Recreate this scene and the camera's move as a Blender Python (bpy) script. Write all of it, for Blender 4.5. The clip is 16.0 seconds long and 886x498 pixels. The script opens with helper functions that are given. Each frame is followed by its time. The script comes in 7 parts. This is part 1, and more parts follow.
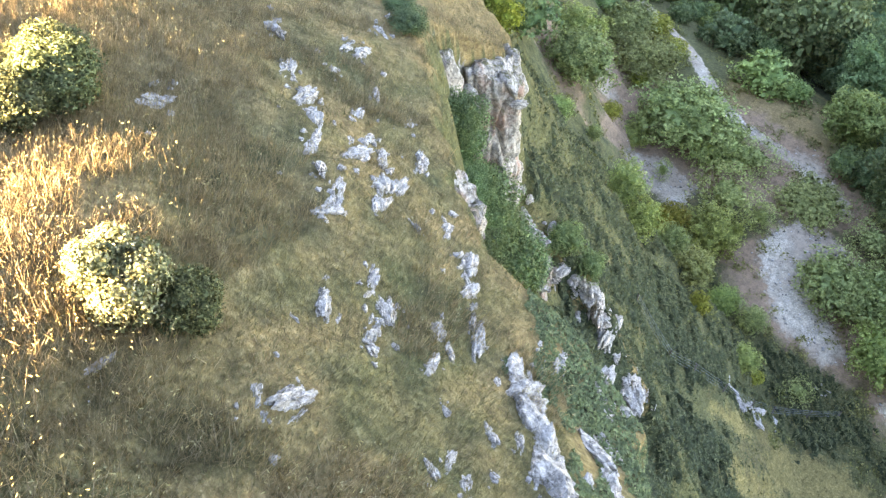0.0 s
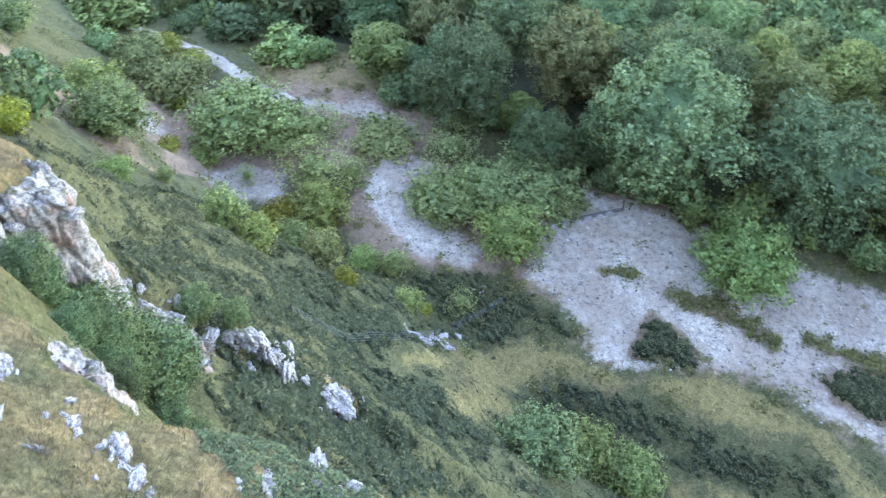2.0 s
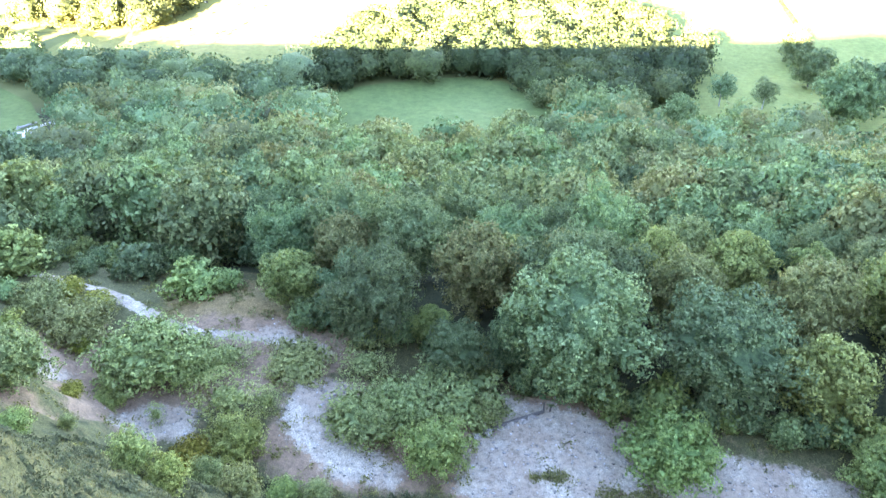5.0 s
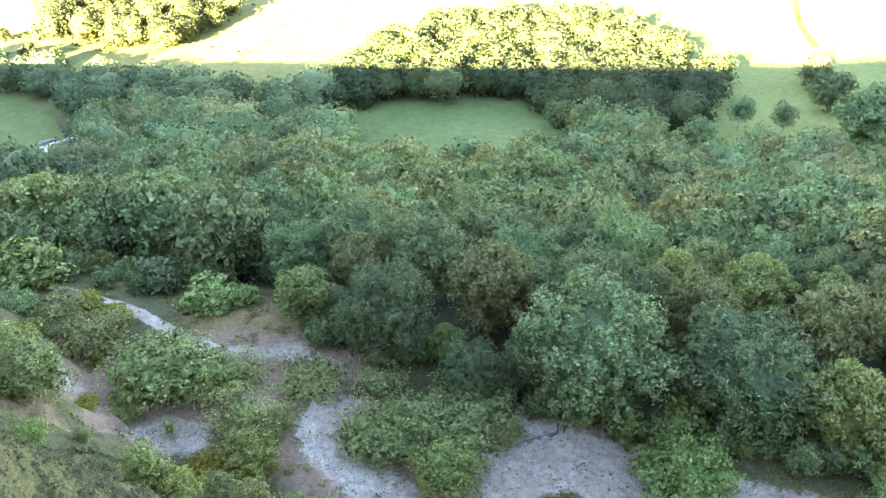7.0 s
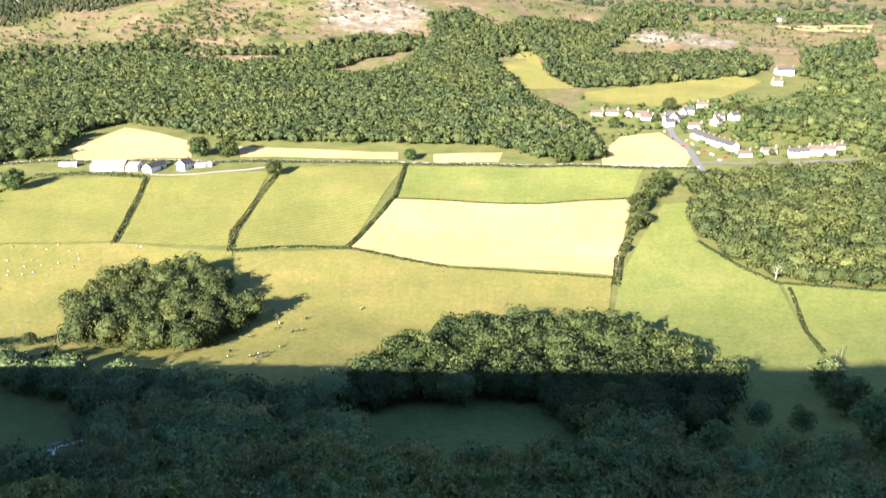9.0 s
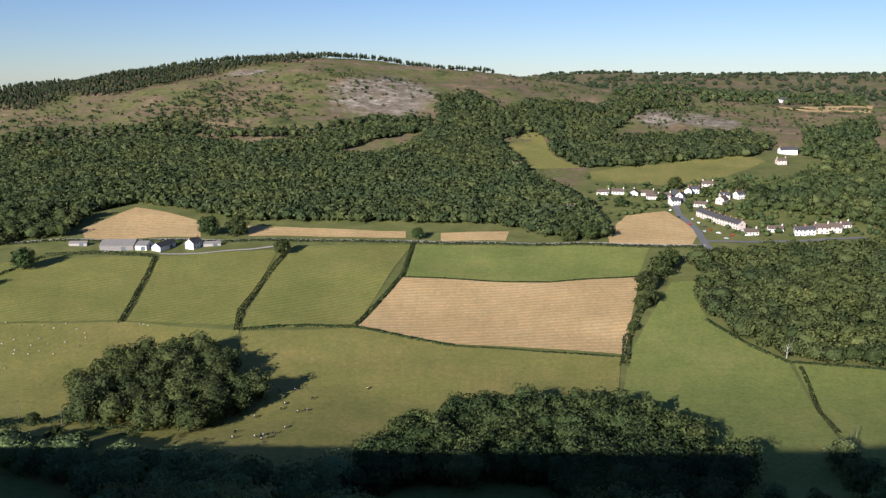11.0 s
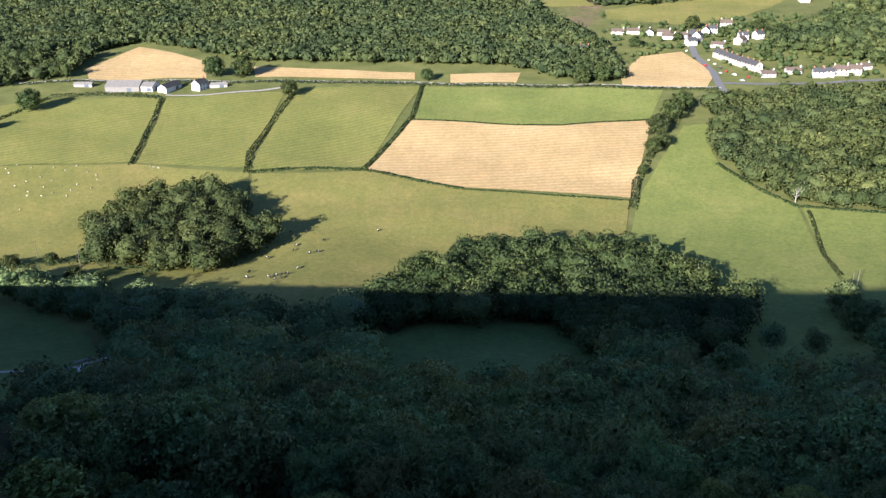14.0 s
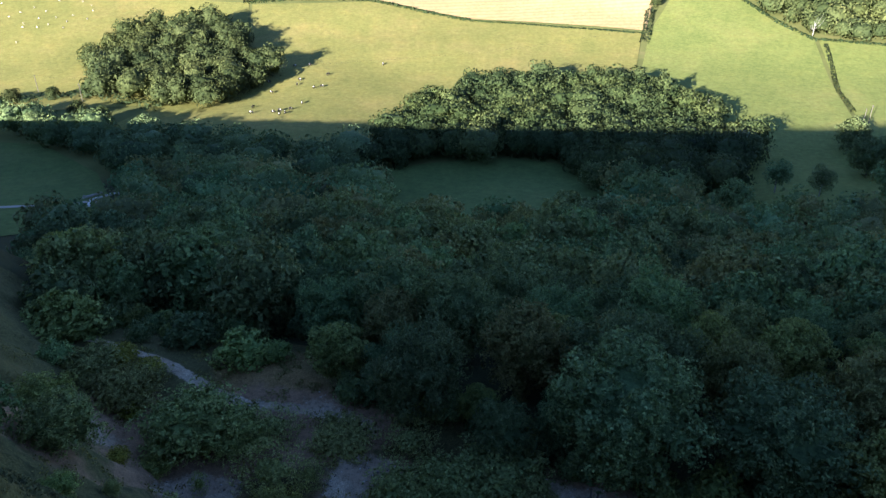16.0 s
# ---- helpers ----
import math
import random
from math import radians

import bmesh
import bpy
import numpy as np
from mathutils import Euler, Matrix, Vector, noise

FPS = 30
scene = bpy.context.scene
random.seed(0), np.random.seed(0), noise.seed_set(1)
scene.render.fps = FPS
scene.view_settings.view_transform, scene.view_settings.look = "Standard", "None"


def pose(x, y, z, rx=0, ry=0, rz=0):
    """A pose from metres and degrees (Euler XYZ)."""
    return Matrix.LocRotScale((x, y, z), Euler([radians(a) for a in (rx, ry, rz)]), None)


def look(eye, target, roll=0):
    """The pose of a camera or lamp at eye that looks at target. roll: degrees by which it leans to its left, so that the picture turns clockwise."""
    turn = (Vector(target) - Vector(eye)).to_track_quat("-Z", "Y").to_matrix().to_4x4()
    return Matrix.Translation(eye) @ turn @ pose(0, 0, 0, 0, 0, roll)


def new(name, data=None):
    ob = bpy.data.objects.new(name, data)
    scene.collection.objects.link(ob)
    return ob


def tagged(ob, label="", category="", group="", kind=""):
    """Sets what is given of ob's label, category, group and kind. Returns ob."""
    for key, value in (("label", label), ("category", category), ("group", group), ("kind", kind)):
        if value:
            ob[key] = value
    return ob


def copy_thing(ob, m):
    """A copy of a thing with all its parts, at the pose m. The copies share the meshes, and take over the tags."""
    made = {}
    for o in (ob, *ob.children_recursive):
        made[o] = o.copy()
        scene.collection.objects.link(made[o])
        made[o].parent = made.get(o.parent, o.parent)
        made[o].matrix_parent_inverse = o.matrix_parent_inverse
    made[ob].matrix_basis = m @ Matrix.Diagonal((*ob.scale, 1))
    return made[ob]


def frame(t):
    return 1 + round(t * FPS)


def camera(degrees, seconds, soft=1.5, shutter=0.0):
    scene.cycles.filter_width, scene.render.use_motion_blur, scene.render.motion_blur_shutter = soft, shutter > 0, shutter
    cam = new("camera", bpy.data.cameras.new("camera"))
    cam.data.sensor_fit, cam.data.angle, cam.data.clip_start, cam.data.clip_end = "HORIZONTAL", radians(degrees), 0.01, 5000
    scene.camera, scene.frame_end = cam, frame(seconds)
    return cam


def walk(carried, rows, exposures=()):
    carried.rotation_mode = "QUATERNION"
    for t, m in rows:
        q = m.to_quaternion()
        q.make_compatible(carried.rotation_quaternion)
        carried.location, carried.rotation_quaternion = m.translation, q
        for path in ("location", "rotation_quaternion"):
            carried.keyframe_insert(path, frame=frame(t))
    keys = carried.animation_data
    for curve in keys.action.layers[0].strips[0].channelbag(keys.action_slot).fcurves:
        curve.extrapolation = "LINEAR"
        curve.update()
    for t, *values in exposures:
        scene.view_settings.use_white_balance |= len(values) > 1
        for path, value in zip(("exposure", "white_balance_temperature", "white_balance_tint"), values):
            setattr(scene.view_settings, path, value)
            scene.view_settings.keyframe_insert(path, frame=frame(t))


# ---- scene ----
cam = camera(53.74, 16.0, soft=1.3, shutter=0.25)


def at(x, y, z, yaw, pitch, roll):
    return pose(x, y, z, 90 + pitch, 0, yaw) @ pose(0, 0, 0, 0, 0, -roll)


walk(cam, (
    (0, at(0.675, -1.741, 169.93, 45.64, -51.27, -1.08)),
    (0.5, at(0.540, -1.273, 169.98, 45.65, -51.31, -1.30)),
    (1, at(0.331, -0.767, 170.00, 38.10, -51.30, -1.20)),
    (1.5, at(0.109, -0.339, 170.02, 21.15, -51.22, -0.53)),
    (2, at(-0.034, -0.011, 170.05, 8.12, -51.24, -0.23)),
    (2.5, at(-0.063, 0.083, 170.03, 5.14, -51.28, -0.21)),
    (3, at(-0.029, 0.067, 170.00, 0.85, -51.33, -0.02)),
    (3.5, at(-0.000, 0.000, 170.00, -0.00, -51.33, -0.15)),
    (4, at(0.039, -0.045, 170.00, 0.08, -48.02, -0.17)),
    (4.5, at(0.006, 0.011, 169.99, 0.23, -42.60, -0.25)),
    (5, at(-0.042, 0.140, 169.99, 0.49, -37.23, -0.33)),
    (5.2, at(-0.030, 0.100, 169.99, 0.62, -36.27, -0.34)),
    (5.4, at(-0.020, 0.080, 170.00, 0.78, -35.98, -0.34)),
    (7.1, at(0.000, 0.000, 170.00, 1.88, -35.96, -0.35)),
    (7.3, at(0.000, 0.000, 170.00, 2.00, -35.06, -0.35)),
    (7.5, at(0.000, 0.000, 170.00, 2.13, -32.93, -0.29)),
    (8, at(0.000, 0.000, 170.00, 2.35, -27.39, -0.15)),
    (8.5, at(0.000, 0.000, 170.00, 2.62, -21.85, -0.08)),
    (9, at(0.000, 0.000, 170.00, 2.84, -16.29, -0.06)),
    (9.2, at(0.000, 0.000, 170.00, 2.91, -14.05, -0.03)),
    (9.5, at(0.000, 0.000, 170.00, 3.00, -11.05, -0.01)),
    (9.75, at(0.000, 0.000, 170.00, 3.06, -10.15, 0.01)),
    (10.3, at(0.000, 0.000, 170.00, 3.18, -10.30, 0.04)),
    (11.3, at(0.000, 0.000, 170.00, 3.41, -11.64, 0.11)),
    (11.5, at(0.000, 0.000, 170.00, 3.47, -11.98, 0.09)),
    (12, at(0.000, 0.000, 170.00, 3.59, -13.00, 0.16)),
    (12.5, at(0.000, 0.000, 170.00, 3.71, -14.18, 0.16)),
    (13, at(0.000, 0.000, 170.00, 3.80, -16.07, 0.12)),
    (13.5, at(0.000, 0.000, 170.00, 3.89, -18.72, 0.16)),
    (14, at(0.000, 0.000, 170.00, 3.99, -21.40, 0.14)),
    (14.5, at(0.000, 0.000, 170.00, 4.12, -24.08, 0.18)),
    (15, at(0.000, 0.000, 170.00, 4.23, -26.77, 0.20)),
    (15.5, at(0.000, 0.000, 170.00, 4.36, -29.45, 0.26)),
    (16, at(0.000, 0.000, 170.00, 4.47, -32.11, 0.23)),
), exposures=(
    (0, 5.45, 11000, 22), (0.8, 5.42, 10200, 22), (1.5, 5.55, 9000, 23), (2.5, 5.85, 8900, 23), (3.5, 6.0, 8900, 23), (5.0, 5.98, 8600, 22), (7.3, 5.4, 9700, 18), (8.0, 4.65, 9400, 15), (8.5, 3.2, 7000, 13), (9.0, 2.45, 6800, 14),
    (9.2, 2.1, 6600, 14), (11.3, 0.75, 6200, 15), (12.5, 1.0, 6050, 15), (13.3, 1.4, 6050, 15), (14.0, 1.6, 6100, 14), (15.0, 1.8, 6150, 14), (15.5, 1.95, 6200, 14), (16, 2.3, 6200, 13),
))

# ---- daylight ----
SUN_HEADING, SUN_HEIGHT = 27.0, 19.8
world = bpy.data.worlds.new("sky")
scene.world = world
world.use_nodes = True
wn = world.node_tree
sky = wn.nodes.new("ShaderNodeTexSky")
sky.sky_type = "NISHITA"
sky.sun_disc = False
sky.sun_elevation = radians(SUN_HEIGHT)
sky.sun_rotation = radians(180 + SUN_HEADING)
sky.altitude = 1800
sky.air_density, sky.dust_density, sky.ozone_density = 1.0, 0.2, 1.2
clear = wn.nodes.new("ShaderNodeMix")
clear.data_type, clear.blend_type = "RGBA", "MULTIPLY"
clear.inputs[0].default_value = 1.0
clear.inputs[7].default_value = (0.63, 0.755, 1.0, 1)
wn.links.new(sky.outputs[0], clear.inputs[6])
wn.links.new(clear.outputs[2], wn.nodes["Background"].inputs[0])
wn.nodes["Background"].inputs[1].default_value = 0.06
sun = new("sun", bpy.data.lights.new("sun", "SUN"))
sun.data.energy, sun.data.angle, sun.data.color = 5.0, radians(0.53), (1.0, 0.95, 0.87)
ch = math.cos(radians(SUN_HEIGHT))
sun.matrix_world = look((0, 0, 400), (ch * math.sin(radians(SUN_HEADING)), ch * math.cos(radians(SUN_HEADING)), 400 - math.sin(radians(SUN_HEIGHT))))

# ---- lie of the land ----
CA, SA = math.cos(radians(47.2)), math.sin(radians(47.2))


def rf(x, y):
    """Across and along the crag's edge: r to its open side, f along it."""
    x, y = x - 0.53, y + 1.5
    return x * CA + y * SA, -x * SA + y * CA


def xy(r, f):
    return r * CA - f * SA + 0.53, r * SA + f * CA - 1.5


def smooth(a, b, v):
    t = np.clip((v - a) / (b - a), 0, 1)
    return t * t * (3 - 2 * t)


def waves(x, y, size, seed=0):
    """Soft rolling unevenness between -1 and 1."""
    s = 0
    for k in range(5):
        a = seed * 1.7 + k * 2.39996
        q = (1.0 + 0.37 * k) / size
        s = s + np.sin((x * math.cos(a) + y * math.sin(a)) * q * 6.283 + k * 1.3 + seed + 1.5 * np.sin((y * math.cos(a) - x * math.sin(a)) * q * 3.1 + seed * 2.1 + k)) / (1 + 0.3 * k)
    return s / 3.4


PROFILE = ((-600, 107), (60, 106.5), (78, 105), (88, 100), (120, 82), (160, 66), (200, 50), (250, 35), (300, 26), (350, 20), (400, 15), (470, 16),
           (520, 20), (620, 30), (720, 40), (770, 45), (860, 54), (5000, 54))
HILL_X = (-2600, -1086, -832, -669, -459, -337, -237, -118, 25, 145, 260, 492, 797, 3000)
HILL_Z = (120, 136, 158, 182, 202, 207, 198, 184, 172, 155, 146, 130, 118, 120)
EDGE_F = (-40, 4, 7, 8.3, 9.5, 10.6, 12, 15, 18.5, 20.5, 21.8, 22.6, 23.4, 25.0, 26.4, 28, 30, 36, 400)
EDGE_R = (3.2, 3.3, 3.5, 2.9, 1.5, 0.8, 0.5, 0.18, -0.1, -0.15, 0.1, 1.05, 2.2, 2.8, 2.8, 2.0, 1.5, -1.5, -4)


def edge(f):
    return np.interp(f, EDGE_F, EDGE_R) + 0.12 * np.sin(f * 2.9 + 1) + 0.08 * np.sin(f * 6.1)


def height(x, y):
    x, y = np.asarray(x, float), np.asarray(y, float)
    d = y + 0.10 * np.abs(x) * smooth(60, 200, y)
    base = np.interp(d, *zip(*PROFILE))
    for o in (6, -6):
        base = base + np.interp(d + o * smooth(60, 110, d) * (1 + d / 120), *zip(*PROFILE))
    base = base / 3
    # the limestone hill across the valley, and the far plateau
    hz = np.interp(x, HILL_X, HILL_Z)
    far = np.interp(y, (800, 900, 1000, 1150, 1350, 1550, 1750, 1950, 2400, 4900), (0, 0.04, 0.12, 0.28, 0.52, 0.82, 1.0, 0.97, 0.78, 0.6))
    base = base + (hz - 54) * far + 75 * smooth(2100, 3800, y) * smooth(-300, 500, x)
    rough = smooth(900, 1300, y)
    base = base + rough * (7 * waves(x, y, 420, 3) + 3.5 * waves(x, y, 130, 5))
    base = base + smooth(95, 150, y) * (1 - rough) * (1.6 * waves(x, y, 160, 1))
    quarry = (1 - smooth(75, 100, y))
    base = base + quarry * (0.5 * waves(x, y, 23, 2) + 0.16 * waves(x, y, 7, 4))
    # the near hill, its crag and the slope below it
    r, f = rf(x, y)
    top = np.interp(r, (-400, -200, -80, -30, -12, -9.3, -8, -5.4, -4.2, -1.5, 0, 3, 40), (-60, -26, -8, -4.9, -6.75, -7.43, -7.77, -8.47, -8.82, -10.15, -11.1, -13.3, -39))
    top = 170 + top + np.interp(f, (-400, -150, 0, 7, 40, 300, 500), (-10, 43, 2.5, 0, -11.9, -87, -150))
    top = top + (0.35 * waves(x, y, 9, 6) + 0.12 * waves(x, y, 2.3, 7))
    e = edge(f)
    low = 170 + np.interp(r + 7 * smooth(36, 58, f), (3, 4.5, 10, 16, 22, 28, 40, 600), (-29, -30, -39.5, -49.5, -56.5, -63.5, -77, -700))
    low = low + 1.1 * waves(x, y, 13, 8) + 0.4 * waves(x, y, 4.1, 9)
    rib = np.hypot(r - np.interp(f, (16, 19.5, 21.5, 23.8, 26), (15.5, 12.5, 10.1, 7.9, 5.0)), 0.6 * np.maximum(0, np.abs(f - 21) - 5))
    low = low + 2.9 * np.exp(-(rib / 1.9) ** 2)
    low = np.minimum(low, top - 1.5)
    cut = smooth(e - 0.1, e + 1.5 + 1.5 * smooth(8, 12, f) * (1 - smooth(20, 22, f)), r)
    hill = top * (1 - cut) + low * cut
    hill = hill - 60 * smooth(130, 190, f) * smooth(-0.95, -0.72, x / np.maximum(y, 1.0)) * (y > 60)
    k = 1.2
    m = np.maximum(base, hill)
    return m + k * np.exp(-np.abs(base - hill) / k) * 0.35

# ---- materials ----
def material(name, rough=0.9, spec=0.2):
    m = bpy.data.materials.new(name)
    m.use_nodes = True
    b = m.node_tree.nodes["Principled BSDF"]
    b.inputs["Roughness"].default_value = rough
    b.inputs["Specular IOR Level"].default_value = spec
    return m, m.node_tree, b


def noise_node(nt, scale, detail=4, rough=0.6, coord=None, stretch=None):
    n = nt.nodes.new("ShaderNodeTexNoise")
    n.inputs["Scale"].default_value, n.inputs["Detail"].default_value, n.inputs["Roughness"].default_value = scale, detail, rough
    if coord is not None:
        if stretch:
            mp = nt.nodes.new("ShaderNodeMapping")
            mp.inputs["Scale"].default_value = stretch
            nt.links.new(coord, mp.inputs["Vector"])
            coord = mp.outputs["Vector"]
        nt.links.new(coord, n.inputs["Vector"])
    return n.outputs["Fac"]


def ramp(nt, fac, stops):
    r = nt.nodes.new("ShaderNodeValToRGB")
    e = r.color_ramp.elements
    while len(e) < len(stops):
        e.new(0.5)
    for k, (p, c) in zip(e, stops):
        k.position = p
        k.color = (*c, 1) if len(c) == 3 else c
    nt.links.new(fac, r.inputs["Fac"])
    return r.outputs["Color"]


def mixc(nt, fac, a, b, mode="MIX"):
    m = nt.nodes.new("ShaderNodeMix")
    m.data_type, m.blend_type = "RGBA", mode
    for s, v in (("Factor", fac), ("A", a), ("B", b)):
        i = [q for q in m.inputs if q.name == s and (q.type == "RGBA" or s == "Factor" and q.type == "VALUE")][0]
        if isinstance(v, (int, float)):
            i.default_value = v
        elif isinstance(v, tuple):
            i.default_value = (*v, 1)
        else:
            nt.links.new(v, i)
    return [o for o in m.outputs if o.type == "RGBA"][0]


def mathn(nt, op, a, b=None):
    m = nt.nodes.new("ShaderNodeMath")
    m.operation = op
    for i, v in enumerate((a, b)):
        if v is None:
            continue
        if isinstance(v, (int, float)):
            m.inputs[i].default_value = v
        else:
            nt.links.new(v, m.inputs[i])
    return m.outputs[0]


def bump(nt, b, h, strength=0.5, dist=0.1):
    n = nt.nodes.new("ShaderNodeBump")
    n.inputs["Strength"].default_value, n.inputs["Distance"].default_value = strength, dist
    nt.links.new(h, n.inputs["Height"])
    nt.links.new(n.outputs["Normal"], b.inputs["Normal"])


def position(nt):
    return nt.nodes.new("ShaderNodeNewGeometry").outputs["Position"]


def attr(nt, name):
    a = nt.nodes.new("ShaderNodeAttribute")
    a.attribute_name = name
    return a.outputs["Fac"]


def leaf_material(name, dark, light, tip=None, tint=0.16, glow=0.2, clump=2.2):
    """Leaves: every leaf its own shade, every tree its own tint, shade between sprays painted in, some light let
    through.
    """
    m, nt, b = material(name, 0.75, 0.12)
    g = nt.nodes.new("ShaderNodeNewGeometry")
    o = nt.nodes.new("ShaderNodeObjectInfo")
    stops = [(0.0, dark), (0.75, light)] + ([(1.0, tip)] if tip else [])
    c = ramp(nt, g.outputs["Random Per Island"], stops)
    big = noise_node(nt, 0.22, 3, 0.6, g.outputs["Position"])
    c = mixc(nt, mathn(nt, "MULTIPLY", big, 0.55), c, light)
    stand = noise_node(nt, 0.02, 4, 0.6, g.outputs["Position"])
    c = mixc(nt, 1.0, c, ramp(nt, stand, [(0.35, (0.80, 0.86, 0.92)), (0.65, (1.22, 1.14, 1.0))]), "MULTIPLY")
    h = nt.nodes.new("ShaderNodeHueSaturation")
    nt.links.new(c, h.inputs["Color"])
    # per-vertex value: paints shade into inner leaves, and varies whole trees
    shade_tone = attr(nt, "shade_tone")
    nt.links.new(mathn(nt, "ADD", mathn(nt, "MULTIPLY", shade_tone, -0.012), mathn(nt, "ADD", mathn(nt, "MULTIPLY", o.outputs["Random"], 0.048), 0.474)), h.inputs["Hue"])
    nt.links.new(mathn(nt, "ADD", mathn(nt, "MULTIPLY", shade_tone, 0.20), mathn(nt, "ADD", mathn(nt, "MULTIPLY", o.outputs["Random"], tint * 2), 1 - tint)), h.inputs["Value"])
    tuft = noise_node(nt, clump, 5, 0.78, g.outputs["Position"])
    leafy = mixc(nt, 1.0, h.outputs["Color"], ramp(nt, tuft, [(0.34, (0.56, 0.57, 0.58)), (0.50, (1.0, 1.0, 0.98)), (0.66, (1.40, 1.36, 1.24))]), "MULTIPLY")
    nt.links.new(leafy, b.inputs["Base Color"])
    bump(nt, b, tuft, 0.7, 0.35 / clump)
    t = nt.nodes.new("ShaderNodeBsdfTranslucent")
    nt.links.new(leafy, t.inputs["Color"])
    mx = nt.nodes.new("ShaderNodeMixShader")
    mx.inputs[0].default_value = glow
    nt.links.new(b.outputs[0], mx.inputs[1])
    nt.links.new(t.outputs[0], mx.inputs[2])
    nt.links.new(mx.outputs[0], nt.nodes["Material Output"].inputs["Surface"])
    return m


def plain(name, a, b_, scale, rough=0.9, spec=0.2, relief=0.3, stretch=None):
    m, nt, b = material(name, rough, spec)
    p = nt.nodes.new("ShaderNodeTexCoord").outputs["Object"]
    n = noise_node(nt, scale, 6, 0.65, p, stretch)
    n2 = noise_node(nt, scale * 0.13, 3, 0.6, p)
    c = ramp(nt, n, [(0.3, a), (0.7, b_)])
    c = mixc(nt, mathn(nt, "MULTIPLY", n2, 0.5), c, tuple(0.5 * (u + v) * 0.8 for u, v in zip(a, b_)))
    nt.links.new(c, b.inputs["Base Color"])
    bump(nt, b, n, relief, 0.3 / scale)
    return m


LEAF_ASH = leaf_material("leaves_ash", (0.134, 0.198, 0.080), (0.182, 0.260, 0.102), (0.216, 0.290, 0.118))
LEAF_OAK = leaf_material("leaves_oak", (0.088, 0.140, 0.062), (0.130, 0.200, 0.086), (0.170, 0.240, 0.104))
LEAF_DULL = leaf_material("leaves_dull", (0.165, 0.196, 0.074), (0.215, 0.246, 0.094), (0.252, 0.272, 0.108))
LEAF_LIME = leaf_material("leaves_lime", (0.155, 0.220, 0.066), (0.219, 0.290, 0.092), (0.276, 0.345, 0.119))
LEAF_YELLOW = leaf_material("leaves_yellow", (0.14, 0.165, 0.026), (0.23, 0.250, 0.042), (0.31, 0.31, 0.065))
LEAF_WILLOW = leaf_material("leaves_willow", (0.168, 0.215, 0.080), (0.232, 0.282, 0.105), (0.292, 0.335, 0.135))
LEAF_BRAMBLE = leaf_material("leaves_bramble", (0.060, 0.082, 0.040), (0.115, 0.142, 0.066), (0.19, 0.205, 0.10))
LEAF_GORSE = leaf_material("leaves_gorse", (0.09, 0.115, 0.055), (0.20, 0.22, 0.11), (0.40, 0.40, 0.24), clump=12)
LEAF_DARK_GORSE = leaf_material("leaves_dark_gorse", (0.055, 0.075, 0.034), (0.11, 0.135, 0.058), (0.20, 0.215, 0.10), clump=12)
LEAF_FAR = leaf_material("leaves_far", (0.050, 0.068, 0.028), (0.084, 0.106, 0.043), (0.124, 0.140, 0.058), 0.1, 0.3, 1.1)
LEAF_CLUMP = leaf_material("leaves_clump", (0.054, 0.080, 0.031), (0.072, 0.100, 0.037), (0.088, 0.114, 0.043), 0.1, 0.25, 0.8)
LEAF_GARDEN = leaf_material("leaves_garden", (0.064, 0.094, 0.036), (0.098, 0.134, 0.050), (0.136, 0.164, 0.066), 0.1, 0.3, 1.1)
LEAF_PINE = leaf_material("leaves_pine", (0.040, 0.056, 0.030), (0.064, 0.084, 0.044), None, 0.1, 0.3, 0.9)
BARK = plain("bark", (0.07, 0.055, 0.04), (0.18, 0.15, 0.12), 9, 0.9, 0.1, 0.5, (1, 1, 0.2))
DEADWOOD = plain("dead_wood", (0.30, 0.27, 0.23), (0.48, 0.45, 0.40), 6, 0.9, 0.1, 0.4, (1, 1, 0.2))

# the ground: turf, dry grass, gravel, bare earth, bramble litter
GROUND, nt, b = material("ground", 0.95, 0.1)
P = position(nt)
n_fine, n_mid, n_edge = noise_node(nt, 7.0, 9, 0.8, P), noise_node(nt, 0.55, 5, 0.65, P), noise_node(nt, 0.8, 9, 0.78, P)
turf = ramp(nt, n_fine, [(0.34, (0.040, 0.045, 0.019)), (0.5, (0.094, 0.094, 0.038)), (0.66, (0.180, 0.162, 0.074))])
dry = ramp(nt, n_fine, [(0.32, (0.090, 0.060, 0.029)), (0.52, (0.228, 0.158, 0.068)), (0.70, (0.40, 0.295, 0.140))])
c = mixc(nt, ramp(nt, mathn(nt, "ADD", mathn(nt, "MULTIPLY", n_mid, 0.6), mathn(nt, "MULTIPLY", attr(nt, "dry"), 0.7)), [(0.42, (0, 0, 0)), (0.78, (1, 1, 1))]), turf, dry)
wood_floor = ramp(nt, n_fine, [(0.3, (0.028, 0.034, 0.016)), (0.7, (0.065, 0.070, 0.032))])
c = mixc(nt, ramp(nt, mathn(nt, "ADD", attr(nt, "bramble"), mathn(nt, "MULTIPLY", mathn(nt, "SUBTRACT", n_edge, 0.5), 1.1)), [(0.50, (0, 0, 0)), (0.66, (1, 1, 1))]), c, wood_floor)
earth = ramp(nt, n_fine, [(0.3, (0.18, 0.112, 0.066)), (0.7, (0.33, 0.222, 0.138))])
c = mixc(nt, ramp(nt, mathn(nt, "ADD", attr(nt, "bare"), mathn(nt, "MULTIPLY", mathn(nt, "SUBTRACT", n_mid, 0.5), 0.9)), [(0.40, (0, 0, 0)), (0.62, (1, 1, 1))]), c, earth)
vor = nt.nodes.new("ShaderNodeTexVoronoi")
vor.inputs["Scale"].default_value = 11
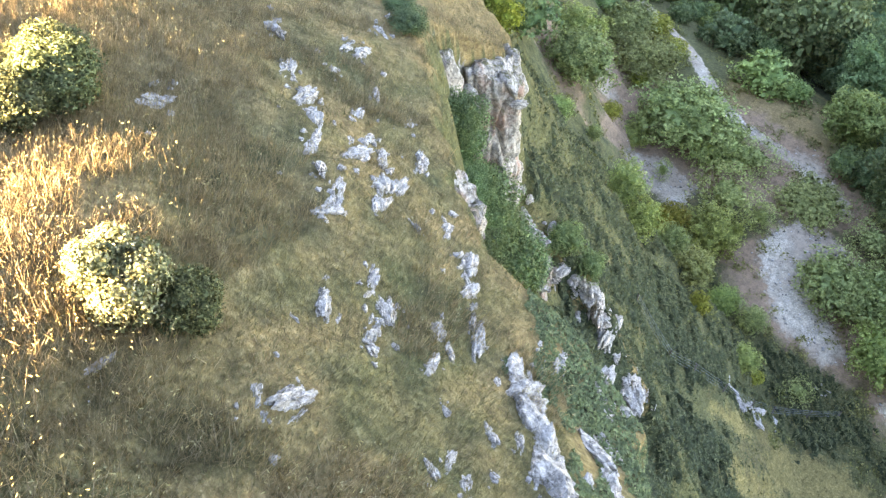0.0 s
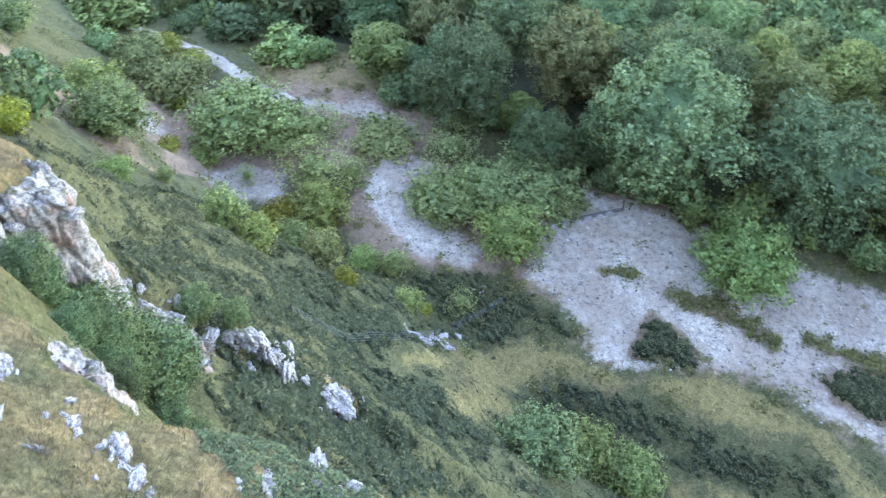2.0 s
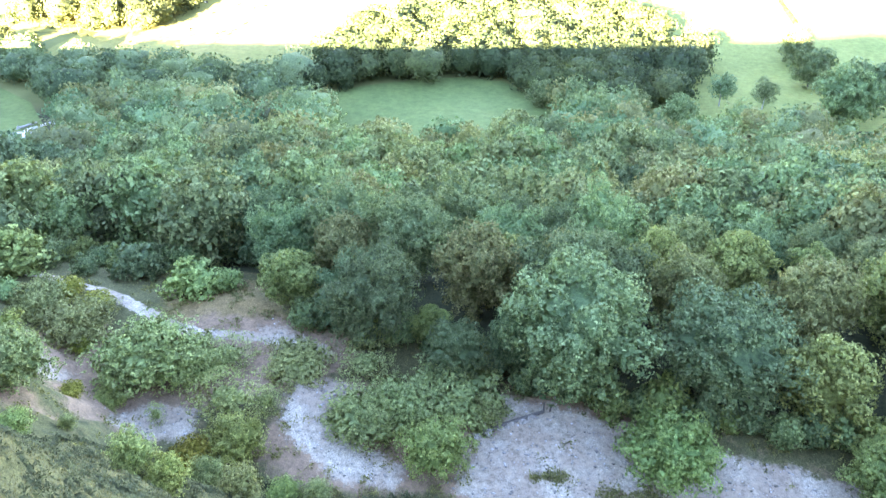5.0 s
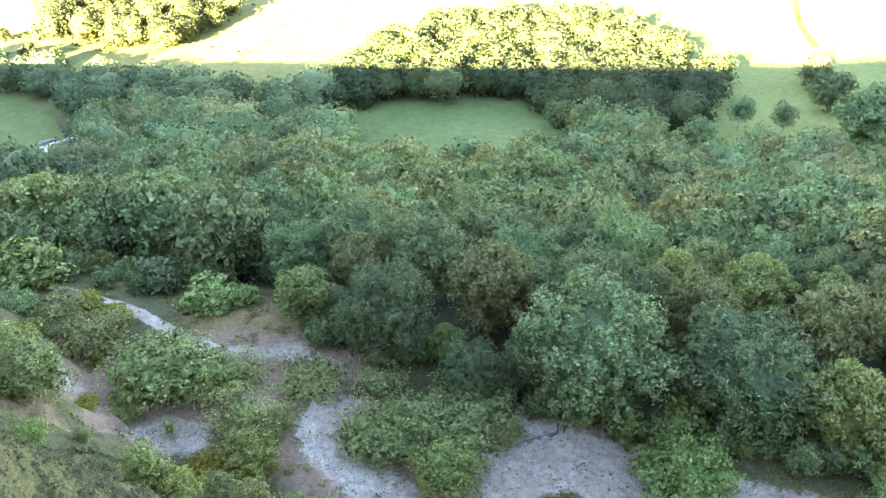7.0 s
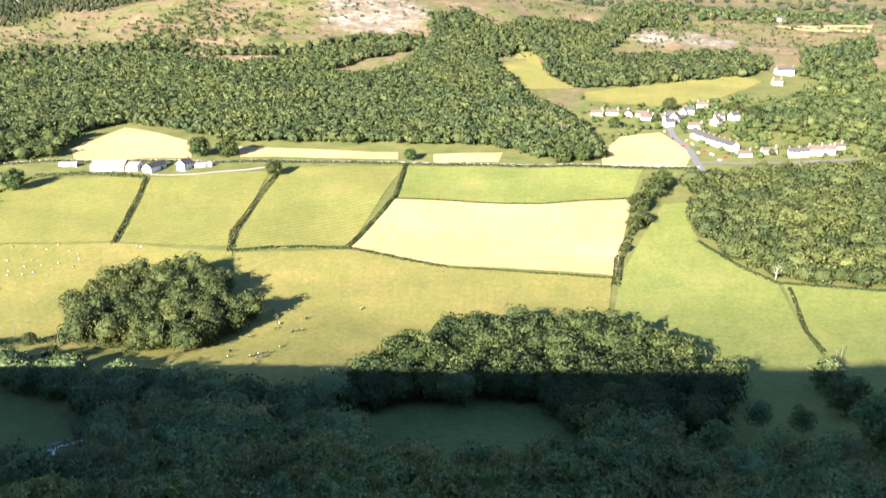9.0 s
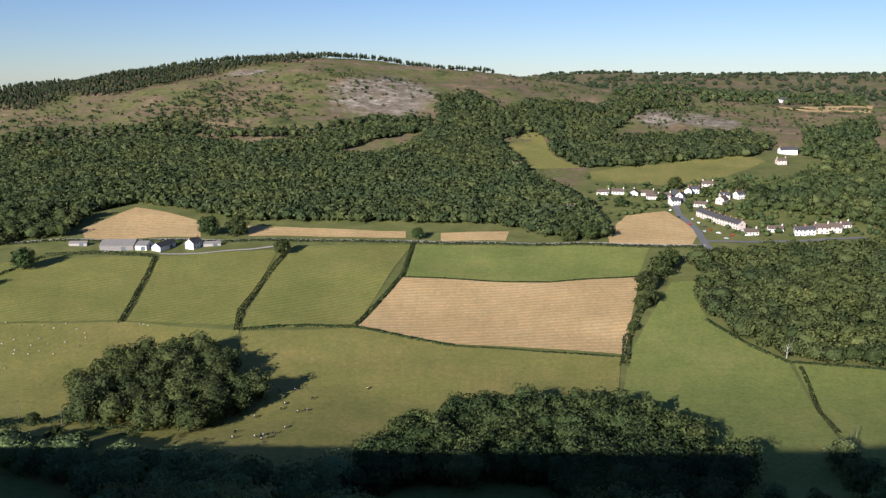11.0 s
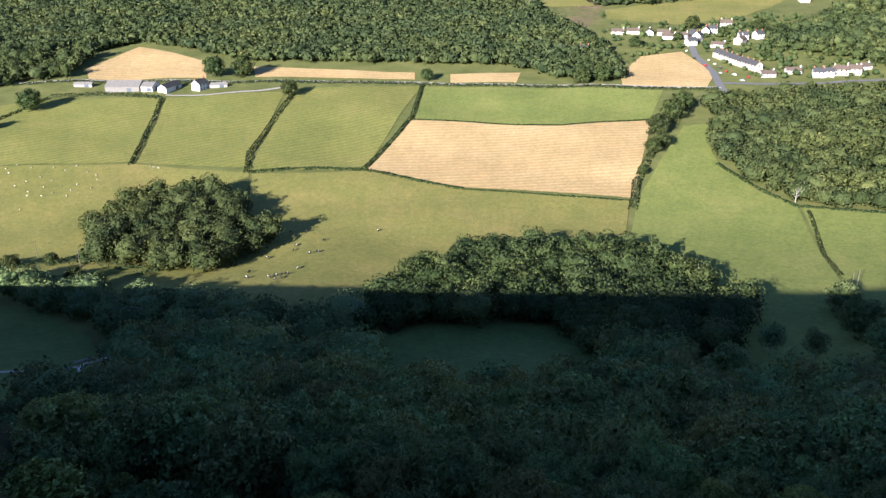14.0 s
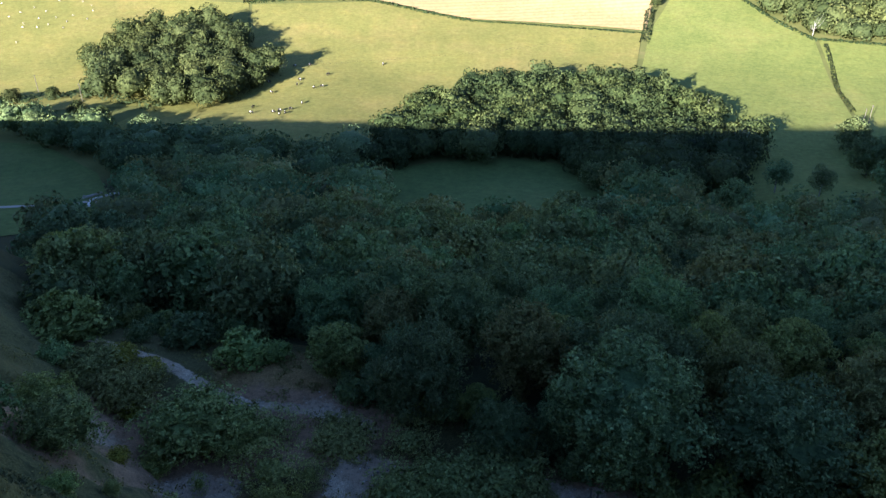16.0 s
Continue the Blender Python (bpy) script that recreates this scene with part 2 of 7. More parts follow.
nt.links.new(P, vor.inputs["Vector"])
stone = ramp(nt, vor.outputs["Color"], [(0.1, (0.300, 0.256, 0.186)), (0.5, (0.420, 0.362, 0.266)), (0.9, (0.57, 0.495, 0.368))])
stone = mixc(nt, mathn(nt, "MULTIPLY", ramp(nt, noise_node(nt, 0.16, 6, 0.65, P), [(0.40, (0, 0, 0)), (0.56, (1, 1, 1))]), 0.8), stone, (0.30, 0.225, 0.155))
c = mixc(nt, ramp(nt, mathn(nt, "ADD", attr(nt, "gravel"), mathn(nt, "MULTIPLY", mathn(nt, "SUBTRACT", noise_node(nt, 0.7, 8, 0.78, P), 0.5), 1.5)), [(0.40, (0, 0, 0)), (0.60, (1, 1, 1))]), c, stone)
crag = ramp(nt, noise_node(nt, 7, 8, 0.75, P), [(0.3, (0.10, 0.09, 0.07)), (0.5, (0.24, 0.215, 0.175)), (0.7, (0.44, 0.41, 0.36))])
c = mixc(nt, ramp(nt, mathn(nt, "ADD", attr(nt, "rock"), mathn(nt, "MULTIPLY", mathn(nt, "SUBTRACT", noise_node(nt, 1.6, 6, 0.7, P), 0.5), 1.4)), [(0.5, (0, 0, 0)), (0.6, (1, 1, 1))]), c, crag)
mottle = ramp(nt, noise_node(nt, 1.7, 9, 0.85, P), [(0.36, (0.48, 0.50, 0.46)), (0.5, (1, 1, 1)), (0.66, (1.36, 1.30, 1.2))])
hay = ramp(nt, n_fine, [(0.34, (0.088, 0.072, 0.026)), (0.5, (0.218, 0.168, 0.060)), (0.66, (0.38, 0.288, 0.126))])
c = mixc(nt, ramp(nt, mathn(nt, "ADD", attr(nt, "hay"), mathn(nt, "MULTIPLY", mathn(nt, "SUBTRACT", n_edge, 0.5), 1.5)), [(0.38, (0, 0, 0)), (0.62, (1, 1, 1))]), c, hay)
c = mixc(nt, 1.0, c, mottle, "MULTIPLY")
meadow = ramp(nt, noise_node(nt, 0.05, 7, 0.7, P), [(0.35, (0.10, 0.115, 0.036)), (0.6, (0.155, 0.16, 0.054)), (0.75, (0.21, 0.18, 0.075))])
c = mixc(nt, attr(nt, "meadow"), c, meadow)
# the hill across: heather, limestone, turf
heath = ramp(nt, noise_node(nt, 0.016, 9, 0.72, P), [(0.34, (0.070, 0.085, 0.030)), (0.46, (0.150, 0.150, 0.056)), (0.55, (0.175, 0.128, 0.080)), (0.66, (0.27, 0.205, 0.110))])
lime = ramp(nt, noise_node(nt, 0.05, 9, 0.8, P), [(0.42, (0.15, 0.120, 0.080)), (0.52, (0.24, 0.20, 0.155)), (0.62, (0.42, 0.37, 0.31))])
heath = mixc(nt, ramp(nt, mathn(nt, "ADD", attr(nt, "lime"), mathn(nt, "MULTIPLY", mathn(nt, "SUBTRACT", noise_node(nt, 0.012, 8, 0.7, P), 0.5), 1.6)), [(0.35, (0, 0, 0)), (0.6, (1, 1, 1))]), heath, lime)
heath = mixc(nt, 1.0, heath, ramp(nt, noise_node(nt, 0.14, 9, 0.8, P), [(0.36, (0.55, 0.60, 0.52)), (0.52, (1.0, 1.0, 1.0)), (0.68, (1.35, 1.28, 1.2))]), "MULTIPLY")
c = mixc(nt, attr(nt, "heath"), c, heath)
nt.links.new(c, b.inputs["Base Color"])
bump(nt, b, n_fine, 0.6, 0.12)


def field_material(name, a, b_, c_, stripe=0.0, turn=0.0, gap=4.0):
    """Grass or stubble seen from far: mottled, with faint mowing lines."""
    m, nt, b = material(name, 0.95, 0.1)
    P = position(nt)
    n = noise_node(nt, 0.028, 8, 0.68, P)
    f = noise_node(nt, 0.45, 7, 0.8, P)
    c = ramp(nt, n, [(0.38, a), (0.52, b_), (0.66, c_)])
    patch = noise_node(nt, 0.11, 8, 0.75, P)
    c = mixc(nt, 1.0, c, ramp(nt, patch, [(0.36, (0.80, 0.86, 0.80)), (0.50, (1.0, 1.0, 1.0)), (0.64, (1.26, 1.15, 1.06))]), "MULTIPLY")
    c = mixc(nt, 0.5, c, ramp(nt, f, [(0.3, tuple(v * 0.45 for v in b_)), (0.7, tuple(min(1, v * 1.65) for v in b_))]))
    if stripe:
        mp = nt.nodes.new("ShaderNodeMapping")
        mp.inputs["Rotation"].default_value = (0, 0, radians(turn))
        nt.links.new(P, mp.inputs["Vector"])
        w = nt.nodes.new("ShaderNodeTexWave")
        w.inputs["Scale"].default_value, w.inputs["Distortion"].default_value, w.inputs["Detail"].default_value, w.inputs["Detail Scale"].default_value = 0.314 / gap, 2.0, 2, 0.3
        nt.links.new(mp.outputs["Vector"], w.inputs["Vector"])
        c = mixc(nt, mathn(nt, "MULTIPLY", w.outputs["Fac"], stripe), c, tuple(v * 0.55 for v in b_))
    nt.links.new(c, b.inputs["Base Color"])
    bump(nt, b, f, 0.5, 0.3)
    return m


GRASS_LUSH = field_material("meadow_lush", (0.135, 0.168, 0.045), (0.178, 0.200, 0.056), (0.232, 0.223, 0.073))
GRASS_MOWN = field_material("meadow_mown", (0.150, 0.170, 0.046), (0.202, 0.203, 0.058), (0.264, 0.230, 0.079), 0.4, 55, 5)
GRASS_DRY = field_material("meadow_dry", (0.150, 0.162, 0.045), (0.203, 0.190, 0.057), (0.275, 0.218, 0.080))
# grass of the shaded meadows, its colour darkened to deepen their shade
GRASS_SHADED = field_material("meadow_shaded", (0.084, 0.125, 0.036), (0.106, 0.146, 0.043), (0.138, 0.162, 0.054))
STUBBLE = field_material("stubble", (0.43, 0.295, 0.135), (0.50, 0.350, 0.168), (0.57, 0.415, 0.215), 0.4, 80, 5)


def rock_material(name, rust=0.0):
    """Weathered limestone: pale, pitted, stained grey and green, rusty where lichen sits."""
    m, nt, b = material(name, 0.92, 0.15)
    P = position(nt)
    n1, n2, n3 = noise_node(nt, 2.2, 8, 0.7, P), noise_node(nt, 9, 8, 0.75, P), noise_node(nt, 0.7, 4, 0.6, P)
    c = ramp(nt, n2, [(0.34, (0.10, 0.088, 0.070)), (0.46, (0.33, 0.292, 0.232)), (0.68, (0.64, 0.580, 0.480))])
    c = mixc(nt, ramp(nt, n1, [(0.52, (0, 0, 0)), (0.68, (0.75, 0.75, 0.75))]), c, (0.23, 0.235, 0.205))
    if rust:
        c = mixc(nt, 1.0, c, ramp(nt, noise_node(nt, 0.9, 7, 0.75, P, (1, 1, 0.3)), [(0.3, (0.6, 0.59, 0.57)), (0.6, (1.0, 0.99, 0.97))]), "MULTIPLY")
        c = mixc(nt, ramp(nt, n3, [(0.66 - rust * 0.14, (0, 0, 0)), (0.66, (0.75, 0.75, 0.75))]), c, (0.36, 0.18, 0.11))
    c = mixc(nt, ramp(nt, noise_node(nt, 1.3, 6, 0.7, P), [(0.60, (0, 0, 0)), (0.74, (0.7, 0.7, 0.7))]), c, (0.14, 0.15, 0.06))
    if rust:
        up = nt.nodes.new("ShaderNodeSeparateXYZ")
        nt.links.new(nt.nodes.new("ShaderNodeNewGeometry").outputs["True Normal"], up.inputs[0])
        flat_top = mathn(nt, "ADD", up.outputs["Z"], mathn(nt, "MULTIPLY", mathn(nt, "SUBTRACT", n1, 0.5), 0.9))
        c = mixc(nt, ramp(nt, flat_top, [(0.78, (0, 0, 0)), (0.96, (1, 1, 1))]), c, ramp(nt, n2, [(0.3, (0.06, 0.06, 0.026)), (0.7, (0.20, 0.17, 0.08))]))
    joint = nt.nodes.new("ShaderNodeTexVoronoi")
    joint.feature = "DISTANCE_TO_EDGE"
    joint.inputs["Scale"].default_value = 1.1 if rust else 4.5
    warp = nt.nodes.new("ShaderNodeVectorMath")
    warp.operation = "ADD"
    nt.links.new(P, warp.inputs[0])
    nt.links.new(mixc(nt, 1.0, (0.0, 0.0, 0.0), ramp(nt, n1, [(0.3, (0, 0, 0)), (0.7, (0.35, 0.3, 0.4))])), warp.inputs[1])
    nt.links.new(warp.outputs[0], joint.inputs["Vector"])
    c = mixc(nt, ramp(nt, joint.outputs["Distance"], [(0.015, (0.55, 0.55, 0.55)), (0.06, (0, 0, 0))]), c, (0.07, 0.062, 0.05))
    nt.links.new(c, b.inputs["Base Color"])
    bump(nt, b, n2, 0.9, 0.06)
    return m


ROCK = rock_material("limestone")
CRAG = rock_material("crag_limestone", 1.0)
STRAW = leaf_material("straw_grass", (0.265, 0.198, 0.088), (0.40, 0.312, 0.145), (0.53, 0.44, 0.25), 0.1, 0.3)
SEED = leaf_material("seed_heads", (0.34, 0.24, 0.11), (0.46, 0.36, 0.19), (0.56, 0.47, 0.29), 0.1, 0.3)
SLOPEBLADE = leaf_material("slope_grass", (0.092, 0.096, 0.036), (0.192, 0.174, 0.066), (0.33, 0.268, 0.118), 0.1, 0.3)
GREENBLADE = leaf_material("green_grass", (0.120, 0.136, 0.054), (0.230, 0.220, 0.096), (0.44, 0.37, 0.20), 0.1, 0.3)
LEAF_HEDGE = leaf_material("leaves_hedge", (0.018, 0.030, 0.012), (0.038, 0.056, 0.022), (0.062, 0.078, 0.032), 0.15)
LEAF_GREY = leaf_material("leaves_grey", (0.10, 0.13, 0.085), (0.20, 0.235, 0.16), (0.32, 0.34, 0.26), 0.1)
RENDERED = plain("white_render", (0.70, 0.68, 0.63), (0.84, 0.82, 0.78), 0.8, 0.85, 0.2, 0.05)
PALE_WALL = plain("pale_pink_wall", (0.58, 0.49, 0.42), (0.68, 0.58, 0.50), 0.8, 0.85, 0.2, 0.05)
STONE_WALL = plain("grey_stone_wall", (0.30, 0.28, 0.25), (0.46, 0.43, 0.39), 1.6, 0.9, 0.15, 0.3)
SLATE = plain("slate_roof", (0.05, 0.05, 0.055), (0.10, 0.098, 0.10), 1.2, 0.9, 0.1, 0.2)
BROWN_TILE = plain("brown_tile_roof", (0.10, 0.075, 0.06), (0.17, 0.13, 0.105), 1.2, 0.9, 0.1, 0.2)
SHEET = plain("weathered_sheet_roof", (0.18, 0.165, 0.15), (0.28, 0.26, 0.235), 0.5, 0.75, 0.3, 0.1)
BRICK = plain("brick_red", (0.28, 0.12, 0.08), (0.42, 0.20, 0.13), 3, 0.9, 0.1, 0.2)
DARK_GLASS = plain("window_glass", (0.03, 0.035, 0.04), (0.06, 0.065, 0.07), 1, 0.15, 0.5, 0.0)
PAINT = plain("door_paint", (0.08, 0.10, 0.12), (0.12, 0.14, 0.16), 2, 0.5, 0.4, 0.0)
TARMAC = plain("tarmac", (0.13, 0.13, 0.135), (0.20, 0.195, 0.19), 0.6, 0.9, 0.2, 0.2)
LANE = plain("pale_lane", (0.34, 0.31, 0.27), (0.46, 0.42, 0.37), 0.6, 0.95, 0.1, 0.2)
LOOSE, nt, b = material("loose_stone", 0.95, 0.1)
nt.links.new(ramp(nt, nt.nodes.new("ShaderNodeNewGeometry").outputs["Random Per Island"], [(0.0, (0.15, 0.135, 0.11)), (0.6, (0.36, 0.33, 0.275)), (1.0, (0.58, 0.54, 0.47))]), b.inputs["Base Color"])
WOOL = plain("wool", (0.42, 0.38, 0.32), (0.58, 0.53, 0.45), 8, 0.95, 0.1, 0.3)
HIDE, nt, b = material("cow_hide", 0.8, 0.2)
nt.links.new(ramp(nt, noise_node(nt, 0.9, 1, 0.4, nt.nodes.new("ShaderNodeTexCoord").outputs["Object"]), [(0.54, (0.025, 0.022, 0.02)), (0.57, (0.70, 0.66, 0.60))]), b.inputs["Base Color"])
POST_WOOD = plain("fence_wood", (0.10, 0.088, 0.07), (0.20, 0.175, 0.145), 8, 0.9, 0.1, 0.3, (1, 1, 0.15))
WIRE = plain("wire_mesh", (0.10, 0.12, 0.11), (0.18, 0.20, 0.19), 4, 0.5, 0.5, 0.0)
METAL_GREY = plain("galvanised_steel", (0.42, 0.42, 0.42), (0.55, 0.55, 0.55), 3, 0.45, 0.5, 0.0)
CAR_PAINTS = [plain("car_paint", c, c, 1, 0.3, 0.5, 0.0) for c in ((0.75, 0.75, 0.75), (0.05, 0.055, 0.06), (0.35, 0.03, 0.03), (0.40, 0.42, 0.45))]
RUBBER = plain("rubber", (0.02, 0.02, 0.02), (0.03, 0.03, 0.03), 4, 0.8, 0.2, 0.0)

# ---- the ground ----
def inside(px, py, poly):
    """Which of the points lie in the outline."""
    hit = np.zeros(px.shape, bool)
    n = len(poly)
    for i in range(n):
        (x0, y0), (x1, y1) = poly[i], poly[(i + 1) % n]
        if y0 == y1:
            continue
        hit ^= ((y0 > py) != (y1 > py)) & (px < (x1 - x0) * (py - y0) / (y1 - y0) + x0)
    return hit


def near_line(px, py, line):
    """Distance to a line of points."""
    best = np.full(px.shape, 1e9)
    for (x0, y0), (x1, y1) in zip(line, line[1:]):
        dx, dy = x1 - x0, y1 - y0
        t = np.clip(((px - x0) * dx + (py - y0) * dy) / (dx * dx + dy * dy), 0, 1)
        best = np.minimum(best, np.hypot(px - x0 - t * dx, py - y0 - t * dy))
    return best


def soft_in(px, py, poly, w):
    """1 inside, 0 outside, soft over w metres."""
    d = near_line(px, py, list(poly) + [poly[0]])
    s = np.where(inside(px, py, poly), d, -d)
    return np.clip(0.5 + s / (2 * w), 0, 1)


def mesh_object(name, verts, faces, mat=None, parent=None, label="", flat=True, normals=None):
    me = bpy.data.meshes.new(name)
    verts = np.asarray(verts, dtype=np.float32).reshape(-1, 3)
    faces = np.asarray(faces, dtype=np.int32)
    k = faces.shape[1]
    me.vertices.add(len(verts))
    me.vertices.foreach_set("co", verts.ravel())
    me.loops.add(faces.size)
    me.loops.foreach_set("vertex_index", faces.ravel())
    me.polygons.add(len(faces))
    me.polygons.foreach_set("loop_start", np.arange(0, faces.size, k, dtype=np.int32))
    if not flat or normals is not None:
        me.polygons.foreach_set("use_smooth", np.ones(len(faces), dtype=bool))
    me.update(calc_edges=True)
    if normals is not None:
        me.normals_split_custom_set_from_vertices(normals.astype(np.float32))
    if mat:
        me.materials.append(mat)
    ob = new(name, me)
    if parent:
        ob.parent = parent
    return tagged(ob, label) if label else ob


# outlines on the plan
GRAVEL = (
    ((5.1, 60.1), (9.8, 58.6), (16.8, 56.6), (25.3, 52.8), (32.4, 51.0), (39.8, 48.2), (44.0, 44.0), (49.0, 36.0), (50.0, 27.5), (43.0, 28.6), (36.0, 32.0), (31.0, 34.8), (28.7, 36.6), (24.5, 38.8), (21.6, 40.8), (16.7, 41.0), (10.8, 40.0), (7.1, 40.8), (6.0, 43.9), (3.8, 46.2), (0.8, 48.3), (0.8, 51.6), (2.8, 56.5)),
    ((-15.8, 58.6), (-15, 61.6), (-12.8, 62), (-9.3, 60.9), (-8, 58.6), (-10.1, 56.5), (-7.7, 53.1), (-3.4, 51.1), (-4.9, 48.9), (-9.5, 49.1), (-13, 52.7), (-15.7, 55.6)),
    ((-20.7, 70.4), (-18.7, 71.1), (-14.7, 68.5), (-11.8, 66.5), (-11.9, 64.5), (-15.6, 66.3), (-19.4, 67.9)),
    ((-43.5, 64.5), (-40, 62.5), (-36, 60.5), (-38, 58.5), (-42, 60.5)),
    ((-31, 56.5), (-29, 58.5), (-23.9, 57.5), (-24, 54), (-28.5, 53.2), (-31.5, 54.5)),
)
TRACK = ((-52, 84), (-45.4, 80.1), (-38.6, 76.6), (-31.7, 71.7), (-27, 69.4), (-20, 69))
ISLANDS = (
    ((9.8, 41.8), (11.9, 46.2), (14.0, 44.9), (16.6, 42.1), (15.2, 40.8), (10.4, 40.9)),
    ((25.5, 41.8), (30, 43.0), (37, 40.2), (44, 37.0), (46.5, 32.5), (40, 33.2), (33, 36.2), (27.0, 39.2)),
)
GRASSY = (
    ((13.3, 49.5), (17.8, 48.7), (23.3, 45.1), (22.6, 43.8), (17.9, 45.6), (13.6, 47.4)),
    ((24.5, 46.1), (30.7, 44.7), (36.6, 41.5), (35.9, 40.8), (29.1, 42.6), (25.1, 44.2)),
    ((6.3, 50.4), (11.0, 50.5), (11.2, 49.4), (6.8, 49.3)),
)
BARE = (
    ((-31.9, 75.3), (-29.7, 79.2), (-22.9, 81), (-19.5, 73.1), (-20.9, 69.4), (-27.6, 69.9), (-30.6, 72.4)),
    ((-46, 58), (-38, 53), (-33, 50), (-36, 48.5), (-44, 52), (-50, 57)),
    ((-36, 60), (-32.5, 57), (-30, 53), (-33, 52.5), (-38, 57)),
    ((10.5, 49.5), (12.5, 50.5), (13, 48.5), (10.8, 47.8)),
    ((-16.5, 60), (-14, 61), (-12, 57), (-15.5, 55.5)),
    ((-44.8, 65.6), (-40.7, 62.7), (-34.2, 54.1), (-26.8, 57.9), (-20.4, 58.9), (-14.9, 60.8), (-8.5, 65.3), (-11.1, 69.0), (-18.8, 72.3), (-28.2, 72.5), (-32.3, 67.0), (-41.2, 72.9)),
    ((-10.4, 61.0), (-12.5, 58.5), (-16.8, 57.2), (-18.3, 52.2), (-13.6, 48.5), (-7.4, 47.5), (-1.3, 48.5), (2.9, 46.2), (4, 52), (4, 60)),
    ((4, 61), (10, 60), (20, 57.2), (23, 54), (22, 50), (14, 54)),
)
# thick bramble patches: x, y, half their width
PATCHES = ((7.7, 35.8, 4.5), (5.5, 37.1, 2.8), (10.4, 34.3, 2.3), (14.1, 34.8, 2.8), (17.4, 32.7, 3.3), (20.8, 31.3, 2.8), (25.2, 33.4, 2.9), (27.3, 32.7, 2.0), (24.8, 29.4, 3.3), (13.8, 28.6, 2.7), (16.1, 27.0, 2.3), (-4.6, 28.5, 2.3), (-2.4, 27.1, 2.1), (-6.2, 26.9, 1.8), (0.8, 45.4, 3.0), (4.3, 43.1, 2.2), (-1.2, 42.5, 3.0), (-4.3, 47.4, 2.8), (-7.3, 46.7, 2.6))
PATCHES_ABOVE = ((-13.3, 26.4, 2.0), (-12.7, 31.5, 2.7), (-10.3, 34.5, 2.7), (-10.6, 17.8, 2.0), (-10.4, 15.2, 1.4), (-8.9, 17.6, 1.8), (-9.7, 19.6, 1.2), (-15.5, 20.5, 1.7), (-15.7, 23.9, 1.7), (-16.4, 20.8, 1.0), (-5.9, 17.6, 2.2), (-3.5, 18.5, 2.4), (-10.1, 28.2, 1.8), (3.6, 24.1, 3.5), (-15.9, 51.0, 1.9), (-14.7, 36.0, 1.7), (-6.7, 20.2, 1.4), (-12.6, 19.1, 1.0), (33.0, 38.6, 3.1))
MEADOW = (
    ((-3.9, 38.4), (0.3, 41.2), (5.7, 41.1), (10.4, 39.6), (17.8, 41.0), (21.9, 38.9), (26.4, 36.0), (28.7, 32.4), (34.1, 29.2), (33.5, 27.1), (27.8, 27.2), (27.4, 30.9), (23.5, 35.5), (16.6, 35.9), (13.0, 37.9), (3.6, 38.7), (-0.2, 36.0), (0.7, 33.2), (-1.8, 32.4)),
    ((13.1, 30.7), (16.7, 28.6), (23.1, 27.6), (22.4, 26.3), (13.0, 26.2)),
    ((28.1, 30.9), (33.7, 28.8), (33.0, 26.5), (28.0, 27.0), (26.6, 29.3)),
    ((-4.2, 30.7), (-1.5, 32.9), (-1.0, 29.9), (-3.6, 27.8)),
    ((16.2, 30.4), (22.2, 29.1), (22.3, 27.1), (17.3, 28.5)),
    ((-7.4, 32.7), (-4.3, 37.6), (-4.3, 33.3), (-7.3, 31.8)),
)
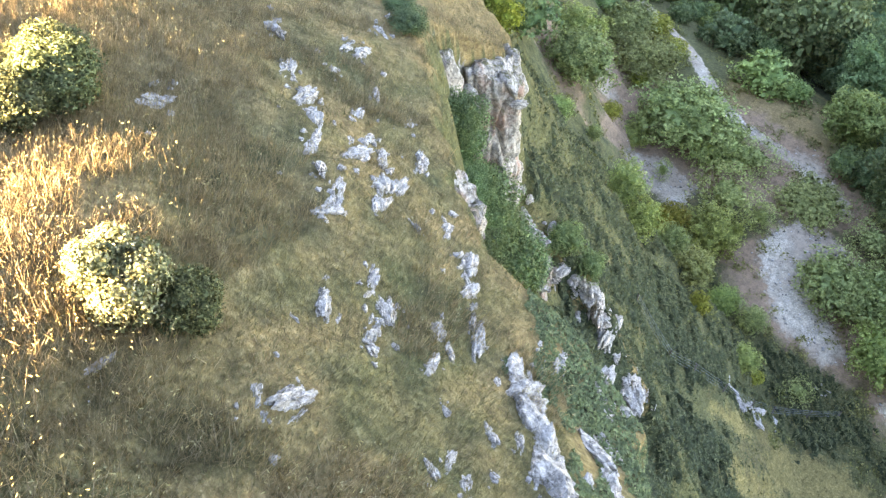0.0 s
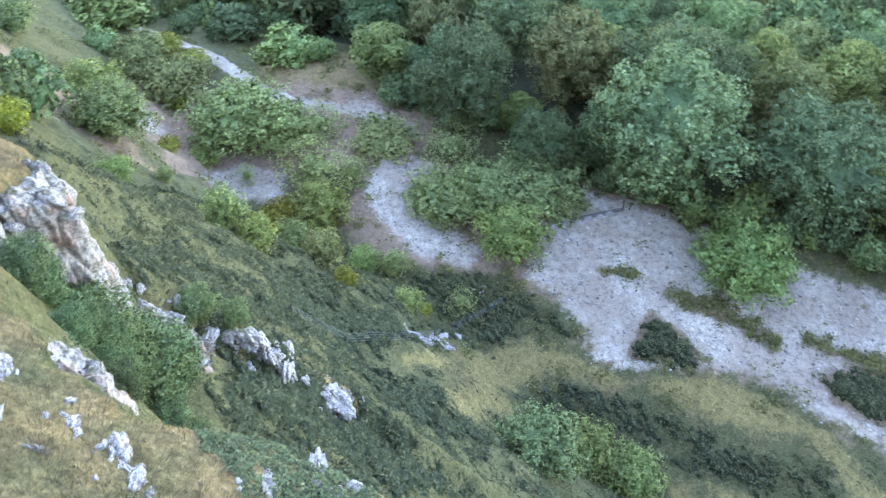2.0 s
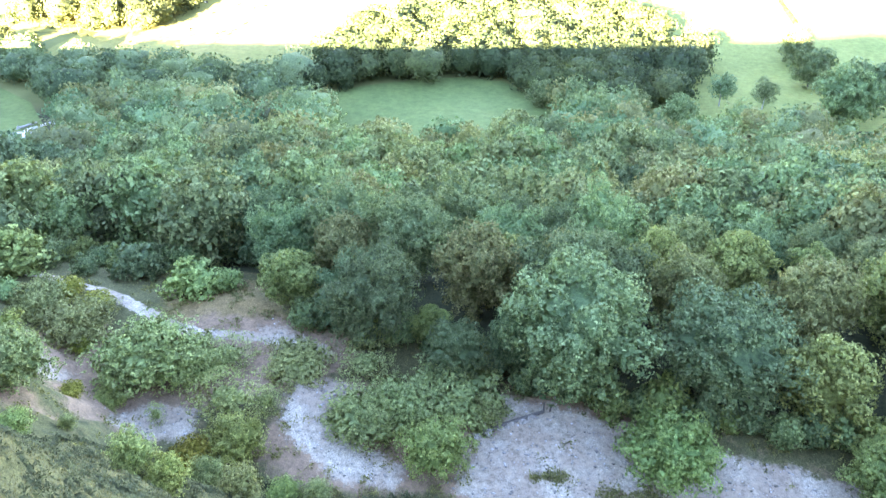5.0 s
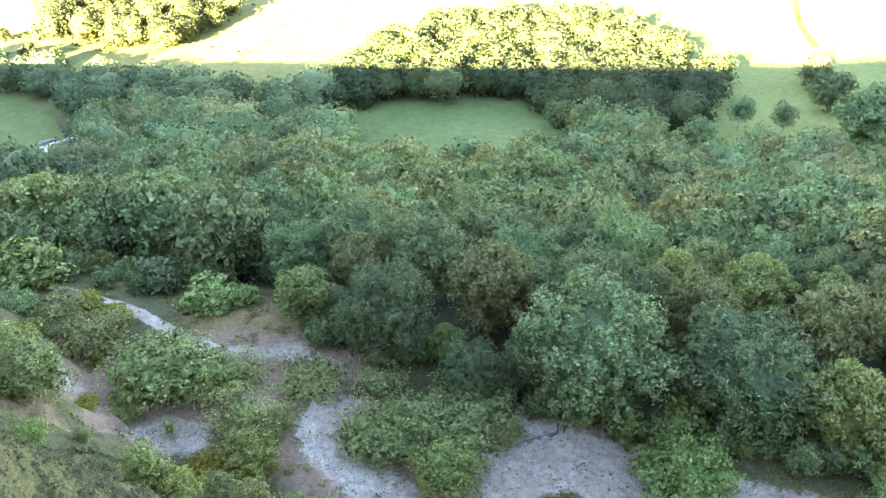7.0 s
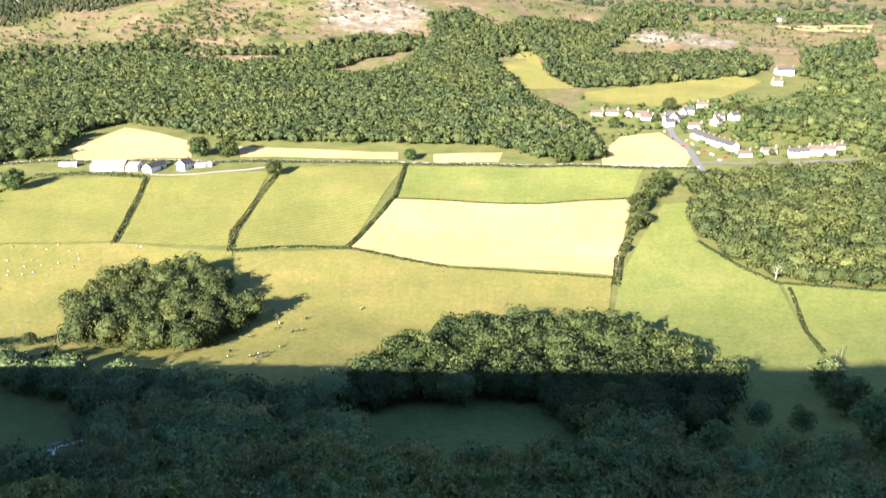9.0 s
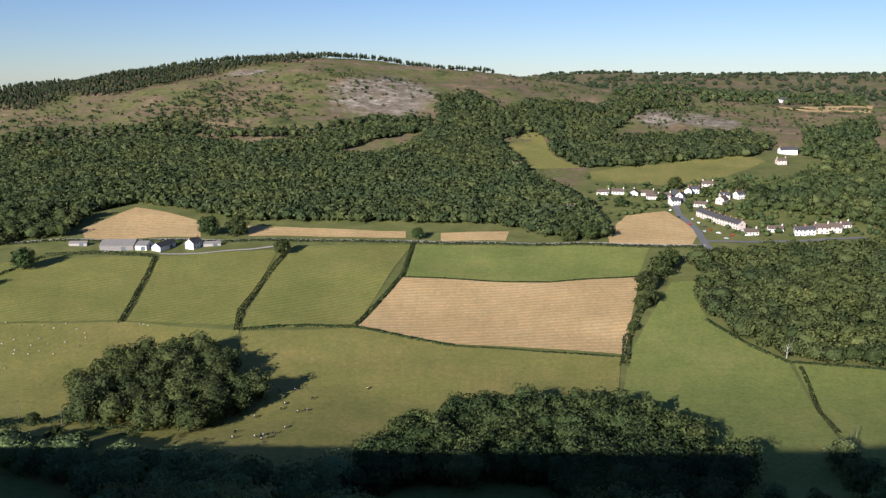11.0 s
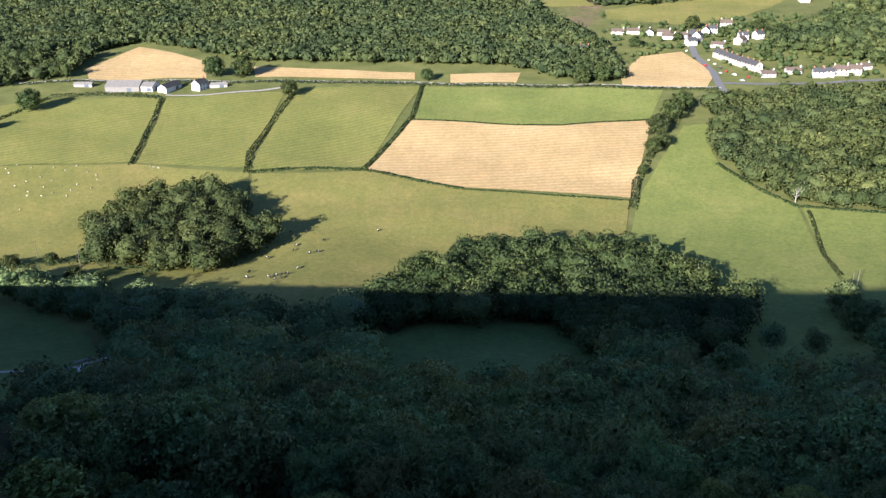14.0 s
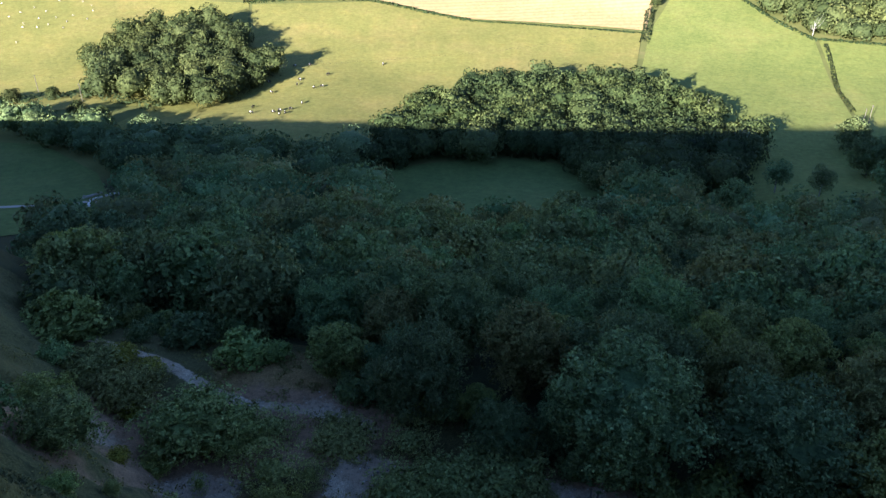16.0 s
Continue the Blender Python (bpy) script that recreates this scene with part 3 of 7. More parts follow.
FIELDS = (
    (((-420, 520), (-390, 600), (-352, 632), (-256.8, 640), (-229.2, 511), (-420, 493)), GRASS_MOWN, "sunlit green pasture beside the farm"),
    (((-420, 491), (-228, 508), (-152, 499), (-133, 416), (-157, 350), (-205, 335), (-300, 330)), GRASS_DRY, "dry yellow-green sheep pasture"),
    (((-254.6, 641.8), (-169.4, 666), (-155.5, 507), (-227.3, 510)), GRASS_MOWN, "mown green field below the farm"),
    (((-167, 676), (-65.6, 690.3), (-84, 510), (-153, 503.5)), GRASS_MOWN, "mown green field between hedges"),
    (((-62.5, 690.7), (122.6, 682), (104.1, 617.2), (40.9, 600.1), (-61.8, 605.5)), GRASS_LUSH, "green field strip above the stubble"),
    (((-63.9, 603), (40.7, 597.8), (104.9, 615.5), (74.1, 474), (-23, 485.5), (-82, 511)), STUBBLE, "pale harvested stubble field with cut rows"),
    (((-149.6, 496.6), (-83, 507), (-22.8, 483), (72, 471), (62, 412), (30, 330), (-41.6, 305), (-166, 305), (-157, 340), (-131, 416)), GRASS_DRY, "dry yellow-green pasture with grazing cattle"),
    (((103, 545), (124, 600), (142, 604), (133, 560), (133, 528), (147, 494), (161, 463.9), (148, 361.5), (144, 310), (152, 236), (70, 236), (50, 300), (64.5, 412.1), (76.8, 475.1)), GRASS_LUSH, "lush green field partly in shade"),
    (((163, 463), (280, 440), (240, 236), (153, 236), (146, 310), (150, 361.5)), GRASS_LUSH, "green field beside the wood"),
    (((-349.8, 715), (-334.4, 794), (-257.4, 748), (-241.2, 698.1), (-335, 688.3)), STUBBLE, "tan stubble field at the wood's foot"),
    (((-211.8, 735), (-73.8, 726.7), (-71.9, 707.7), (-203.1, 706.1)), STUBBLE, "narrow tan stubble strip before the wood"),
    (((-44, 724.2), (14, 732.5), (10.3, 702), (-42.6, 702)), STUBBLE, "short tan stubble strip before the wood"),
    (((95.3, 728.1), (119.4, 784.5), (157, 799.3), (171.9, 728.6), (156.7, 688), (92.6, 690)), STUBBLE, "tan stubble field beside the village"),
    (((107.2, 984.4), (306.6, 1096.7), (322.2, 1057.4), (252.3, 960.2), (177.9, 913.6), (105.2, 936.2)), GRASS_DRY, "pale green field above the village"),
    (((14.8, 1141.7), (63.6, 1256.4), (71.8, 1068.5), (99.6, 1003.5), (38.5, 988.1)), GRASS_DRY, "steep dry field in the hillside wood"),
    (((482, 1551), (702, 1682), (634, 1530), (518, 1500)), STUBBLE, "pale far field on the plateau"),
    (((-43.6, 267.6), (-35.1, 275.0), (-19.5, 281.2), (2.7, 287.6), (19.0, 285.5), (29.5, 265.6), (34.8, 247.7), (26.0, 190.5), (6.2, 184.9), (-15.8, 185.1), (-29.2, 191.7)), GRASS_SHADED, "small shaded green meadow enclosed by trees"),
    (((-250, 302), (-178, 296), (-142, 264), (-106, 205), (-136.3, 185), (-210, 200)), GRASS_SHADED, "shaded green meadow beside the farm track"),
)
WOODS = (
    ("hillside_wood", ((-560, 715), (-371, 767), (-342, 814), (-264, 776), (-215, 751), (8, 752), (54, 707), (95, 707), (91, 802), (35, 988), (7, 1138), (-88, 1208), (-152, 1224), (-235, 1126), (-303, 1077),
                       (-430, 1132), (-496, 1108), (-720, 1047)), 8.2, (7, 11), LEAF_FAR, "dense green wood climbing the far hillside", 40, 1.55, 0, 1.35, 2),
    ("scattered_wood", ((-91, 1411), (-33, 1474), (12, 1353), (67, 1448), (175, 1445), (218, 1495), (328, 1534), (219, 1380), (160, 1242), (168, 1188), (247, 1252), (360, 1272), (366, 1161), (312, 1081), (208, 1045), (150, 1002),
                        (99, 1003), (72, 1075), (74, 1169), (58, 1229), (11, 1172), (4, 1054), (13, 994), (-14, 932), (-66, 1028)), 10, (6, 12), LEAF_FAR, "patchy wood on the far slope", 34, 1.6, 0, 1.3, 2),
    ("slope_wood", ((435, 1265), (608, 1451), (479, 1128), (393, 1056), (380, 1118)), 11, (7, 12), LEAF_FAR, "dark wood beside the white villa", 30, 1.6, 0, 1.05, 3),
    ("ridge_pines", ((-1100, 1330), (-794, 1371), (-736, 1367), (-709, 1448), (-619, 1441), (-558, 1485), (-514, 1594), (-468, 1640), (-376, 1690), (-300, 1770), (-150, 1810), (0, 1850), (0, 1890), (-300, 1840), (-1100, 1800)),
     12, (12, 17), LEAF_PINE, "dark pine plantation along the far ridge", 8, 1.3, 0.7, 0.62, 2),
    ("plateau_wood", ((219, 1643), (520, 2200), (900, 2300), (675, 1640), (397, 1570), (226, 1500)), 26, (7, 14), LEAF_FAR, "patchy wood on the far plateau", 20, 2.0, 0, 1.2, 3),
    ("upper_wood", ((-656, 1047), (-659, 1129), (-635, 1174), (-518, 1160), (-454, 1198), (-335, 1167), (-244, 1169), (-164, 1300), (-95, 1290), (-70, 1159), (-151, 1211), (-236, 1128), (-432, 1135)), 14, (6, 12), LEAF_FAR, "ragged upper edge of the hillside wood", 34, 1.5, 0, 1.05, 3),
    ("wood_on_slope", ((136, 566), (146, 600), (150, 655), (174, 659), (363, 702), (290, 458), (174, 460), (162, 470), (148, 496), (136, 530)), 9.0, (8, 13), LEAF_GARDEN, "sunlit wood on the slope beside the fields", 240, 0.86, 0, 1.25, 3),
    ("wood_by_village", ((228, 812), (298, 916), (389, 1043), (593, 1178), (520, 800), (363, 702), (318, 735), (296, 770)), 13, (8, 14), LEAF_GARDEN, "wood and garden trees round the village", 90, 1.2, 0, 1.15, 3),
    ("farm_wood", ((-520, 640), (-400, 662), (-352, 690), (-358, 745), (-372, 768), (-520, 715)), 11, (9, 15), LEAF_CLUMP, "dark trees beside the farm", 160, 0.95, 0, 1.05, 3),
    ("field_clump", ((-211, 411), (-206, 447), (-168, 462), (-132, 445), (-136, 420), (-114, 398), (-116, 372), (-132, 343), (-185, 358)), 10.5, (10.5, 15.5), LEAF_CLUMP, "clump of tall trees in the pastures", 950, 0.52, 0, 1.0, 6),
    ("meadow_wood", ((-60.0, 285.1), (-45.6, 264.9), (-34.8, 273.1), (-19.4, 279.4), (2.7, 285.6), (18.9, 283.4), (30.6, 256.4), (40.7, 248.9), (54.4, 254.1), (77.2, 264.9), (96.3, 314.3), (90, 318), (84, 350), (66, 385), (22, 391), (-12, 372), (-34, 345), (-42, 312), (-50, 285)), 9.8, (10, 15), LEAF_CLUMP, "band of trees between meadow and pasture, half in shade", 950, 0.5, 0, 1.1, 6),
    ("shaded_wood", ((-217, 324), (-166, 317), (-121, 290), (-52, 286), (-42, 246), (-98, 234), (-138, 260), (-172, 290)), 12.5, (10, 15), LEAF_OAK, "shaded trees at the valley bottom", 700, 0.54, 0, 1.1, 6),
)
CLEARINGS = (
    ((-260, 275), (-154, 290), (-131, 250), (-112, 226), (-100, 205), (-94, 185), (-110, 178), (-160, 170)),
    ((-43.6, 267.6), (-35.1, 275.0), (-19.5, 281.2), (2.7, 287.6), (19.0, 285.5), (29.5, 265.6), (34.8, 247.7), (26.0, 190.5), (6.2, 184.9), (-15.8, 185.1), (-29.2, 191.7)),
    ((112.5, 211.5), (100.5, 214.7), (90.3, 220.8), (65.9, 218.3), (56.2, 224.6), (60, 300), (250, 300)),
    ((-32.5, 75.3), (-29.7, 80), (-22.9, 82), (-18.5, 75), (-19, 69), (-27.6, 68), (-33, 70)),
)


# a brown gap in the hillside wood
HEATH_GAP = ((-192, 1052), (-170, 1105), (-125, 1165), (-92, 1192), (-90, 1140), (-112, 1077), (-160, 1038))


def wood_front(x):
    return np.interp(x, (-60, -40, -28, -21, -17, -8, -1.5, 3, 11, 27, 36, 50, 80), (96, 89.5, 84, 81, 72, 68.5, 67.5, 64, 59.5, 55.2, 54.2, 51.5, 45)) + 1.2


def brambles(x, y):
    """How thick brambles grow: from 0, open grass, to above 0.5, thicket."""
    r, f = rf(x, y)
    br = (0.20 + 0.25 * smooth(6, -8, x)) * smooth(3.5, 7, r) + 0.12 * waves(x, y, 15, 11) + 0.24 * waves(2.0 * r, f, 6, 12) + 0.26 * waves(2.4 * r, f, 3.0, 16) + 0.24 * waves(2.2 * r, f, 1.3, 13) - 0.5 * smooth(48, 60, y)
    for px_, py_, w in PATCHES + PATCHES_ABOVE:
        br = br + 0.27 * np.exp(-((x - px_) ** 2 + 1.5 * (y - py_) ** 2) / (0.85 * w) ** 2)
    br = br + 0.55 * smooth(1.3, 2.2, r) * (1 - smooth(3.6, 4.6, r)) * smooth(10.5, 8.5, f) + 0.25 * smooth(0.2, 1.2, r) * (1 - smooth(4, 6, r)) * smooth(9, 12, f)
    for q in GRAVEL:
        br = br - 1.2 * soft_in(x, y, q, 1.0)
    for q in BARE:
        br = br - 0.8 * soft_in(x, y, q, 1.0)
    for q in MEADOW:
        br = br - 0.38 * soft_in(x, y, q, 1.6)
    for q in ISLANDS:
        s = soft_in(x, y, q, 1.3)
        br = br + s * (2.2 + 0.8 * waves(x, y, 2.4, 18))
    return br


def grid_faces(n, m, wrap=False):
    i, j = np.meshgrid(np.arange(n - 1), np.arange(m if wrap else m - 1), indexing="ij")
    k = (j + 1) % m
    return np.stack([i * m + j, i * m + k, (i + 1) * m + k, (i + 1) * m + j], -1).reshape(-1, 4)


def build_ground():
    rad = np.concatenate([[0.002, 0.5], np.geomspace(1.5, 60, 230), np.geomspace(60, 110, 90)[1:], np.geomspace(110, 4900, 170)[1:]])
    azi = np.radians(np.concatenate([np.arange(-66, 84, 0.46), np.arange(84, 294, 4.0)]))
    R, A = np.meshgrid(rad, azi, indexing="ij")
    X, Y = -R * np.sin(A), R * np.cos(A)
    Z = height(X, Y)
    x, y = X.ravel(), Y.ravel()
    ob = mesh_object("ground", np.stack([x, y, Z.ravel()], -1), grid_faces(len(rad), len(azi), True), GROUND, flat=False)
    r, f = rf(x, y)
    masks = {}
    quarry = y < 105
    near = np.hypot(x, y) < 130
    g = np.zeros(x.shape)
    for p in GRAVEL:
        g[near] = np.maximum(g[near], soft_in(x[near], y[near], p, 1.8))
    g[near] = np.maximum(g[near], np.clip(1.3 - near_line(x[near], y[near], TRACK) / 1.0, 0, 1))
    for p in GRASSY:
        g[near] -= 0.75 * soft_in(x[near], y[near], p, 1.2)
    for p in ISLANDS:
        g[near] = np.minimum(g[near], 1 - soft_in(x[near], y[near], p, 0.8))
    bare = np.zeros(x.shape)
    for p in BARE[1:]:
        bare[near] = np.maximum(bare[near], 1.0 * soft_in(x[near], y[near], p, 3.0))
    for p in GRAVEL:
        bare[near] = np.maximum(bare[near], 0.92 * soft_in(x[near], y[near], p, 7.0))
    hilltop = r < edge(f)
    br = np.zeros(x.shape)
    br[near] = np.clip(brambles(x[near], y[near]), 0, 1)
    br = np.where(r < 1.0, np.minimum(br, 0.1), br)
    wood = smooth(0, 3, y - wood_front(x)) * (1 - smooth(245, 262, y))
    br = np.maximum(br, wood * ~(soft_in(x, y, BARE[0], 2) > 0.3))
    br[near] = np.minimum(br[near], 1 - soft_in(x[near], y[near], BARE[0], 2.5))
    br = np.where(y > 262, 0, br)
    masks["meadow"] = smooth(252, 266, y)
    masks["rock"] = np.clip(1.4 - 1.2 * np.abs(r - edge(f) - 0.6), 0, 1) * (f < 40) * (0.36 + 0.35 * waves(x, y, 3.0, 17)) * (f > -5)
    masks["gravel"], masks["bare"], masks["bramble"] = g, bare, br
    masks["dry"] = np.where(hilltop, 0.42 + 0.30 * waves(x, y, 7, 14) + 0.22 * waves(x, y, 2.1, 19) + 0.5 * smooth(-2.5, -7.0, r) + 0.12 * smooth(-1.0, 1.5, r) + 0.35 * smooth(14, 24, f), 0.06 + 0.2 * waves(x, y, 11, 15) + 0.18 * waves(x, y, 3.7, 27))
    masks["dry"] += 0.5 * np.exp(-(near_line(x, y, ((-13.6, 17.9), (-12.5, 19.3), (-10, 19.7), (-7.2, 20.5))) / 1.6) ** 2)
    masks["dry"][near] += 0.9 * soft_in(x[near], y[near], BARE[0], 3)
    for p in MEADOW:
        masks["dry"][near] += 0.30 * soft_in(x[near], y[near], p, 2.5)
    hay = np.zeros(x.shape)
    for p in MEADOW:
        hay[near] = np.maximum(hay[near], soft_in(x[near], y[near], p, 2.0))
    masks["hay"] = np.clip(hay - np.maximum(g, 0), 0, 1)
    masks["heath"] = smooth(840, 900, y - 260 * smooth(60, 160, x))
    masks["lime"] = 0.95 * np.exp(-((x + 180) / 95) ** 2 - ((y - 1440) / 150) ** 2) + 0.7 * np.exp(-((x + 440) / 70) ** 2 - ((y - 1600) / 40) ** 2) + 0.8 * np.exp(-((x - 300) / 110) ** 2 - ((y - 1370) / 60) ** 2) + 0.6 * np.exp(-((x + 545) / 60) ** 2 - ((y - 1140) / 30) ** 2)
    for k, v in masks.items():
        ob.data.attributes.new(k, "FLOAT", "POINT").data.foreach_set("value", np.asarray(v, np.float32))
    return tagged(ob, "grassy limestone hill, quarry floor and valley ground", "ground", kind="structure")


ground = build_ground()


def drape(name, poly, mat, label, lift=0.25, step=5.0):
    """A field: a sheet laid over the ground within its outline."""
    xs, ys = [p[0] for p in poly], [p[1] for p in poly]
    bm = bmesh.new()
    bm.faces.new([bm.verts.new((px, py, 0)) for px, py in poly])
    for axis, lo, hi in ((0, min(xs), max(xs)), (1, min(ys), max(ys))):
        v = lo + step
        while v < hi:
            co, no = ((v, 0, 0), (1, 0, 0)) if axis == 0 else ((0, v, 0), (0, 1, 0))
            bmesh.ops.bisect_plane(bm, geom=bm.verts[:] + bm.edges[:] + bm.faces[:], plane_co=co, plane_no=no)
            v += step
    co = np.array([v.co for v in bm.verts])
    z = height(co[:, 0], co[:, 1]) + lift
    for v, h in zip(bm.verts, z):
        v.co.z = h
    bmesh.ops.recalc_face_normals(bm, faces=bm.faces)
    if sum(f.normal.z for f in bm.faces) < 0:
        bmesh.ops.reverse_faces(bm, faces=bm.faces)
    for f in bm.faces:
        f.smooth = True
    me = bpy.data.meshes.new(name)
    bm.to_mesh(me)
    bm.free()
    me.materials.append(mat)
    return tagged(new(name, me), label, "field", kind="structure")


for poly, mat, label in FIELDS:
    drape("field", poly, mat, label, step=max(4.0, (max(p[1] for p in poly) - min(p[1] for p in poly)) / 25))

# ---- trees ----
def leaf_quads(points, normals, size, rng, tilt=0.6, long=1.0):
    """Small four-cornered leaf sprays at the points, facing roughly along the normals."""
    n = len(points)
    nn = normals + rng.normal(0, tilt, (n, 3))
    nn /= np.linalg.norm(nn, axis=1, keepdims=True) + 1e-9
    t = np.cross(nn, rng.normal(0, 1, (n, 3)))
    t /= np.linalg.norm(t, axis=1, keepdims=True) + 1e-9
    u = np.cross(nn, t)
    s = (size * rng.uniform(0.6, 1.35, n))[:, None]
    t, u = t * s * long, u * s * 0.62
    v = np.stack([points - t, points - u + nn * s * 0.15, points + t, points + u + nn * s * 0.15], 1).reshape(-1, 3)
    return v, np.arange(4 * n).reshape(n, 4)


def leaf_normals(normals, rng, own=0.36):
    """Normals that follow the crown's rounding, each leaf a little off."""
    q = normals + rng.normal(0, own, normals.shape)
    q /= np.linalg.norm(q, axis=1, keepdims=True) + 1e-9
    return np.repeat(q, 4, axis=0)


def cube_sphere(n):
    """Unit directions and four-cornered faces of a ball made from a divided cube."""
    u = np.tan(np.linspace(-1, 1, n + 1) * math.pi / 4)
    vs, fs, k = [], [], 0
    for axis in range(3):
        for s in (1, -1):
            a, c = np.meshgrid(u, u * s, indexing="ij")
            p = np.stack([np.full(a.shape, float(s)), a, c], -1)
            p = np.roll(p, axis, axis=-1).reshape(-1, 3)
            vs.append(p / np.linalg.norm(p, axis=1, keepdims=True))
            fs.append(grid_faces(n + 1, n + 1) + k)
            k += (n + 1) ** 2
    v, f = np.concatenate(vs), np.concatenate(fs)
    q = v[f]
    back = (np.cross(q[:, 1] - q[:, 0], q[:, 2] - q[:, 0]) * q[:, 0]).sum(1) < 0
    f[back] = f[back, ::-1]
    return v, f


def lobed_hull(cen, rr, n, fill):
    """The body of leaves under a crown's outer sprays: a closed, lobed hull round its middle."""
    d, f = cube_sphere(n)
    A = ((d[:, None] / rr[None]) ** 2).sum(-1)
    B = (d[:, None] * cen[None] / rr[None] ** 2).sum(-1)
    C = ((cen / rr) ** 2).sum(-1)[None] - 1
    disc = B * B - A * C
    t = np.where(disc > 0, (B + np.sqrt(np.maximum(disc, 0))) / A, 0).max(1)
    t = np.maximum(t, fill * np.median(t)) * (0.905 + 0.03 * np.sin(41 * d[:, 0] + 3 * np.sin(37 * d[:, 1])) * np.sin(43 * d[:, 2] + 29 * d[:, 1]))
    p = d * t[:, None]
    q = p[f]
    fn = np.cross(q[:, 2] - q[:, 0], q[:, 3] - q[:, 1])
    nv = np.zeros_like(p)
    for i in range(4):
        np.add.at(nv, f[:, i], fn)
    nv *= np.sign((nv * d).sum(1, keepdims=True))
    nv = nv / (np.linalg.norm(nv, axis=1, keepdims=True) + 1e-9) + 0.25 * d
    nv /= np.linalg.norm(nv, axis=1, keepdims=True)
    return p, f, nv


def crown_shape(rng, width, tall, base, lobes, leaves, hull=9, cone=0.0, ragged=0.12, bunch=1, spread=0.0):
    """A crown of many overlapping lobes: spray points and normals, lobe middles, and the hull."""
    R, H = width / 2, (tall - base) / 2
    c0 = np.array([0, 0, base + H])
    k = np.arange(lobes)
    g = np.arccos(1 - 2 * (k + 0.5) / lobes)
    a = k * 2.39996 + rng.uniform(0, 6)
    d = np.stack([np.sin(g) * np.cos(a), np.sin(g) * np.sin(a), np.cos(g)], -1) + rng.normal(0, 0.16, (lobes, 3))
    rad = rng.uniform(0.68, 1.25, lobes) * 1.8 / math.sqrt(lobes)
    dist = (1 - rad * 0.8) * rng.uniform(0.86, 1.04, lobes)
    cen = d * dist[:, None] * np.array([R, R, H])
    if cone:
        q = 1 - cone * np.clip(cen[:, 2] / H * 0.5 + 0.5, 0, 1)
        cen[:, :2] *= q[:, None]
        rad = rad * (0.4 + 0.6 * q)
    rr = rad[:, None] * np.array([R, R, min(H, R) * 0.85])
    sprays = leaves // bunch
    pick = rng.choice(lobes, sprays * 3, p=rad ** 2 / (rad ** 2).sum())
    v = rng.normal(0, 1, (sprays * 3, 3))
    v[:, 2] += 0.35
    v /= np.linalg.norm(v, axis=1, keepdims=True)
    p = cen[pick] + v * rr[pick] * (1.03 + rng.normal(0, ragged * 0.6, sprays * 3))[:, None]
    out = np.ones(sprays * 3, bool)
    for i in range(lobes):
        out &= (((p - cen[i]) / rr[i]) ** 2).sum(1) > 0.78
    p, v = p[out][:sprays], v[out][:sprays]
    # each spray is a small tuft of leaves that droops at its rim
    q = rng.normal(0, 1, (len(p), bunch, 3)) * spread
    q -= 0.7 * v[:, None] * (q * v[:, None]).sum(-1, keepdims=True)
    fall = (q ** 2).sum(-1) / (2.5 * spread + 1e-9)
    p = (p[:, None] + q - np.array([0, 0, 1.0]) * fall[..., None] * 0.35).reshape(-1, 3)
    v = np.repeat(v, bunch, axis=0) + q.reshape(-1, 3) * (0.55 / (spread + 1e-9))
    v /= np.linalg.norm(v, axis=1, keepdims=True) + 1e-9
    hp, hf, hn = lobed_hull(cen, rr, hull, 0.86 - 0.3 * (cone > 0))
    return p + c0, v, cen + c0, (hp + c0, hf, hn)


def tube(path, radii, sides=7):
    path = [Vector(p) for p in path]
    vs, fs = [], []
    for i, p in enumerate(path):
        d = (path[min(i + 1, len(path) - 1)] - path[max(i - 1, 0)]).normalized()
        t = d.orthogonal().normalized()
        u = d.cross(t)
        for k in range(sides):
            a = 6.28318 * k / sides
            vs.append(p + (t * math.cos(a) + u * math.sin(a)) * radii[i])
    for i in range(len(path) - 1):
        for k in range(sides):
            k2 = (k + 1) % sides
            fs.append((i * sides + k, i * sides + k2, (i + 1) * sides + k2, (i + 1) * sides + k))
    return vs, fs


def join(parts):
    vs, fs, n = [], [], 0
    for v, f in parts:
        vs += [tuple(q) for q in v]
        fs += [tuple(i + n for i in q) for q in f]
        n += len(v)
    return vs, fs


def limbs(rng, cen, tall, base, girth):
    """A tapered, slightly bent trunk and limbs that reach into the crown."""
    lean = rng.normal(0, 0.03 * tall, 2)
    top = (lean[0], lean[1], base + (tall - base) * 0.55)
    knee = (lean[0] * 0.3 + rng.normal(0, 0.1), lean[1] * 0.3, top[2] * 0.5)
    parts = [tube([(0, 0, -0.8), (0, 0, 0.15), knee, top], [girth * 1.35, girth, girth * 0.75, girth * 0.3])]
    for i in rng.choice(len(cen), min(9, len(cen)), replace=False):
        c = cen[i]
        s = Vector((0, 0, 0)).lerp(Vector(knee), rng.uniform(0.7, 1.0)).lerp(Vector(top), rng.uniform(0, 0.7))
        m = (Vector(c) + s) / 2 + Vector((0, 0, -0.04 * tall))
        parts.append(tube([s, m, c], [girth * 0.42, girth * 0.25, girth * 0.07], 5))
    return join(parts)


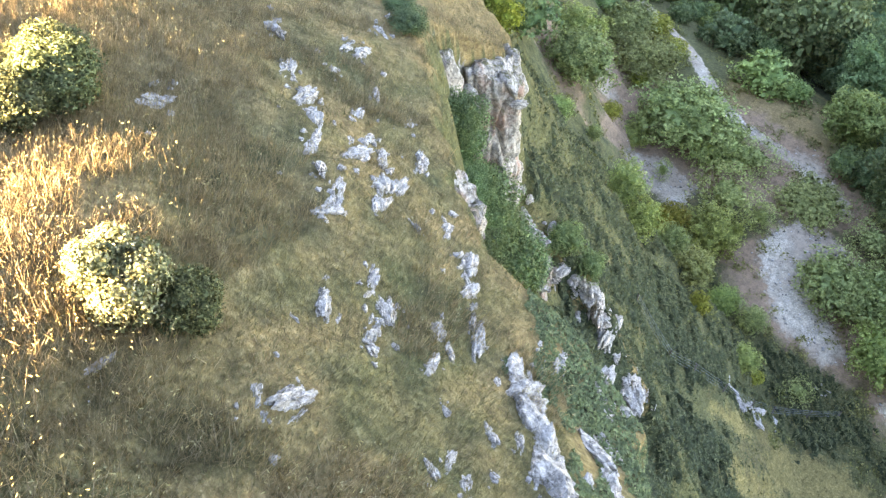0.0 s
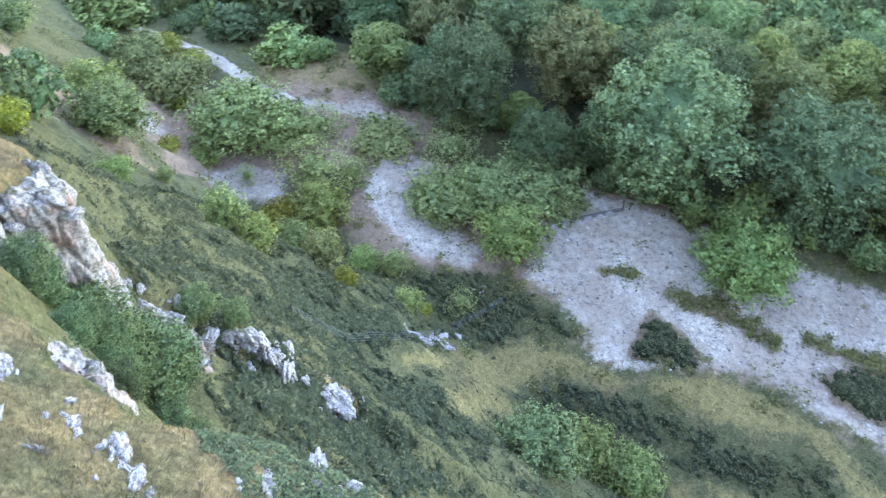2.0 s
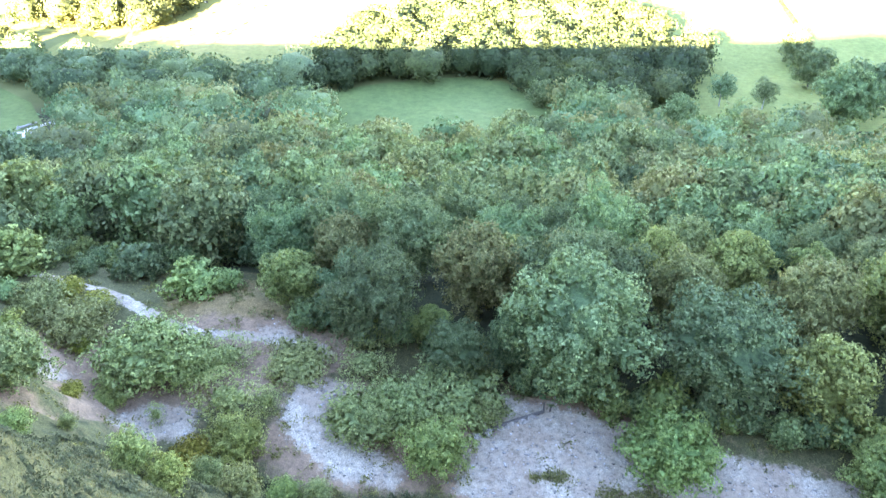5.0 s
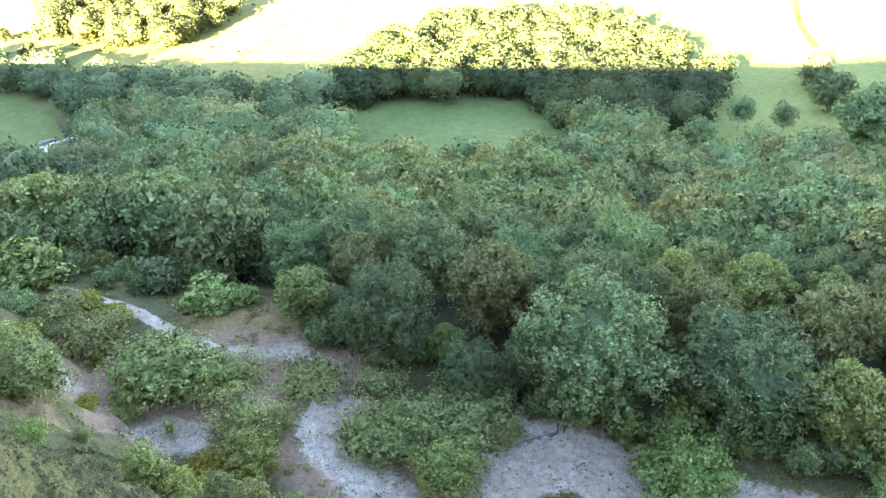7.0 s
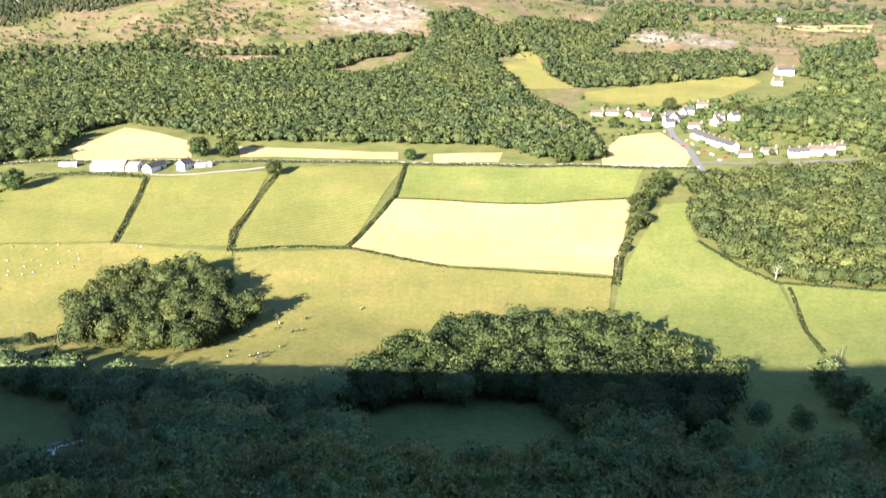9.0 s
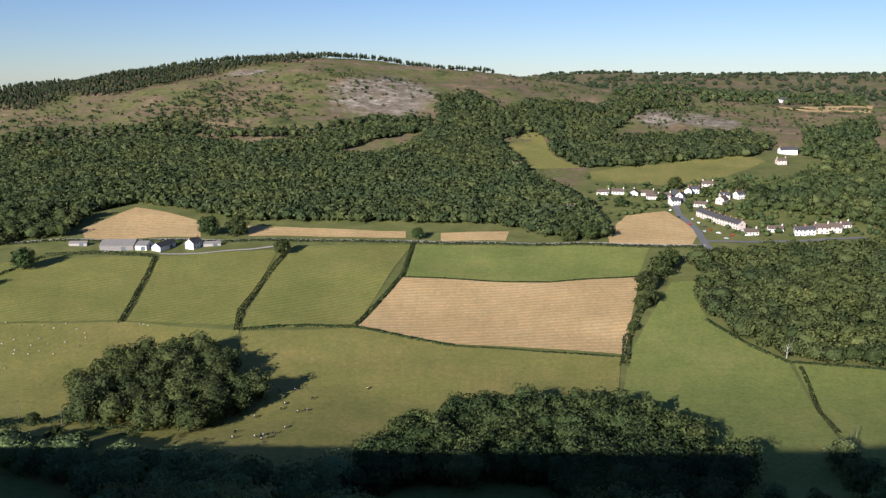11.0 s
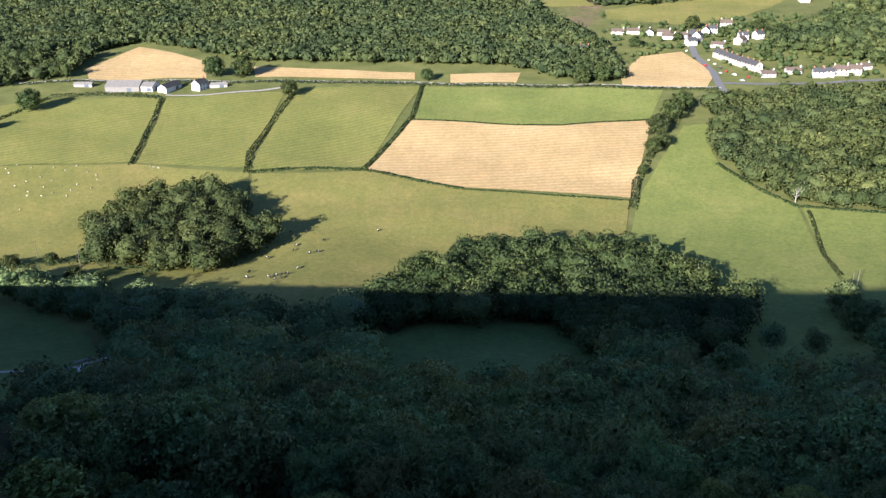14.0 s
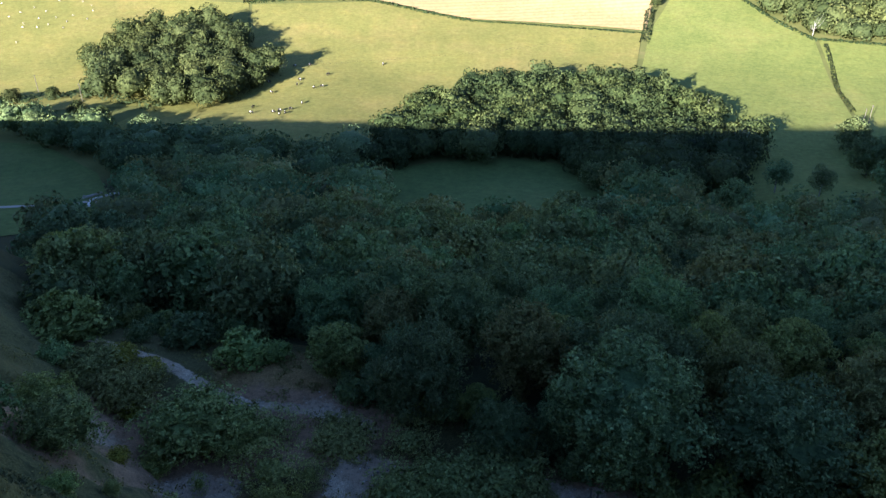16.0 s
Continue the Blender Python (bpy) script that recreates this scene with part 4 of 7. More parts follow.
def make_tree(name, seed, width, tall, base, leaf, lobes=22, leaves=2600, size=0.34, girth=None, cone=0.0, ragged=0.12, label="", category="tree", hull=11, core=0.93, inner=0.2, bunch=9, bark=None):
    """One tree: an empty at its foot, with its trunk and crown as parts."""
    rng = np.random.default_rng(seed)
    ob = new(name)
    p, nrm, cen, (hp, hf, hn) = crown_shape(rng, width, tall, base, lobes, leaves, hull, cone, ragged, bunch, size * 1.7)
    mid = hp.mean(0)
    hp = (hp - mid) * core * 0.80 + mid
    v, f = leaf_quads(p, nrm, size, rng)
    # the deeper sprays, larger, their colour darkened for the shade inside the crown
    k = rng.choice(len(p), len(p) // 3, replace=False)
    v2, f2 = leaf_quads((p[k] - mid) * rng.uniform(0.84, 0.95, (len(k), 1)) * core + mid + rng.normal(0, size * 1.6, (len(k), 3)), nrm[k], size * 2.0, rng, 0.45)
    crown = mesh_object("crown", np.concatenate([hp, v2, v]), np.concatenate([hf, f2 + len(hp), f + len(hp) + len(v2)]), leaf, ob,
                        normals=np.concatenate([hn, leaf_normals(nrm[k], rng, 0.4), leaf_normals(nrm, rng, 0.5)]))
    # hull darkest, outer leaves brightest: the gaps' shade put into the colour
    crown.data.attributes.new("shade_tone", "FLOAT", "POINT").data.foreach_set("value", np.repeat((inner - 1.0, inner - 0.2, 1.5), (len(hp), len(v2), len(v))).astype(np.float32))
    mesh_object("trunk", *limbs(rng, cen, tall, base, girth or tall * 0.02), bark or BARK, ob)
    tagged(ob, label, category)
    return ob


def ground_z(x, y):
    return float(height(x, y))


class Planter:
    """Sets trees: the first of a kind is the original itself, later ones are copies."""

    def __init__(self):
        self.used = set()

    def set(self, ob, x, y, scale=1.0, turn=0.0, sink=0.15, label="", group="", squash=1.0):
        m = pose(x, y, ground_z(x, y) - sink, 0, 0, turn) @ Matrix.Diagonal((scale, scale, scale * squash, 1))
        if ob in self.used:
            made = copy_thing(ob, m)
            made.matrix_basis = m
        else:
            self.used.add(ob)
            ob.matrix_basis = m
            made = ob
        return tagged(made, label, group=group)


plant = Planter()
ASH = [make_tree("ash_tree", 10 + i, 11.5, 13.5, 1.6, LEAF_ASH, 46, 3600, 0.27, hull=8, label="broad green ash tree in the wood") for i in range(2)]
OAK = [make_tree("oak_tree", 20 + i, 12, 12, 1.0, LEAF_OAK, 52, 3600, 0.27, hull=8, label="dark green oak tree with a dense round crown") for i in range(2)]
DULL = [make_tree("elm_tree", 30 + i, 10.5, 12.5, 1.2, LEAF_DULL, 46, 3600, 0.26, hull=8, ragged=0.2, label="dull olive-brown tree in the wood") for i in range(2)]
LIME = [make_tree("lime_tree", 40, 9, 11.5, 1.2, LEAF_LIME, 40, 3600, 0.24, hull=8, label="bright green tree in the wood")]
FRONT_ASH = make_tree("ash_tree", 14, 11.5, 13.5, 1.2, LEAF_ASH, 70, 16000, 0.125, hull=12, label="broad green ash tree at the wood's edge")
FRONT_OAK = make_tree("oak_tree", 24, 12, 12, 0.8, LEAF_OAK, 80, 15000, 0.125, hull=12, label="dense dark green oak at the wood's edge")
FRONT_LIME = make_tree("lime_tree", 44, 8.5, 11, 0.8, LEAF_LIME, 46, 8000, 0.145, hull=11, label="light green tree at the wood's edge")
FRONT_DULL = make_tree("elm_tree", 34, 10, 12, 0.8, LEAF_DULL, 60, 10000, 0.15, hull=12, ragged=0.2, label="olive-brown tree at the wood's edge")
WILLOW = [make_tree("willow_shrub", 50 + i, 6.8, 4.4, 0.1, LEAF_WILLOW, 58, 7500, 0.105, 0.11, ragged=0.35, hull=11, core=0.86, label="spreading grey-green willow bush on the quarry floor", category="shrub") for i in range(2)]
ROUND = [make_tree("rounded_shrub", 60, 7.4, 5.6, 0.1, LEAF_LIME, 90, 10000, 0.105, 0.13, hull=14, label="rounded light green bush standing alone on gravel", category="shrub")]
BIRCH = [make_tree("birch_sapling", 70 + i, 3.4, 5.0, 0.2, LEAF_WILLOW if i else LEAF_LIME, 40, 4200, 0.066, 0.07, 0.35, 0.45, hull=8, core=0.75, label="young birch with loose light foliage", category="sapling") for i in range(2)]
SPARSE = [make_tree("thin_sapling", 75, 5.0, 5.0, 0.4, LEAF_WILLOW, 26, 3600, 0.075, 0.06, 0.1, 0.6, hull=4, core=0.35, label="thin sapling with sparse pale leaves over stony ground", category="sapling")]
YELLOW = [make_tree("yellow_shrub", 80, 3.0, 3.0, 0.1, LEAF_YELLOW, 18, 3000, 0.07, 0.06, ragged=0.4, hull=8, core=0.8, label="yellow-green bush below the crag", category="shrub")]
SLOPE = [make_tree("hazel_shrub", 83 + i, 4.6, 4.0, 0.0, (LEAF_ASH, LEAF_LIME)[i], 34, 6000, 0.075, 0.08, ragged=0.35, hull=9, core=0.85, label="leafy green hazel bush on the slope below the crag", category="shrub") for i in range(2)]
THICKET = [make_tree("edge_shrub", 85 + i, 4.6, 4.4, 0.0, (LEAF_ASH, LEAF_LIME, LEAF_OAK)[i], 18, 1600, 0.14, 0.1, ragged=0.3, hull=6, label="leafy shrub in the wood's undergrowth", category="shrub") for i in range(3)]

VALLEY = [make_tree("field_tree", 27 + i, 12, 12, 1.2, LEAF_CLUMP, 46, 2600, 0.32, hull=8, label="dark green field tree") for i in range(2)]
SLENDER = [make_tree("slender_tree", 37 + i, 7.5, 10.5, 3.4, LEAF_OAK, 26, 3000, 0.20, 0.2, ragged=0.4, hull=4, core=0.55, bark=DEADWOOD, label="slender pale-stemmed tree with a thin crown on the shaded field") for i in range(2)]

# trees of the open quarry and along the wood's edge, one by one: place, size, turn and how tall for its width
for kind, x, y, scale, turn, squash in (
        (ROUND[0], 19.9, 51.4, 1.18, 0, 0.81), (SLOPE[1], -1.1, 51.6, 1.42, 67, 0.80), (WILLOW[0], -7.8, 56.0, 1.12, 134, 0.57), (WILLOW[1], -3.8, 57.1, 1.12, 201, 0.69), (WILLOW[0], 0.9, 59.2, 1.34, 268, 0.64),
        (WILLOW[1], 3.3, 57.2, 0.72, 335, 0.82), (SPARSE[0], -8.2, 63.0, 1.32, 42, 0.45), (WILLOW[1], -15.2, 63.6, 0.99, 109, 0.37), (WILLOW[0], -30.1, 63.1, 1.55, 176, 0.65), (WILLOW[1], -25.8, 63.0, 0.96, 243, 0.80),
        (WILLOW[1], -39.8, 69.1, 1.20, 310, 0.60), (SPARSE[0], -22.6, 64.9, 1.33, 17, 0.39), (WILLOW[0], -45.2, 72.8, 1.01, 84, 0.68), (YELLOW[0], -39.1, 73.2, 1.35, 151, 0.49), (YELLOW[0], -43.2, 75.6, 1.39, 218, 0.48),
        (SPARSE[0], -20.7, 57.0, 1.51, 285, 0.60), (SPARSE[0], -17.2, 57.5, 0.61, 352, 1.11), (BIRCH[1], -22.0, 39.7, 1.10, 59, 0.94), (BIRCH[0], -19.4, 38.6, 1.05, 126, 0.68), (YELLOW[0], -22.7, 50.9, 1.25, 193, 0.85),
        (SLOPE[1], -19.0, 52.4, 1.17, 260, 0.90), (BIRCH[1], -15.5, 41.5, 1.13, 327, 0.78), (YELLOW[0], -13.2, 38.9, 0.61, 34, 0.98), (SLOPE[1], -14.0, 46.8, 0.69, 101, 0.80), (BIRCH[1], -11.1, 46.9, 0.92, 168, 0.65),
        (SPARSE[0], -27.4, 55.7, 0.39, 235, 1.45), (SLOPE[0], -19.7, 45.4, 0.75, 302, 0.84), (SLOPE[0], -39.8, 57.9, 1.01, 9, 0.99), (SLOPE[1], -33.6, 45.0, 0.71, 76, 0.57), (YELLOW[0], -35.2, 56.4, 0.89, 143, 0.38),
        (SLOPE[1], -32.6, 58.0, 0.79, 210, 0.44), (BIRCH[1], -31.5, 48.7, 0.52, 277, 0.62), (YELLOW[0], -38.3, 66.3, 0.81, 344, 0.57), (SLOPE[0], 2.6, 28.2, 1.36, 51, 0.62), (SLOPE[1], 6.5, 31.4, 1.13, 118, 0.66),
        (SLOPE[1], 10.4, 30.2, 1.08, 185, 0.51), (SLOPE[1], -8.9, 40.9, 0.65, 252, 0.54), (YELLOW[0], -7.8, 42.1, 0.52, 319, 0.45), (SPARSE[0], -4.7, 44.7, 0.60, 26, 0.50), (SLOPE[0], -13.3, 19.4, 0.42, 93, 0.84),
        (SLOPE[0], -12.1, 20.1, 0.33, 160, 0.91), (ROUND[0], 38.0, 47.8, 0.98, 227, 0.97), (FRONT_ASH, 12.3, 61.4, 1.30, 294, 0.83), (FRONT_OAK, 26.2, 60.6, 1.18, 1, 0.85), (FRONT_LIME, 35.5, 57.9, 1.09, 68, 0.79),
        (FRONT_LIME, 32.5, 77.1, 0.94, 135, 0.87), (FRONT_LIME, -17.5, 75.1, 0.82, 202, 0.77), (YELLOW[0], -14.4, 80.0, 0.80, 269, 1.50), (THICKET[1], -29.6, 78.1, 1.48, 336, 0.54), (THICKET[2], -37.8, 83.3, 1.34, 43, 0.76),
        (THICKET[1], -25.8, 78.6, 0.81, 110, 0.70), (FRONT_OAK, -7.9, 68.7, 0.83, 177, 1.11), (FRONT_LIME, -1.8, 68.1, 0.46, 244, 1.09), (FRONT_DULL, 3.1, 73.6, 0.92, 311, 1.05), (FRONT_OAK, 0.8, 62.2, 0.56, 18, 1.12),
        (FRONT_OAK, 6.9, 63.9, 0.52, 85, 1.36), (FRONT_DULL, 24.8, 70.9, 0.74, 152, 1.24), (FRONT_DULL, 37.5, 69.1, 0.95, 219, 0.96), (FRONT_DULL, -12.4, 80.3, 0.76, 286, 1.10), (FRONT_ASH, -4.6, 82.6, 0.87, 353, 1.02),
        (THICKET[2], -62.5, 100.4, 2.73, 60, 0.50), (THICKET[1], -54.2, 82.7, 2.33, 127, 0.49), (SLOPE[0], -37.7, 53.1, 1.53, 194, 0.74), (SLOPE[1], -42.3, 59.1, 1.28, 261, 0.68),
        (THICKET[0], -44.7, 84.0, 0.70, 0, 1), (THICKET[1], -41.6, 85.8, 0.60, 77, 1), (THICKET[2], -36.5, 84.6, 0.55, 154, 1), (THICKET[0], -51.8, 88.1, 0.90, 231, 1), (THICKET[1], -52.0, 93.5, 0.80, 308, 1), (THICKET[0], -45.2, 90.0, 0.70, 102, 1), (THICKET[1], -33.2, 89.4, 0.50, 179, 1), (THICKET[0], -49.4, 73.2, 0.8, 333, 0.8),
        (THICKET[1], -54.0, 84.0, 1.7, 0, 0.9), (THICKET[2], -58.0, 90.0, 2.0, 0, 0.9), (WILLOW[1], -51.6, 63.1, 0.80, 60, 0.8), (THICKET[0], -30.7, 93.4, 1.10, 0, 1), (THICKET[1], -28.1, 96.8, 1.20, 77, 1), (THICKET[2], -23.8, 90.2, 1.20, 154, 1), (THICKET[0], -32.0, 105.1, 1.40, 231, 1), (YELLOW[0], -25.5, 28.2, 0.70, 20, 0.8)):
    plant.set(kind, x, y, scale, turn, squash=squash)


def scatter(rng, x0, x1, y0, y1, gap, keep):
    """Uneven rows of places about gap metres apart where keep(x, y) holds."""
    out = []
    ny = int((y1 - y0) / (gap * 0.87)) + 1
    nx = int((x1 - x0) / gap) + 1
    for j in range(ny):
        for i in range(nx):
            x = x0 + (i + 0.5 * (j % 2)) * gap + rng.normal(0, gap * 0.2)
            y = y0 + j * gap * 0.87 + rng.normal(0, gap * 0.2)
            out.append((x, y))
    q = np.array(out)
    return q[keep(q[:, 0], q[:, 1])]


def in_view(x, y, left=34, right=-33):
    a = np.degrees(np.arctan2(-x, y))
    return (a < left) & (a > right)


def wood_here(x, y):
    ok = (y > wood_front(x) + 1.5) & (y < 252) & (in_view(x, y) | (y < 105) & (x < 100) & in_view(x, y, 34, -60))
    for p in CLEARINGS:
        ok &= ~inside(x, y, p)
    return ok


rng = np.random.default_rng(5)
front = np.arange(-52, 70, 2.6)
for i, x in enumerate(front):
    y = float(wood_front(x)) - 0.9 + 0.8 * math.sin(i * 2.1)
    if not (-33 < x < -18):
        plant.set(THICKET[(i * 7 + i // 3) % 3], float(x), y, rng.uniform(0.55, 1.15), rng.uniform(0, 360), group="undergrowth at the wood's edge")
spots = scatter(np.random.default_rng(15), -150, 170, 58, 255, 8.1, wood_here)
for px_, py_, w in ((12.3, 61.1, 8.5), (26.2, 60.6, 8), (35.4, 57.6, 6), (32.5, 77.1, 4), (-17.3, 74.5, 5), (-7.9, 68.0, 6), (3.1, 73.3, 5), (24.8, 70.9, 5), (37.5, 69.1, 5), (-12.4, 80.3, 5), (-4.6, 82.6, 6)):
    spots = spots[np.hypot(spots[:, 0] - px_, spots[:, 1] - py_) > w]
spots = spots[np.argsort(np.hypot(spots[:, 0], spots[:, 1]))]
kinds = [ASH[0], OAK[0], DULL[0], ASH[1], OAK[1], DULL[1], LIME[0], ASH[0], DULL[0]]
NEAR_WOOD = 270
fronts = (FRONT_ASH, FRONT_DULL, FRONT_OAK, FRONT_ASH, FRONT_LIME, FRONT_OAK, FRONT_DULL)
for i, (x, y) in enumerate(spots[:34]):
    plant.set(fronts[int(rng.integers(7))], x, y, rng.uniform(0.62, 1.0), rng.uniform(0, 360), group="trees of the wood")
for i, (x, y) in enumerate(spots[34:NEAR_WOOD]):
    n = 0.5 + 0.5 * waves(x, y, 45, 21)
    k = kinds[int(np.clip(n * 6 + rng.normal(0, 1.6), 0, 8))]
    plant.set(k, x, y, rng.uniform(0.68, 1.22), rng.uniform(0, 360), group="trees of the wood")


def woodland(name, places, leaf, label, tall=(9, 15), sprays=120, size=1.0, seed=1, cone=0.0, wide=0.8, hull=5, lobes=26):
    """A stretch of wood too far off to count: many lobed crowns under leaf sprays."""
    rng = np.random.default_rng(seed)
    forms = []
    for _ in range(7):
        p, nrm, _c, h = crown_shape(rng, wide, 1.0, 0.02, lobes, sprays, hull, cone, 0.1)
        mid = h[0].mean(0)
        forms.append((np.concatenate([(h[0] - mid) * 0.84 + mid, p]), np.concatenate([h[2], nrm]), h[1], len(h[0])))
    vs, fs, ns, shade_tone, k = [], [], [], [], 0
    zs = height(places[:, 0], places[:, 1])
    for (x, y), z in zip(places, zs):
        h = rng.uniform(*tall)
        p, nrm, hf, nh = forms[rng.integers(7)]
        a = rng.uniform(0, 6.283)
        w = rng.uniform(0.8, 1.3)
        ca, sa = math.cos(a), math.sin(a)
        q = np.stack([(p[:, 0] * ca - p[:, 1] * sa) * h * w + x, (p[:, 0] * sa + p[:, 1] * ca) * h * w + y, p[:, 2] * h + z - 0.2], -1)
        nq = np.stack([nrm[:, 0] * ca - nrm[:, 1] * sa, nrm[:, 0] * sa + nrm[:, 1] * ca, nrm[:, 2]], -1)
        v, f = leaf_quads(q[nh:], nq[nh:], size, rng, 0.5)
        vs += [q[:nh], v]
        fs += [hf + k, f + k + nh]
        ns += [nq[:nh], leaf_normals(nq[nh:], rng, 0.32)]
        # crown bodies painted darker, as shade under the sprays; each tree also varies
        shade_tone.append(np.repeat((-0.9, 0.3), (nh, len(v))) + rng.normal(0, 0.7))
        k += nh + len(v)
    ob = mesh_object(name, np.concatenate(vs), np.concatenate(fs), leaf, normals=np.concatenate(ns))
    ob.data.attributes.new("shade_tone", "FLOAT", "POINT").data.foreach_set("value", np.concatenate(shade_tone).astype(np.float32))
    tagged(ob, label, "woodland", kind="stuff")
    return ob


rest = spots[NEAR_WOOD:]
mix = rng.uniform(0, 1, len(rest)) + 0.5 * waves(rest[:, 0], rest[:, 1], 50, 22)
for lo, hi, leaf, seed in ((-9, 0.35, LEAF_ASH, 3), (0.35, 0.7, LEAF_OAK, 4), (0.7, 9, LEAF_DULL, 6)):
    woodland("wood_below", rest[(mix >= lo) & (mix < hi)], leaf, "shaded green wood falling away below the quarry", (7.5, 15), 700, 0.50, seed, wide=0.95, hull=6, lobes=36)

for name, poly, gap, tall, leaf, label, sprays, size, cone, wide, hull in WOODS:
    q = np.array(poly)
    sp = scatter(np.random.default_rng(len(name)), q[:, 0].min(), q[:, 0].max(), q[:, 1].min(), q[:, 1].max(), gap, lambda x, y: inside(x, y, poly) & ~inside(x, y, HEATH_GAP))
    woodland(name, sp, leaf, label, tall, sprays, size, len(poly), cone, wide, hull)

# ---- limestone of the near hill ----
def rock_mesh(seed, tall=0.7, sub=4, rough=0.36):
    """A weathered block: lumpy, pitted, cut by joints."""
    bm = bmesh.new()
    bmesh.ops.create_icosphere(bm, subdivisions=sub, radius=0.5)
    o = Vector((seed * 7.3, seed * 3.1, seed * 1.7))
    for v in bm.verts:
        p = v.co.copy()
        d = 1 + rough * noise.fractal(p * 2.6 + o, 0.9, 2.0, 4) + 0.25 * noise.noise(p * 1.2 + o)
        cell = noise.voronoi(p * 2.4 + o)[0]
        d -= 0.26 * max(0, 0.22 - (cell[1] - cell[0])) * 4
        d += 0.10 * noise.fractal(p * 9.0 + o, 0.8, 2.0, 3)
        v.co = Vector((p.x * d * 1.15, p.y * d * 0.8, p.z * d * tall))
    for f in bm.faces:
        f.smooth = False
    me = bpy.data.meshes.new("limestone_rock")
    bm.to_mesh(me)
    bm.free()
    me.materials.append(ROCK)
    return me


ROCKS = [rock_mesh(i + 1, 0.55 + 0.12 * (i % 4)) for i in range(8)]
rng = np.random.default_rng(77)


def set_rock(x, y, size, label, group, sink=0.2):
    ob = new("limestone_rock", ROCKS[int(rng.integers(8))])
    s = size * 1.38
    ob.matrix_basis = pose(x, y, ground_z(x, y) + s * (0.02 - sink), float(rng.normal(0, 9)), float(rng.normal(14, 9)), float(rng.normal(136, 22))) @ Matrix.Diagonal((s * rng.uniform(1.25, 1.9), s * rng.uniform(0.7, 1.05), s * rng.uniform(0.6, 0.95), 1))
    return tagged(ob, label, "rock", group)


